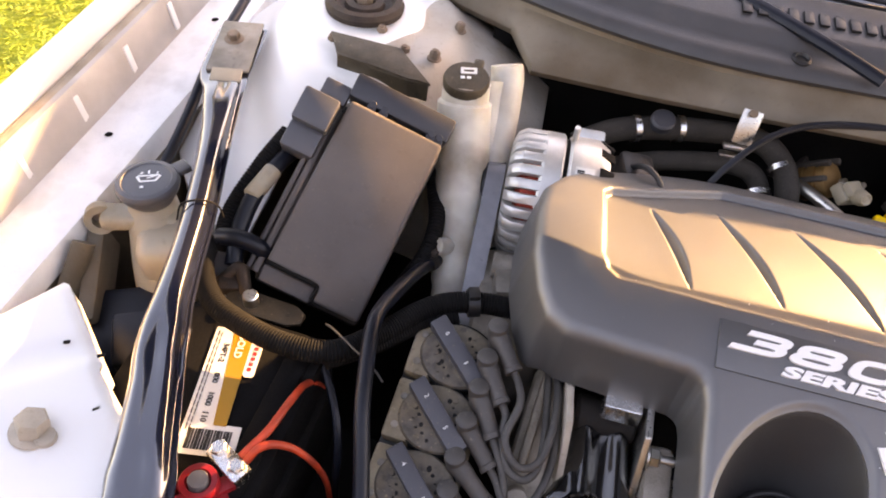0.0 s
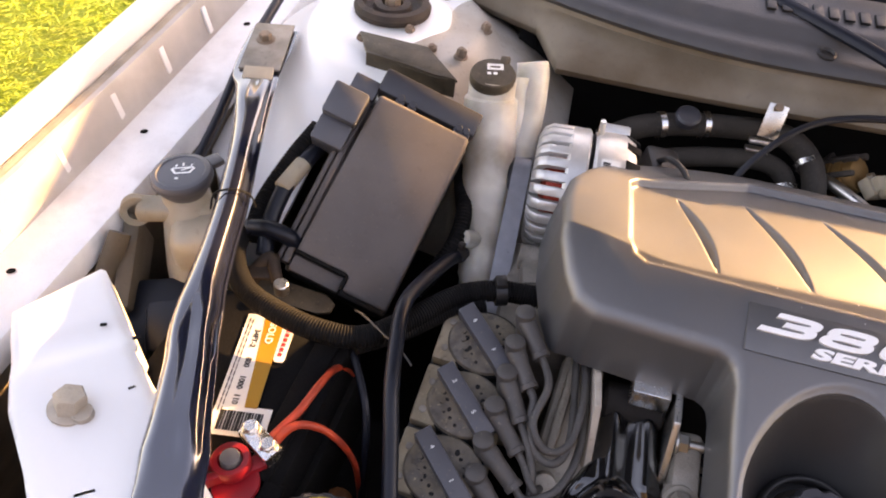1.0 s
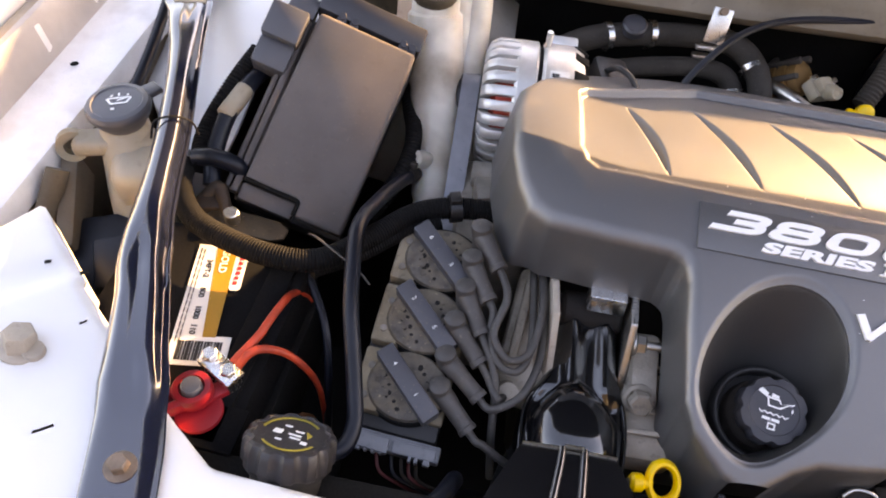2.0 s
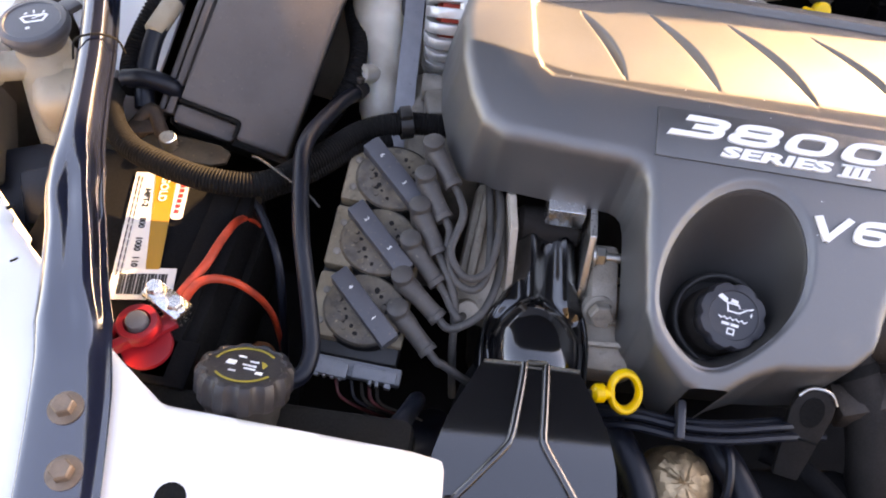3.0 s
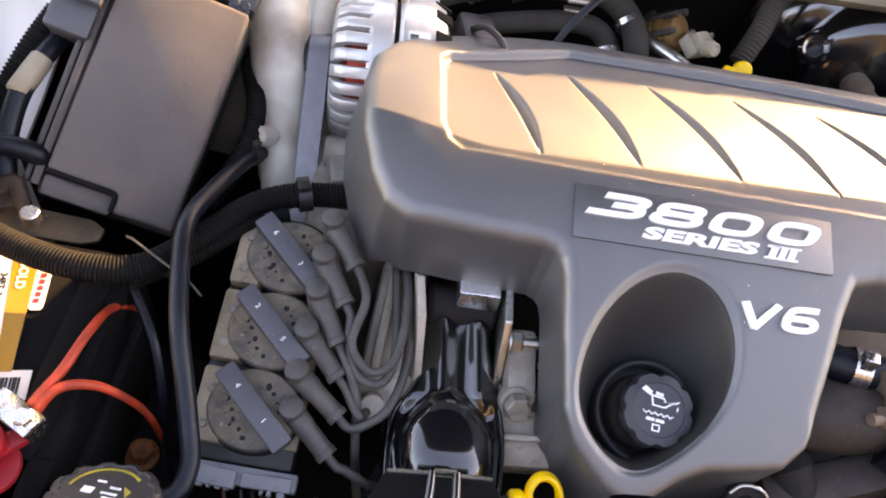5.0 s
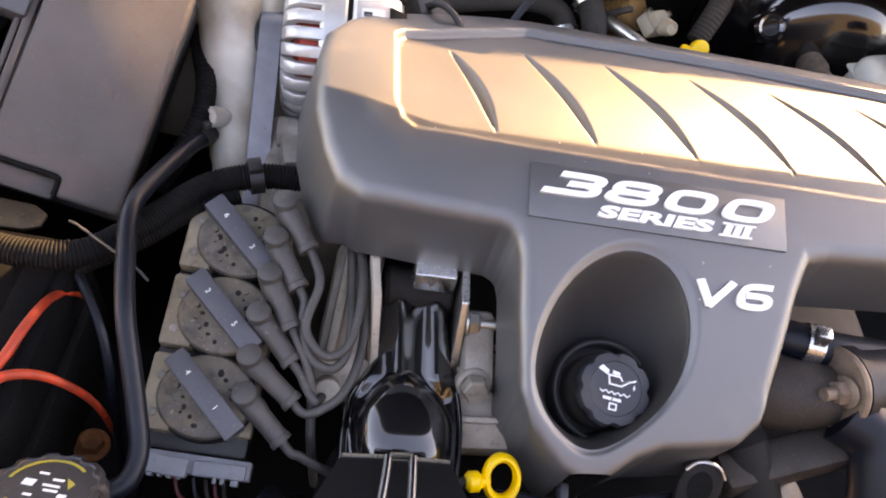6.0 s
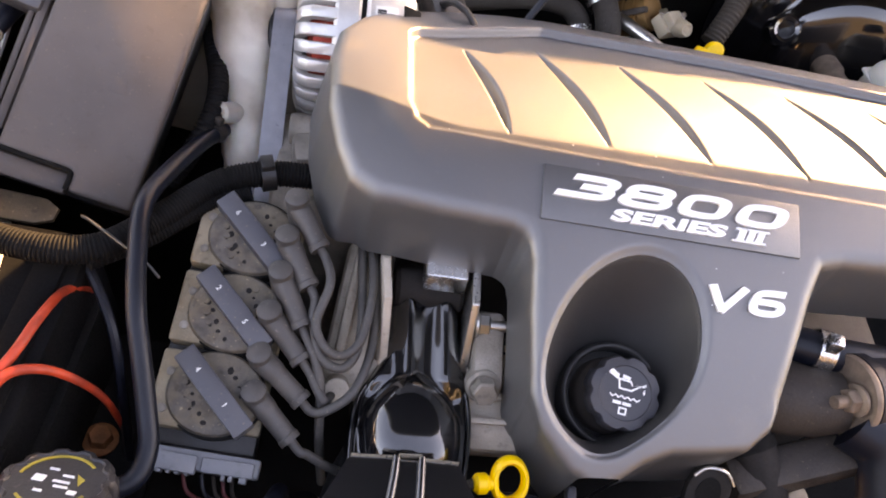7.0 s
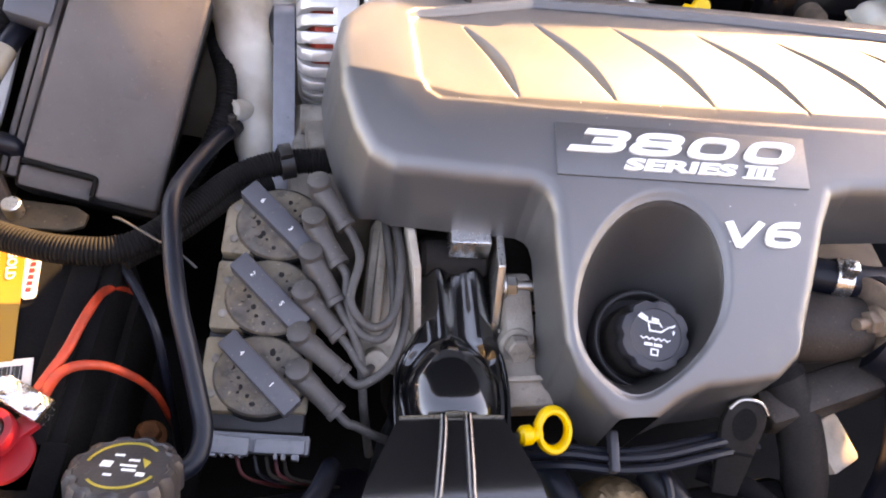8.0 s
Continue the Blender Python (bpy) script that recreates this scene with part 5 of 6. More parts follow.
tube(bm, [(-0.16, 0.165, 0.82), (-0.06, 0.165, 0.815), (0.02, 0.175, 0.80), (0.06, 0.19, 0.77), (0.08, 0.22, 0.72)], 0.021, 16, 6)
single("radiator_hose", bm, RUBBER, "thick black upper radiator hose", "hose")
bm = bmesh.new()
box(bm, (0.24, 0.05, 0.05), pose(-0.06, 0.155, 0.845, 0, 0, -3), 0.008)
rad_tank = thing("radiator_tank", (-0.06, 0.155, 0.82), "black plastic radiator end tank", "radiator tank")
part("tank", bm, DULL, rad_tank)
bm = bmesh.new()
box(bm, (0.244, 0.054, 0.008), pose(-0.06, 0.155, 0.828, 0, 0, -3), 0.002)
part("crimped_rim", bm, DULL, rad_tank)
bm = bmesh.new()
tube(bm, [(0.04, 0.165, 0.850), (0.052, 0.180, 0.846), (0.060, 0.200, 0.830), (0.062, 0.215, 0.800)], 0.007, 12, 5)
part("outlet_pipe", bm, RUBBER, rad_tank, "blue-black outlet pipe")

# ---- ignition coils ----
PITCH = Vector((-0.0055, -0.0532, -0.0135))
COIL_MID = Vector((0.0195, 0.3190, 0.853))
CM = basis(COIL_MID, (1, -0.10, -0.03), -PITCH)
module = thing("ignition_module", COIL_MID - Vector((0, 0, 0.04)), "dusty ignition module carrying three coils", "ignition module")
bm = bmesh.new()
box(bm, (0.072, 0.172, 0.022), CM @ pose(-0.002, -0.004, -0.019), 0.003)
part("base", bm, BLACK, module)
bm = bmesh.new()
box(bm, (0.070, 0.013, 0.014), CM @ pose(0.004, -0.097, -0.017), 0.002)
box(bm, (0.026, 0.012, 0.010), CM @ pose(-0.014, -0.100, -0.010, 0, 0, -2), 0.0015)
box(bm, (0.034, 0.010, 0.008), CM @ pose(0.019, -0.099, -0.010, 0, 0, 1), 0.0015)
for x, w in ((-0.024, 0.004), (-0.018, 0.0025), (-0.012, 0.003), (-0.006, 0.0025), (0.017, 0.0025), (0.022, 0.003), (0.030, 0.005)):
    box(bm, (w, 0.004, 0.009), CM @ pose(x, -0.1055, -0.011), 0.0007)
part("connector", bm, CONNECTOR, module, "pale blue-grey connector")
for k, (x, c) in enumerate(((0.000, MAROON), (0.012, RUBBER), (0.020, HEATER_HOSE), (0.026, MAROON), (0.032, HEATER_HOSE))):
    bm = bmesh.new()
    p = CM @ Vector((x - 0.01, -0.105, -0.02))
    tube(bm, [p, p + Vector((0.005, -0.012, -0.006)), p + Vector((0.022 + 0.003 * k, -0.014, -0.022)), p + Vector((0.04, -0.005, -0.06))], 0.0014, 6, 5)
    part("lead", bm, c, module)
COILS = (("6", "3", 1), ("2", "5", 0), ("4", "1", -1))
for top, low, k in COILS:
    K = CM @ Matrix.Translation((0, 0.0553 * k, 0))
    coil = thing("ignition_coil", K.translation, "dusty black ignition coil with numbered bridge", "ignition coil", "coils on the module")
    bm = bmesh.new()
    box(bm, (0.030, 0.050, 0.016), K @ pose(-0.022, 0.0, -0.001), 0.0025)
    box(bm, (0.026, 0.044, 0.010), K @ pose(0.022, 0.0, -0.004), 0.0025)
    part("mounting_plate", bm, COIL_BASE, coil, "dusty tan mounting plate")
    bm = bmesh.new()
    revolve(bm, [(0, -0.006), (0.0300, -0.006), (0.0305, 0.004), (0.0290, 0.0065), (0.0270, 0.0072), (0, 0.0074)], K @ pose(0.002, 0, 0.003, 0, 0, 0) @ Matrix.Diagonal((1.03, 0.91, 1, 1)), 40)
    rr = random.Random(k + 9)
    for sx, sy in ((-0.018, 0.004), (-0.013, -0.010), (-0.010, -0.017), (0.012, 0.018), (0.019, 0.010), (0.022, -0.002), (-0.016, -0.003), (0.016, 0.004)):
        cylinder(bm, rr.uniform(0.0016, 0.0026), 0.0016, K @ pose(sx, sy, 0.0098), 10)
    part("housing", bm, COIL, coil)
    bm = bmesh.new()
    revolve(bm, [(0, -0.006), (0.0318, -0.006), (0.0318, 0.0055), (0.0300, 0.0062), (0, 0.0062)], K @ pose(0.002, 0, 0.001) @ Matrix.Diagonal((1.03, 0.91, 1, 1)), 40)
    part("gasket", bm, DULL, coil, "dark gasket round the housing")
    for sx, sy in ((-0.0165, 0.004), (-0.0125, -0.002), (-0.0155, -0.0045), (-0.009, -0.0085), (-0.0115, -0.012), (-0.005, -0.0145), (-0.001, -0.019), (0.0085, 0.0165), (0.012, 0.011), (0.0155, 0.006), (0.018, 0.000)):
        bm = bmesh.new()
        cylinder(bm, rr.uniform(0.0011, 0.0022), 0.0008, K @ pose(sx + rr.uniform(-0.001, 0.001), sy + rr.uniform(-0.001, 0.001), 0.0098) @ Matrix.Diagonal((1, rr.uniform(0.7, 1.3), 1, 1)), 9)
        part("vent", bm, OLD_HOSE, coil, "dark vent hole")
    bm = bmesh.new()
    B = K @ pose(0.002, 0, 0.0155, 0, 0, 48)
    prism(bm, [(-0.0074, -0.033), (0.0074, -0.033), (0.0074, 0.033), (-0.0074, 0.033)], -0.009, 0.006, B, 0.0012)
    bridge = part("bridge", bm, BAR, coil, "grey numbered bridge")
    for text, y in ((top, 0.017), (low, -0.012)):
        bm = bmesh.new()
        lettering(bm, text, B @ pose(0.0, y, 0.0060, 0, 0, -90), 0.0054, 0.0003, 0, 1.0, 0.0)
        part("cylinder_number", bm, PRINT, bridge, "white printed cylinder number")
    for sx, sy in ((-0.029, 0.010), (-0.029, -0.014)):
        bm = bmesh.new()
        revolve(bm, [(0, 0), (0.0030, 0), (0.0028, 0.0012), (0.0016, 0.0018), (0, 0.0018)], K @ pose(sx, sy, 0.007), 14)
        part("rivet", bm, DIRTY_CAST, coil)

LEADS = (
    ((0.057, 0.382, 0.899), (0.075, 0.354, 0.890), ((0.083, 0.330, 0.886), (0.076, 0.303, 0.876), (0.090, 0.287, 0.868), (0.106, 0.296, 0.872), (0.1125, 0.335, 0.878), (0.110, 0.375, 0.876))),
    ((0.053, 0.358, 0.889), (0.070, 0.329, 0.880), ((0.074, 0.308, 0.872), (0.082, 0.286, 0.864), (0.098, 0.281, 0.864), (0.1065, 0.305, 0.868), (0.1035, 0.373, 0.874))),
    ((0.051, 0.335, 0.879), (0.068, 0.304, 0.869), ((0.078, 0.285, 0.862), (0.083, 0.270, 0.852), (0.085, 0.246, 0.825), (0.09, 0.23, 0.78))),
    ((0.047, 0.310, 0.869), (0.070, 0.284, 0.859), ((0.080, 0.270, 0.853), (0.086, 0.262, 0.850), (0.090, 0.270, 0.840), (0.100, 0.29, 0.82))),
    ((0.044, 0.284, 0.859), (0.073, 0.260, 0.849), ((0.090, 0.256, 0.851), (0.105, 0.268, 0.856), (0.1145, 0.296, 0.862), (0.1165, 0.34, 0.866), (0.115, 0.38, 0.87))),
    ((0.043, 0.261, 0.849), (0.068, 0.237, 0.838), ((0.078, 0.231, 0.834), (0.094, 0.226, 0.824), (0.11, 0.23, 0.80))))
for a, b, rest in LEADS:
    a, b = Vector(a), Vector(b)
    d = (b - a).normalized()
    lead = thing("spark_plug_lead", a - Vector((0, 0, 0.02)), "grey spark plug lead with rubber elbow boot", "spark plug lead", "leads on the coils")
    bm = bmesh.new()
    length = (b - a).length + 0.003
    m = along(a - d * 0.004, d)
    revolve(bm, [(0, 0.0), (0.0066, 0.001), (0.0080, 0.005), (0.0078, length * 0.35), (0.0070, length * 0.42), (0.0067, length * 0.88), (0.0075, length * 0.90), (0.0073, length), (0.0045, length), (0, length)], m, 22)
    up = (CM.to_3x3() @ Vector((0.0, 0.12, 1.0)) - d * 0.25).normalized()
    revolve(bm, [(0, -0.016), (0.0078, -0.016), (0.0082, 0.002), (0.0086, 0.006), (0.0080, 0.0088), (0.0056, 0.0102), (0, 0.0105)], along(a - d * 0.002, up), 24)
    part("boot", bm, BOOT, lead, "dusty grey rubber elbow boot")
    bm = bmesh.new()
    tube(bm, [b - d * 0.004, b + d * 0.008, *rest], 0.0032, 10, 7)
    part("wire", bm, WIRE, lead)
# ---- engine mount strut ----
mount = thing("engine_mount_strut", (0.145, 0.25, 0.79), "gloss black stamped engine mount strut bracket", "engine mount")
ARM = [(0.133, 0.374), (0.177, 0.374), (0.177, 0.318), (0.179, 0.298), (0.184, 0.276), (0.185, 0.250), (0.181, 0.216), (0.106, 0.216), (0.1065, 0.250), (0.110, 0.272), (0.122, 0.292), (0.131, 0.315)]


def arm_distance(x, y):
    return polygon_distance(x, y, ARM, 0.002)


def arm_height(x, y):
    # two lobes behind, and in front of them a round-shouldered dome inside a flat flange
    d = arm_distance(x, y)
    edge = np.sqrt(np.clip(1 - (1 - np.clip(d, 0, 0.007) / 0.007) ** 2, 0, 1))
    lobes = 0.8375 + 0.13 * np.clip(y - 0.285, 0, 1) + 0.011 * edge + 0.0065 * edge * (np.exp(-((x - 0.1415) / 0.0075) ** 2) + 0.95 * np.exp(-((x - 0.1675) / 0.0075) ** 2))
    lobes = lobes - 0.020 * smooth(0.338, 0.360, y) - 0.02 * smooth(0.285, 0.262, y)
    v = y - 0.250
    q = np.sqrt(((x - 0.1450) / (0.0335 - 0.007 * smooth(0.25, 0.29, y))) ** 2 + np.where(v > 0, v / 0.040, v / 0.062) ** 2)
    dome = 0.8360 + 0.0275 * np.sqrt(np.clip(1 - q ** 3, 0, 1)) - 14.0 * np.clip(0.240 - y, 0, 1) ** 2 - 0.006 * (q > 1)
    flange = 0.8360 + 0.0030 * smooth(0.0, 0.004, d)
    k = 0.0016
    return 0.83 + k * np.log(np.exp((lobes - 0.83) / k) + np.exp((dome - 0.83) / k) + np.exp((flange - 0.83) / k))


bm = bmesh.new()
shell(bm, arm_distance, arm_height, 0.095, 0.195, 0.205, 0.38, 0.0012, 0.018, 0.002, 3)
bmesh.ops.smooth_vert(bm, verts=bm.verts, factor=0.5, use_axis_x=False, use_axis_y=False, use_axis_z=True)
bmesh.ops.smooth_vert(bm, verts=bm.verts, factor=0.5, use_axis_x=False, use_axis_y=False, use_axis_z=True)
tube(bm, [(0.182, 0.218, 0.839), (0.1855, 0.250, 0.840), (0.1845, 0.275, 0.840), (0.1795, 0.297, 0.841), (0.1775, 0.320, 0.844)], 0.0016, 10, 6)
tube(bm, [(0.1055, 0.218, 0.839), (0.1060, 0.250, 0.840), (0.1095, 0.272, 0.840), (0.1215, 0.2925, 0.841), (0.1305, 0.316, 0.844)], 0.0016, 10, 6)
part("arm", bm, GLOSS, mount, angle=80)
bm = bmesh.new()
cylinder(bm, 0.0170, 0.050, along((0.1300, 0.3535, 0.8520), (1, 0, 0)), 36, 0.003)
part("pivot_bush", bm, OLD_HOSE, mount, "dull black rubber pivot bush")
PLATE = [(0.104, 0.217), (0.170, 0.215), (0.180, 0.195), (0.188, 0.175), (0.193, 0.150), (0.195, 0.06), (0.072, 0.06), (0.074, 0.150), (0.083, 0.178)]


def plate_distance(x, y):
    return polygon_distance(x, y, PLATE, 0.001)


def plate_height(x, y):
    fold = 0.006 * np.log1p(np.exp((0.162 - y) / 0.006))
    return 0.873 - 0.21 * fold + 0.02 * (y - 0.16)


bm = bmesh.new()
shell(bm, plate_distance, plate_height, 0.06, 0.205, 0.05, 0.225, 0.0035, 0.004, 0.0, 1)
part("plate", bm, GLOSS, mount, angle=40)
for side in (((0.1325, 0.2185), (0.1310, 0.205), (0.1268, 0.180), (0.1240, 0.166), (0.1200, 0.158), (0.1020, 0.138), (0.080, 0.112), (0.076, 0.08)),
             ((0.1480, 0.2185), (0.1475, 0.205), (0.1462, 0.180), (0.1455, 0.168), (0.1472, 0.160), (0.1610, 0.138), (0.176, 0.112), (0.180, 0.08))):
    bm = bmesh.new()
    tube(bm, [(x, y, float(plate_height(np.array([x]), np.array([y]))[0]) + 0.0012) for x, y in side], 0.0027, 12, 6)
    part("rib", bm, GLOSS, mount)
bm = bmesh.new()
prism(bm, [(0.1045, 0.2175), (0.1300, 0.2175), (0.1300, 0.2188), (0.1045, 0.2188)], 0.870, 0.8762)
prism(bm, [(0.1505, 0.2165), (0.171, 0.2155), (0.171, 0.2167), (0.1505, 0.2178)], 0.870, 0.8762)
prism(bm, [(0.1335, 0.2178), (0.1475, 0.2178), (0.1475, 0.2190), (0.1335, 0.2190)], 0.873, 0.8800)
part("edge", bm, BARE, mount, "bare worn steel edge")
for x, y in ((0.087, 0.118), (0.185, 0.112)):
    bm = bmesh.new()
    hex_bolt(bm, pose(x, y, 0.865, 11, 0, 0), 0.006, 0.006, 1.4)
    part("bolt", bm, GLOSS, mount)

cheeks = thing("mount_bracket", (0.155, 0.34, 0.78), "dull steel mount bracket with bolts and studs", "engine bracket")
for x, yaw, h in ((0.1215, 4, 0.075), (0.1835, -3, 0.080)):
    bm = bmesh.new()
    prism(bm, [(-0.045, -0.06), (0.030, -0.06), (0.030, 0.012), (0.018, 0.022), (-0.012, 0.020), (-0.045, -0.03)], -0.0028, 0.0028, pose(x, 0.335, 0.868, 90, 0, 90 + yaw), 0.001)
    part("cheek_plate", bm, STEEL if x > 0.15 else CASTING, cheeks)
bm = bmesh.new()
box(bm, (0.030, 0.024, 0.020), pose(0.163, 0.352, 0.882, 0, 0, -3), 0.002)
part("spacer", bm, CLEAN_STEEL, cheeks, "bright steel spacer block")
bm = bmesh.new()
m = along((0.186, 0.319, 0.868), (1, -0.05, 0.05))
hex_bolt(bm, m, 0.0075, 0.008, 1.3, 0.003)
cylinder(bm, 0.004, 0.022, m, 14)
part("stud_nut", bm, STEEL, cheeks)
bm = bmesh.new()
box(bm, (0.022, 0.055, 0.04), pose(0.1965, 0.308, 0.846, 20, 0, 0), 0.005)
part("boss", bm, DIRTY_CAST, cheeks)
bm = bmesh.new()
m = along((0.194, 0.287, 0.846), (0.0, -0.75, 0.55))
cylinder(bm, 0.0125, 0.012, m, 24, 0.002)
hex_bolt(bm, m @ pose(0, 0, 0.010), 0.0095, 0.010, 1.2, 0.002)
part("flange_bolt", bm, DIRTY_CAST, cheeks)

bm = bmesh.new()
cylinder(bm, 0.0022, 0.010, along((0.213, 0.240, 0.800), (0, -0.3, 1)), 10)
part("pin", bm, STEEL, cheeks)

# ---- dipstick ----
dip = thing("oil_dipstick", (0.195, 0.21, 0.80), "yellow plastic dipstick ring handle", "dipstick")
bm = bmesh.new()
m = basis((0.2085, 0.2140, 0.854), (1, 0.10, 0.0), (0.1, 0.80, 0.55))
major, minor = 0.0122, 0.0031
ring = []
for i in range(36):
    a = 2 * math.pi * i / 36
    ring.append([bm.verts.new(m @ Vector((0.86 * (major + minor * math.cos(b)) * math.cos(a), (major + minor * math.cos(b)) * math.sin(a) * 1.1, 1.6 * minor * math.sin(b)))) for b in (2 * math.pi * k / 10 for k in range(10))])
for i in range(36):
    for k in range(10):
        a, b = ring[i], ring[(i + 1) % 36]
        bm.faces.new((a[k], b[k], b[(k + 1) % 10], a[(k + 1) % 10]))
cylinder(bm, 0.0068, 0.010, m @ pose(-0.0238, -0.001, 0, 0, 90, 0), 20, 0.002)
cylinder(bm, 0.0046, 0.010, m @ pose(-0.0180, -0.001, 0, 0, 90, 0), 16, 0.001)
part("handle", bm, YELLOW, dip)
bm = bmesh.new()
tube(bm, [(0.186, 0.212, 0.851), (0.176, 0.21, 0.846), (0.172, 0.22, 0.82), (0.175, 0.24, 0.76)], 0.0035, 8, 5)
part("tube", bm, DARK_CAST, dip)

# ---- alternator ----
A = basis((0.037, 0.580, 0.872), (0, 1, 0), (0, 0, 1))  # its z axis runs along the car's width
alternator = thing("alternator", (0.085, 0.578, 0.80), "finned cast aluminium alternator with red windings", "alternator")
bm = bmesh.new()
revolve(bm, [(0, 0.010), (0.048, 0.010), (0.0555, 0.015), (0.0560, 0.034), (0.052, 0.040), (0, 0.040)], A, 40)
part("winding", bm, COPPER, alternator, "red copper windings")
bm = bmesh.new()
revolve(bm, [(0.020, 0.0), (0.036, 0.0), (0.038, 0.004), (0.038, 0.008), (0.020, 0.008), (0.020, 0.0)], A, 48)
revolve(bm, [(0.052, 0.032), (0.063, 0.030), (0.0655, 0.033), (0.0655, 0.049), (0.063, 0.051), (0.052, 0.051), (0.052, 0.032)], A, 56)
part("front_ring", bm, CAST, alternator)
for i in range(28):
    a = 2 * math.pi * i / 28
    bm = bmesh.new()
    F = A @ Matrix.Rotation(a, 4, "Z")
    outline = [(0.034, 0.000), (0.050, 0.000), (0.060, 0.004), (0.0648, 0.012), (0.0652, 0.034), (0.058, 0.034), (0.057, 0.014), (0.050, 0.009), (0.034, 0.008)]
    prism(bm, outline, -0.0047, 0.0047, F @ pose(0, 0, 0, 90, 0, 0), 0.0008, 1)
    part("fin", bm, CAST, alternator)
bm = bmesh.new()
revolve(bm, [(0, 0.055), (0.063, 0.055), (0.0655, 0.058), (0.0655, 0.085), (0.060, 0.094), (0.045, 0.098), (0, 0.098)], A, 56)
for a in (40, 130, 215, 300):
    box(bm, (0.016, 0.014, 0.030), A @ Matrix.Rotation(radians(a), 4, "Z") @ pose(0.067, 0, 0.074), 0.003)
part("rear_housing", bm, CAST, alternator)
bm = bmesh.new()
revolve(bm, [(0, 0.049), (0.061, 0.049), (0.061, 0.056), (0, 0.056)], A, 40)
part("stator_gap", bm, DULL, alternator)
for a in (40, 62, 85, 108, 130):
    bm = bmesh.new()
    box(bm, (0.004, 0.012, 0.016), A @ Matrix.Rotation(radians(a), 4, "Z") @ pose(0.0610, 0, 0.091, 0, -25, 0), 0.001)
    part("vent_slot", bm, DULL, alternator, "dark vent slot")
bm = bmesh.new()
box(bm, (0.0008, 0.026, 0.018), A @ Matrix.Rotation(radians(118), 4, "Z") @ pose(0.0656, 0, 0.071), 0.0002)
alab = part("label", bm, PAPER, alternator, "white bar code label")
bm = bmesh.new()
for k in range(10):
    box(bm, (0.0004, 0.0012 if k % 3 else 0.002, 0.007), A @ Matrix.Rotation(radians(118), 4, "Z") @ pose(0.0662, -0.009 + 0.002 * k, 0.067))
part("bar_code", bm, INK, alab)
bm = bmesh.new()
revolve(bm, [(0, -0.028), (0.011, -0.028), (0.012, -0.024), (0.024, -0.024), (0.027, -0.022), (0.027, -0.003), (0.024, -0.002), (0, -0.002)], A, 40)
pulley = part("pulley", bm, BLACK, alternator, "black belt pulley")
bm = bmesh.new()
revolve(bm, [(0, 0), (0.009, 0), (0.010, 0.002), (0.008, 0.005), (0, 0.005)], A @ pose(0, 0, -0.029, 180, 0, 0), 24)
part("pulley_nut", bm, CLEAN_STEEL, pulley)
bm = bmesh.new()
cylinder(bm, 0.003, 0.02, pose(0.095, 0.60, 0.93), 10)
part("post", bm, STEEL, alternator)
bm = bmesh.new()
box(bm, (0.035, 0.05, 0.045), pose(0.160, 0.60, 0.893, 0, 10, 10), 0.006)
tube(bm, [(0.155, 0.60, 0.915), (0.165, 0.585, 0.93), (0.18, 0.57, 0.925), (0.19, 0.55, 0.90)], 0.003, 8)
part("regulator_plug", bm, BLACK, alternator, "black plug with cable")
# the belt runs flat over the pulley and down in front
bm = bmesh.new()
loop = [Vector((0.0265, 0.600, 0.875)), Vector((0.0265, 0.595, 0.890)), Vector((0.0265, 0.582, 0.899)), Vector((0.0265, 0.566, 0.897)), Vector((0.0265, 0.540, 0.884)), Vector((0.0262, 0.490, 0.858)), Vector((0.0260, 0.43, 0.826)), Vector((0.0260, 0.36, 0.79))]
pts = spline(loop, 4)
rows = []
for i, p in enumerate(pts):
    d = (pts[min(i + 1, len(pts) - 1)] - pts[max(i - 1, 0)]).normalized()
    up = Vector((1, 0, 0)).cross(d)
    if up.z < 0:
        up = -up
    rows.append([bm.verts.new(p + Vector((s * 0.0088, 0, 0)) + up * h) for s, h in ((-1, -0.002), (-1, 0.0018), (-0.92, 0.002), (0.92, 0.002), (1, 0.0018), (1, -0.002))])
for a, b in zip(rows, rows[1:]):
    for k in range(6):
        bm.faces.new((a[k], a[(k + 1) % 6], b[(k + 1) % 6], b[k]))
bm.faces.new(rows[0]), bm.faces.new(rows[-1][::-1])
bmesh.ops.recalc_face_normals(bm, faces=bm.faces[:])
single("serpentine_belt", bm, BELT, "grey-black serpentine belt over the pulley", "belt")

# ---- behind the engine ----
heater = thing("heater_hoses", (0.22, 0.68, 0.85), "dusty black heater hoses with steel clamps", "heater hose")
bm = bmesh.new()
tube(bm, [(0.10, 0.655, 0.885), (0.14, 0.672, 0.900), (0.185, 0.682, 0.905), (0.235, 0.692, 0.905), (0.285, 0.700, 0.900), (0.312, 0.688, 0.892), (0.325, 0.660, 0.880), (0.328, 0.625, 0.85)], 0.0125, 16, 8)
part("upper_hose", bm, HEATER_HOSE, heater)
bm = bmesh.new()
tube(bm, [(0.12, 0.640, 0.860), (0.165, 0.655, 0.875), (0.22, 0.668, 0.880), (0.270, 0.678, 0.878), (0.297, 0.672, 0.870), (0.305, 0.645, 0.855), (0.305, 0.61, 0.83)], 0.0105, 16, 8)
part("lower_hose", bm, HEATER_HOSE, heater)
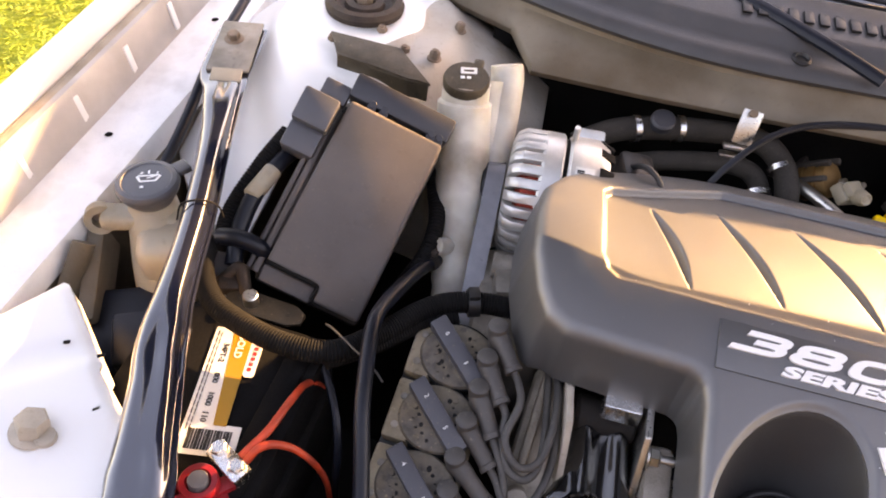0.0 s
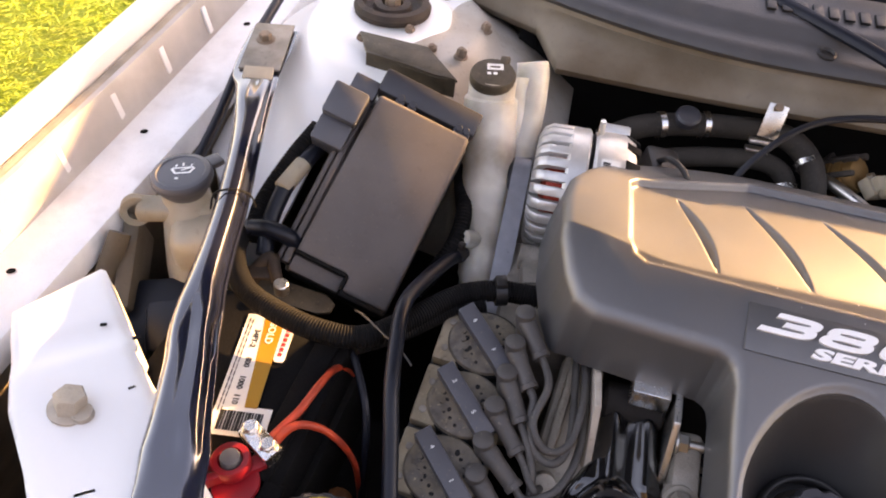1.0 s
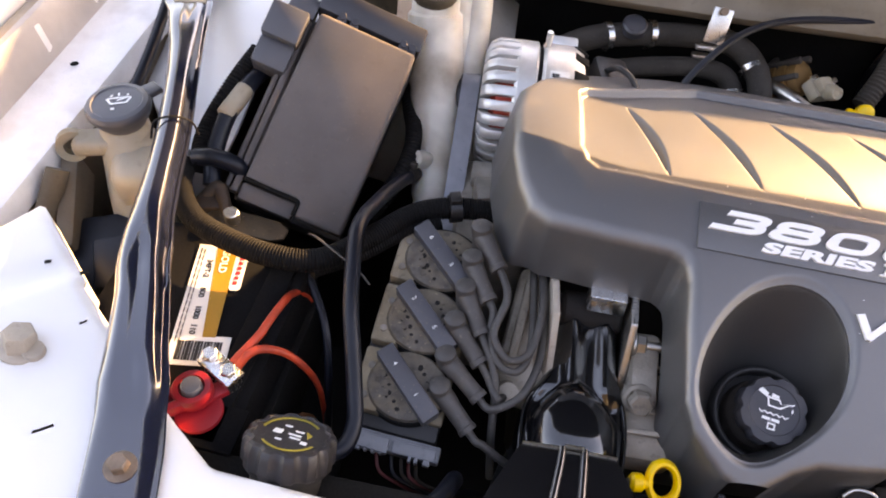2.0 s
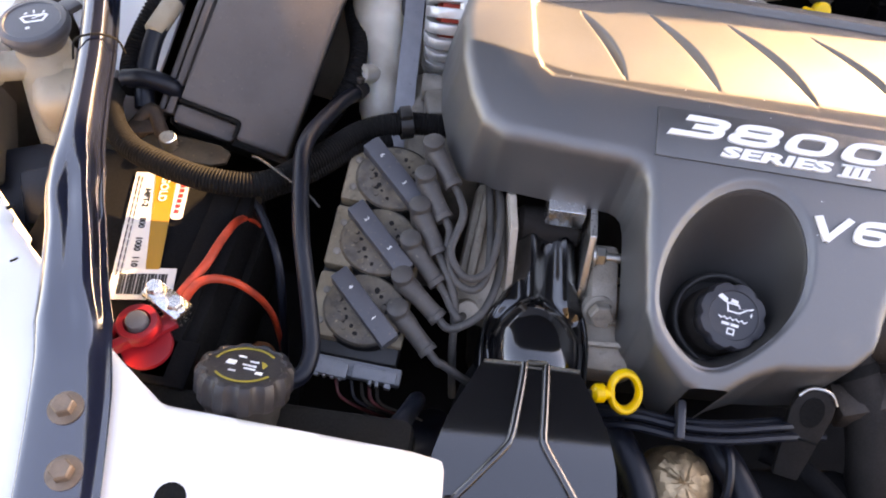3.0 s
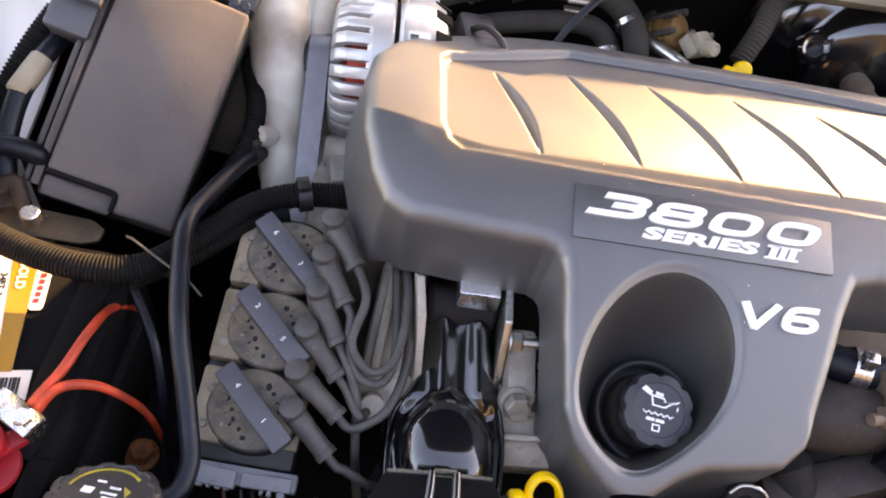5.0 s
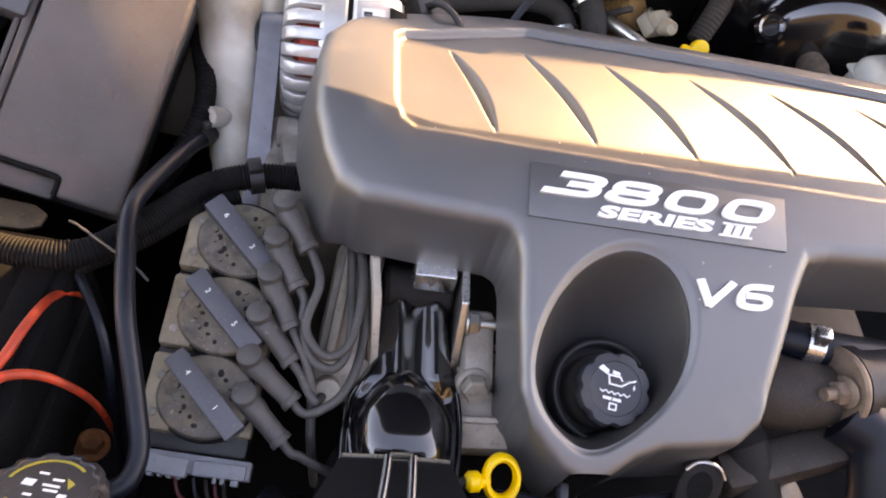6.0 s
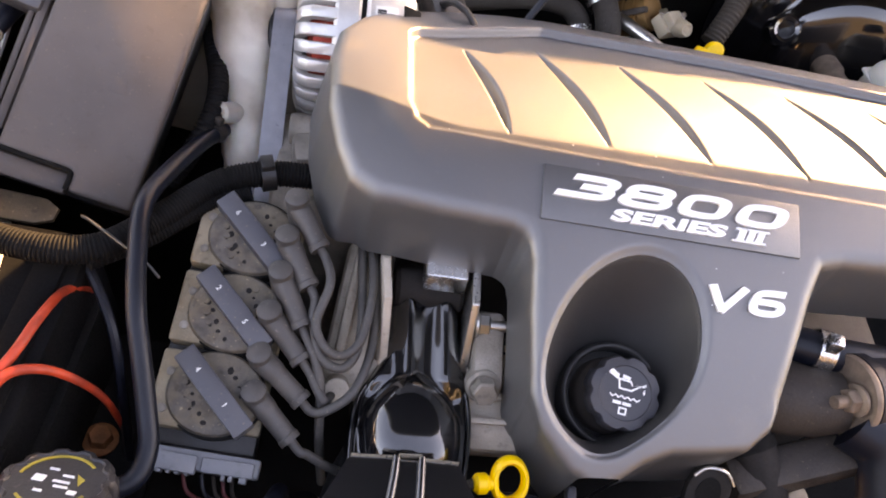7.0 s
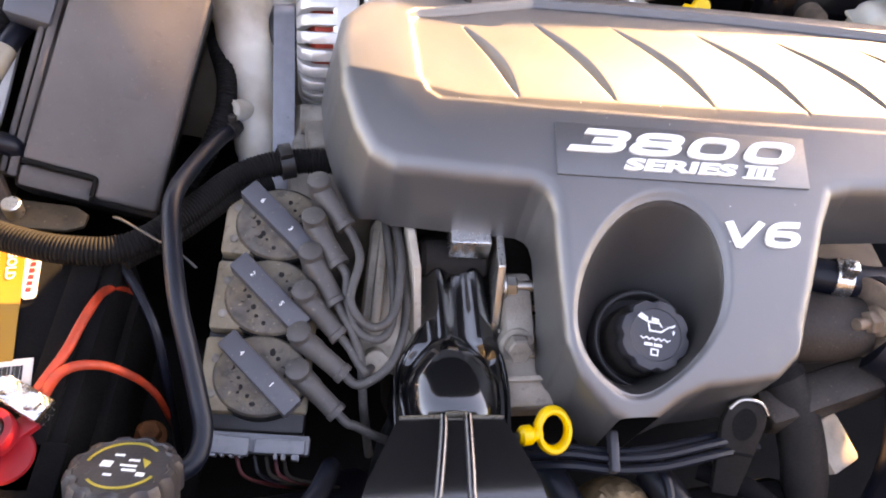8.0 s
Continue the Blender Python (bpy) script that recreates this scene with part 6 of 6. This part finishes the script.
for c, d in (((0.160, 0.676, 0.904), (1, 0.3, 0.1)), ((0.205, 0.686, 0.906), (1, 0.2, 0)), ((0.318, 0.676, 0.886), (0.4, -1, -0.4)), ((0.301, 0.657, 0.862), (0.2, -1, -0.5))):
    bm = bmesh.new()
    m = along(c, d)
    revolve(bm, [(0.0125, -0.003), (0.0140, -0.003), (0.0140, 0.003), (0.0125, 0.003), (0.0125, -0.003)], m, 24)
    box(bm, (0.008, 0.010, 0.006), m @ pose(0.004, -0.0155, 0), 0.001)
    part("clamp", bm, CLEAN_STEEL, heater)
bm = bmesh.new()
cylinder(bm, 0.013, 0.012, along((0.184, 0.678, 0.912), (0, -0.3, 1)), 24, 0.002)
part("bleed_cap", bm, BLACK_CLEAN, heater)
hb = thing("hose_bracket", (0.26, 0.66, 0.90), "grey steel hose bracket on the cowl", "bracket")
bm = bmesh.new()
box(bm, (0.020, 0.0025, 0.034), pose(0.2600, 0.656, 0.944, -30, 8, 0), 0.0008)
box(bm, (0.024, 0.010, 0.004), pose(0.256, 0.652, 0.921, -10, 0, 0), 0.001)
box(bm, (0.022, 0.010, 0.004), pose(0.254, 0.650, 0.912, -10, 0, 0), 0.001)
part("strap", bm, STEEL, hb)
bm = bmesh.new()
cylinder(bm, 0.004, 0.006, along((0.2610, 0.662, 0.957), (0, -0.8, 0.5)), 14)
part("bolt", bm, DULL_RUST, hb)
bm = bmesh.new()
tube(bm, [(0.232, 0.605, 0.905), (0.250, 0.622, 0.925), (0.285, 0.652, 0.942), (0.33, 0.675, 0.948), (0.40, 0.69, 0.948), (0.5, 0.70, 0.94)], 0.0035, 8, 6)
single("throttle_cable", bm, RUBBER, "thin black cable crossing the bay", "cable")
egr = thing("vacuum_solenoid", (0.375, 0.665, 0.83), "brass-coloured solenoid with cream fitting and pipe", "solenoid")
m = along((0.352, 0.690, 0.862), (0.5, -0.35, 0.55))
bm = bmesh.new()
revolve(bm, [(0, 0), (0.019, 0), (0.020, 0.003), (0.020, 0.010), (0.0175, 0.011), (0.0175, 0.013), (0.020, 0.014), (0.020, 0.022), (0.0175, 0.023), (0.0175, 0.025), (0.019, 0.026), (0.018, 0.033), (0.008, 0.036), (0, 0.036)], m, 32)
part("can", bm, BRASS, egr)
bm = bmesh.new()
for k in range(3):
    box(bm, (0.007, 0.006, 0.040), m @ Matrix.Rotation(radians(40 + 55 * k), 4, "Z") @ pose(0.0205, 0, 0.018), 0.0015)
box(bm, (0.030, 0.034, 0.006), m @ pose(0.004, 0.006, 0.001), 0.0015)
part("cage", bm, GRIME, egr, "grimy brown retaining cage")
bm = bmesh.new()
box(bm, (0.026, 0.022, 0.014), pose(0.384, 0.658, 0.884, 20, 10, 30), 0.0025)
box(bm, (0.018, 0.016, 0.012), pose(0.386, 0.655, 0.892, 20, 10, 30), 0.002)
revolve(bm, [(0, 0), (0.0085, 0), (0.0085, 0.006), (0.0070, 0.008), (0.0070, 0.013), (0.0055, 0.015), (0.0035, 0.013), (0, 0.013)], along((0.391, 0.649, 0.890), (0.2, -0.8, 0.5)), 24)
part("fitting", bm, CREAM, egr, "cream plastic fitting")
for x, y in ((0.376, 0.663), (0.395, 0.662)):
    bm = bmesh.new()
    hex_bolt(bm, pose(x, y, 0.893, 20, 10, 30), 0.0030, 0.004, 1.4)
    part("screw", bm, STEEL, egr)
bm = bmesh.new()
tube(bm, [(0.322, 0.690, 0.868), (0.338, 0.668, 0.876), (0.360, 0.640, 0.880), (0.39, 0.610, 0.875), (0.42, 0.59, 0.86)], 0.0065, 12, 5)
part("pipe", bm, STEEL, egr, "pale metal pipe")
ycap = thing("transmission_dipstick", (0.424, 0.625, 0.86), "small yellow plastic dipstick handle", "dipstick")
bm = bmesh.new()
cylinder(bm, 0.0085, 0.012, along((0.424, 0.630, 0.884), (-0.1, -0.8, 0.6)), 20, 0.002)
box(bm, (0.014, 0.008, 0.009), pose(0.411, 0.623, 0.886, 30, 5, -20), 0.003)
part("handle", bm, YELLOW, ycap)
booster = thing("brake_booster", (0.56, 0.70, 0.75), "gloss black brake booster drum", "brake booster")
bm = bmesh.new()
m = along((0.615, 0.765, 0.825), (-0.08, -1, 0.16))
revolve(bm, [(0, 0), (0.132, 0), (0.136, 0.004), (0.136, 0.010), (0.131, 0.014), (0.125, 0.015), (0.121, 0.022), (0.112, 0.034), (0.098, 0.044), (0.088, 0.048), (0.082, 0.052), (0.078, 0.062), (0.070, 0.070), (0.052, 0.076), (0.030, 0.079), (0, 0.080)], m, 72)
part("drum", bm, GLOSS, booster)
bm = bmesh.new()
revolve(bm, [(0.009, 0), (0.016, 0), (0.016, 0.020), (0.0125, 0.024), (0.009, 0.022), (0.009, 0)], along((0.512, 0.684, 0.876), (-0.15, -0.7, 0.7)), 28)
part("check_valve", bm, GLOSS, booster, "black check valve ring")
bm = bmesh.new()
tube(bm, [(0.425, 0.640, 0.885), (0.440, 0.660, 0.905), (0.462, 0.695, 0.925), (0.50, 0.715, 0.935), (0.56, 0.722, 0.935), (0.66, 0.72, 0.93)], 0.011, 14, 8, rib=0.12, pitch=0.0042)
single("corrugated_tube", bm, HEATER_HOSE, "black corrugated tube along the firewall", "tube")
brake_fluid = thing("brake_fluid_reservoir", (0.645, 0.640, 0.83), "milky brake fluid reservoir with dark cap", "brake reservoir")
bm = bmesh.new()
box(bm, (0.056, 0.06, 0.05), pose(0.645, 0.640, 0.856, 8, 0, 12), 0.014, 4)
box(bm, (0.058, 0.062, 0.004), pose(0.645, 0.640, 0.858, 8, 0, 12), 0.0015)
part("tank", bm, TANK, brake_fluid)
bm = bmesh.new()
cylinder(bm, 0.018, 0.016, pose(0.652, 0.645, 0.888), 28, 0.003)
part("cap", bm, BLACK, brake_fluid)
bm = bmesh.new()
revolve(bm, [(0, 0), (0.014, 0), (0.014, 0.020), (0.011, 0.024), (0.011, 0.050), (0, 0.050)], along((0.590, 0.690, 0.838), (-0.02, -1, 0.2)), 24)
part("master_cylinder", bm, DULL_RUST, brake_fluid, "rusty brake master cylinder")
bm = bmesh.new()
box(bm, (0.12, 0.05, 0.05), pose(0.47, 0.66, 0.815), 0.01)
tube(bm, [(0.34, 0.60, 0.84), (0.42, 0.64, 0.82), (0.52, 0.62, 0.80)], 0.012, 10, 5)
single("intake_plumbing", bm, DARK_CAST, "grimy dark plumbing behind the engine", "plumbing")

# ---- right of the mount: front of the engine ----
thermo = thing("thermostat_housing", (0.415, 0.275, 0.80), "grimy cast thermostat housing with hose flange", "thermostat housing")
bm = bmesh.new()
tube(bm, [(0.375, 0.300, 0.845), (0.400, 0.285, 0.862), (0.428, 0.276, 0.872), (0.448, 0.275, 0.878)], lambda f: 0.033 - 0.012 * f, 24, 6)
box(bm, (0.10, 0.03, 0.03), pose(0.420, 0.238, 0.842, 0, -12, 12), 0.007)
part("body", bm, GRIME, thermo)
bm = bmesh.new()
m = along((0.446, 0.277, 0.884), (1, 0.20, -0.10))
revolve(bm, [(0, 0), (0.029, 0), (0.030, 0.002), (0.030, 0.004), (0.029, 0.006), (0, 0.006)], m, 40)
part("flange", bm, DULL_RUST, thermo, "dull machined flange")
bm = bmesh.new()
revolve(bm, [(0, 0.006), (0.030, 0.006), (0.030, 0.014), (0.027, 0.016), (0.027, 0.06), (0, 0.06)], m, 36)
part("hose_neck", bm, RUBBER, thermo)
bm = bmesh.new()
s = along((0.446, 0.268, 0.896), (-1, -0.20, 0.10))
hex_bolt(bm, s, 0.0085, 0.008, 1.35, 0.003)
cylinder(bm, 0.0045, 0.020, s, 14)
part("stud_nut", bm, DULL_RUST, thermo)
bypass = thing("bypass_hose", (0.44, 0.305, 0.85), "black bypass hose with bright steel clamp", "hose")
bm = bmesh.new()
tube(bm, [(0.400, 0.322, 0.876), (0.420, 0.314, 0.886), (0.440, 0.306, 0.890), (0.465, 0.302, 0.890), (0.52, 0.30, 0.885)], 0.0135, 16, 6)
part("hose", bm, RUBBER, bypass)
bm = bmesh.new()
m = along((0.436, 0.3075, 0.890), (1, -0.3, 0.1))
revolve(bm, [(0.0137, -0.006), (0.0152, -0.006), (0.0152, 0.006), (0.0137, 0.006), (0.0137, -0.006)], m, 28)
box(bm, (0.010, 0.014, 0.010), m @ pose(-0.004, 0.017, 0), 0.0015)
part("clamp", bm, CLEAN_STEEL, bypass)
bm = bmesh.new()
cylinder(bm, 0.012, 0.02, along((0.392, 0.326, 0.872), (1, -0.4, 0.2)), 20)
part("spigot", bm, DULL_RUST, bypass)
bm = bmesh.new()
tube(bm, [(0.455, 0.262, 0.875), (0.475, 0.245, 0.872), (0.482, 0.215, 0.855), (0.480, 0.18, 0.82), (0.478, 0.15, 0.76)], 0.022, 18, 6)
single("upper_hose", bm, RUBBER, "thick black hose at the thermostat", "hose")
bm = bmesh.new()
tube(bm, [(0.372, 0.285, 0.850), (0.383, 0.262, 0.852), (0.394, 0.238, 0.842), (0.404, 0.212, 0.824), (0.412, 0.185, 0.795), (0.415, 0.16, 0.75)], 0.0165, 18, 6)
cool = thing("coolant_hose", (0.41, 0.18, 0.75), "grey-black coolant hose beside the cover", "hose")
part("hose", bm, OLD_HOSE, cool)
bm = bmesh.new()
m = along((0.3885, 0.250, 0.8475), (0.010, -0.025, -0.008))
revolve(bm, [(0.0167, -0.004), (0.0182, -0.004), (0.0185, 0), (0.0182, 0.004), (0.0167, 0.004), (0.0167, -0.004)], m, 28)
part("clamp", bm, DULL, cool, "black hose clamp")
bm = bmesh.new()
box(bm, (0.030, 0.04, 0.03), pose(0.430, 0.212, 0.808, 20, 0, 25), 0.005)
single("pale_bracket", bm, CASTING, "pale dusty cast bracket under the housing", "bracket")

lifter = thing("lift_bracket", (0.345, 0.21, 0.80), "black bent steel lift bracket with worn rim", "lift bracket")
bm = bmesh.new()
LB = basis((0.3477, 0.210, 0.839), (0.82, -0.22, 0.05), (0.19, 0.64, 0.75)) @ Matrix.Diagonal((0.78, 1, 1, 1))
prism(bm, [(-0.013, -0.045), (0.010, -0.045), (0.019, 0.010), (0.018, 0.022), (0.010, 0.028), (-0.008, 0.028), (-0.016, 0.022), (-0.019, 0.010)], -0.004, 0.004, LB, 0.0015)
part("plate", bm, OLD_HOSE, lifter)
bm = bmesh.new()
tube(bm, [LB @ Vector(p) for p in ((-0.016, 0.020, 0.004), (-0.009, 0.027, 0.004), (0.001, 0.029, 0.004), (0.011, 0.027, 0.004), (0.018, 0.020, 0.004))], 0.0013, 8, 5)
part("rim", bm, STEEL, lifter, "worn grey steel rim")
bm = bmesh.new()
cylinder(bm, 0.0105, 0.0012, LB @ pose(0, 0.010, 0.0035) @ Matrix.Diagonal((1.0, 1.15, 1, 1)), 24)
part("eye", bm, DULL, lifter, "dark eye hole")
bm = bmesh.new()
box(bm, (0.028, 0.002, 0.003), LB @ pose(0.0, -0.012, 0.004), 0.0005)
part("bend", bm, DULL, lifter)
for k, (dy, dz, r) in enumerate(((0.0, 0.0, 0.0032), (-0.007, -0.003, 0.0034), (0.007, -0.006, 0.0028))):
    bm = bmesh.new()
    tube(bm, [(0.195, 0.208 + dy, 0.825 + dz), (0.222, 0.203 + dy, 0.838 + dz), (0.250, 0.198 + dy, 0.840 + dz), (0.285, 0.198 + dy, 0.840 + dz), (0.335, 0.207 + dy, 0.836 + dz), (0.37, 0.215 + dy, 0.82)], r, 8, 6)
    single("sensor_wire", bm, RUBBER, "thin black sensor wire in front of the engine", "wire", "wires at the dipstick")
bm = bmesh.new()
box(bm, (0.006, 0.028, 0.010), pose(0.251, 0.201, 0.843, 10, 0, -6), 0.0015)
single("cable_tie", bm, BLACK_CLEAN, "dark grey cable clip round the wires", "cable clip")
ball = thing("crossover_heat_shield", (0.263, 0.17, 0.76), "rusty crumpled heat shield on the exhaust crossover", "heat shield")
bm = bmesh.new()
revolve(bm, [(0.026, -0.05), (0.030, -0.012), (0.0298, -0.006), (0.0292, 0.0), (0.028, 0.006), (0.0262, 0.010), (0.024, 0.0138), (0.021, 0.017), (0.0175, 0.0193), (0.0140, 0.0211), (0.010, 0.0225), (0.006, 0.0235), (0.003, 0.0239), (0, 0.024)], pose(0.263, 0.172, 0.787, 14, 0, 0), 44)
rr = random.Random(3)
for v in bm.verts:
    v.co += Vector((rr.uniform(-1, 1), rr.uniform(-1, 1), rr.uniform(-1, 1))) * 0.0007
part("shield", bm, FOIL, ball, angle=12)
for k, (x, y) in enumerate(((0.222, 0.182), (0.304, 0.172))):
    bm = bmesh.new()
    tube(bm, [(x - 0.012, y + 0.03, 0.80), (x, y + 0.005, 0.802), (x + 0.012, y - 0.025, 0.795), (x + 0.018, y - 0.06, 0.77)], 0.0125, 14, 5)
    single("pipe", bm, RUBBER, "black rubber pipe in front of the engine", "pipe", "pipes at the front")
bm = bmesh.new()
tube(bm, [(0.285, 0.21, 0.81), (0.292, 0.185, 0.825), (0.290, 0.155, 0.81), (0.28, 0.13, 0.77)], 0.0035, 8, 6)
single("loop_wire", bm, RUBBER, "thin looped black wire by the heat shield", "wire")
bm = bmesh.new()
box(bm, (0.13, 0.06, 0.05), pose(0.34, 0.165, 0.765, 10, 0, 4), 0.01)
tube(bm, [(0.33, 0.20, 0.80), (0.36, 0.18, 0.81), (0.385, 0.15, 0.80), (0.39, 0.12, 0.76)], 0.008, 10, 5)
single("exhaust_crossover", bm, CASE, "dark grimy exhaust crossover below the cover", "exhaust pipe")
bm = bmesh.new()
tube(bm, [(0.118, 0.27, 0.80), (0.108, 0.245, 0.815), (0.098, 0.225, 0.81), (0.09, 0.20, 0.78)], 0.005, 8, 5)
single("lower_cable", bm, DULL, "dark cable beside the mount", "cable", "cables beside the mount")
bm = bmesh.new()
tube(bm, [(0.125, 0.25, 0.80), (0.112, 0.228, 0.822), (0.100, 0.205, 0.82)], 0.004, 8, 5)
single("lower_cable", bm, DULL, "dark cable beside the mount", "cable", "cables beside the mount")
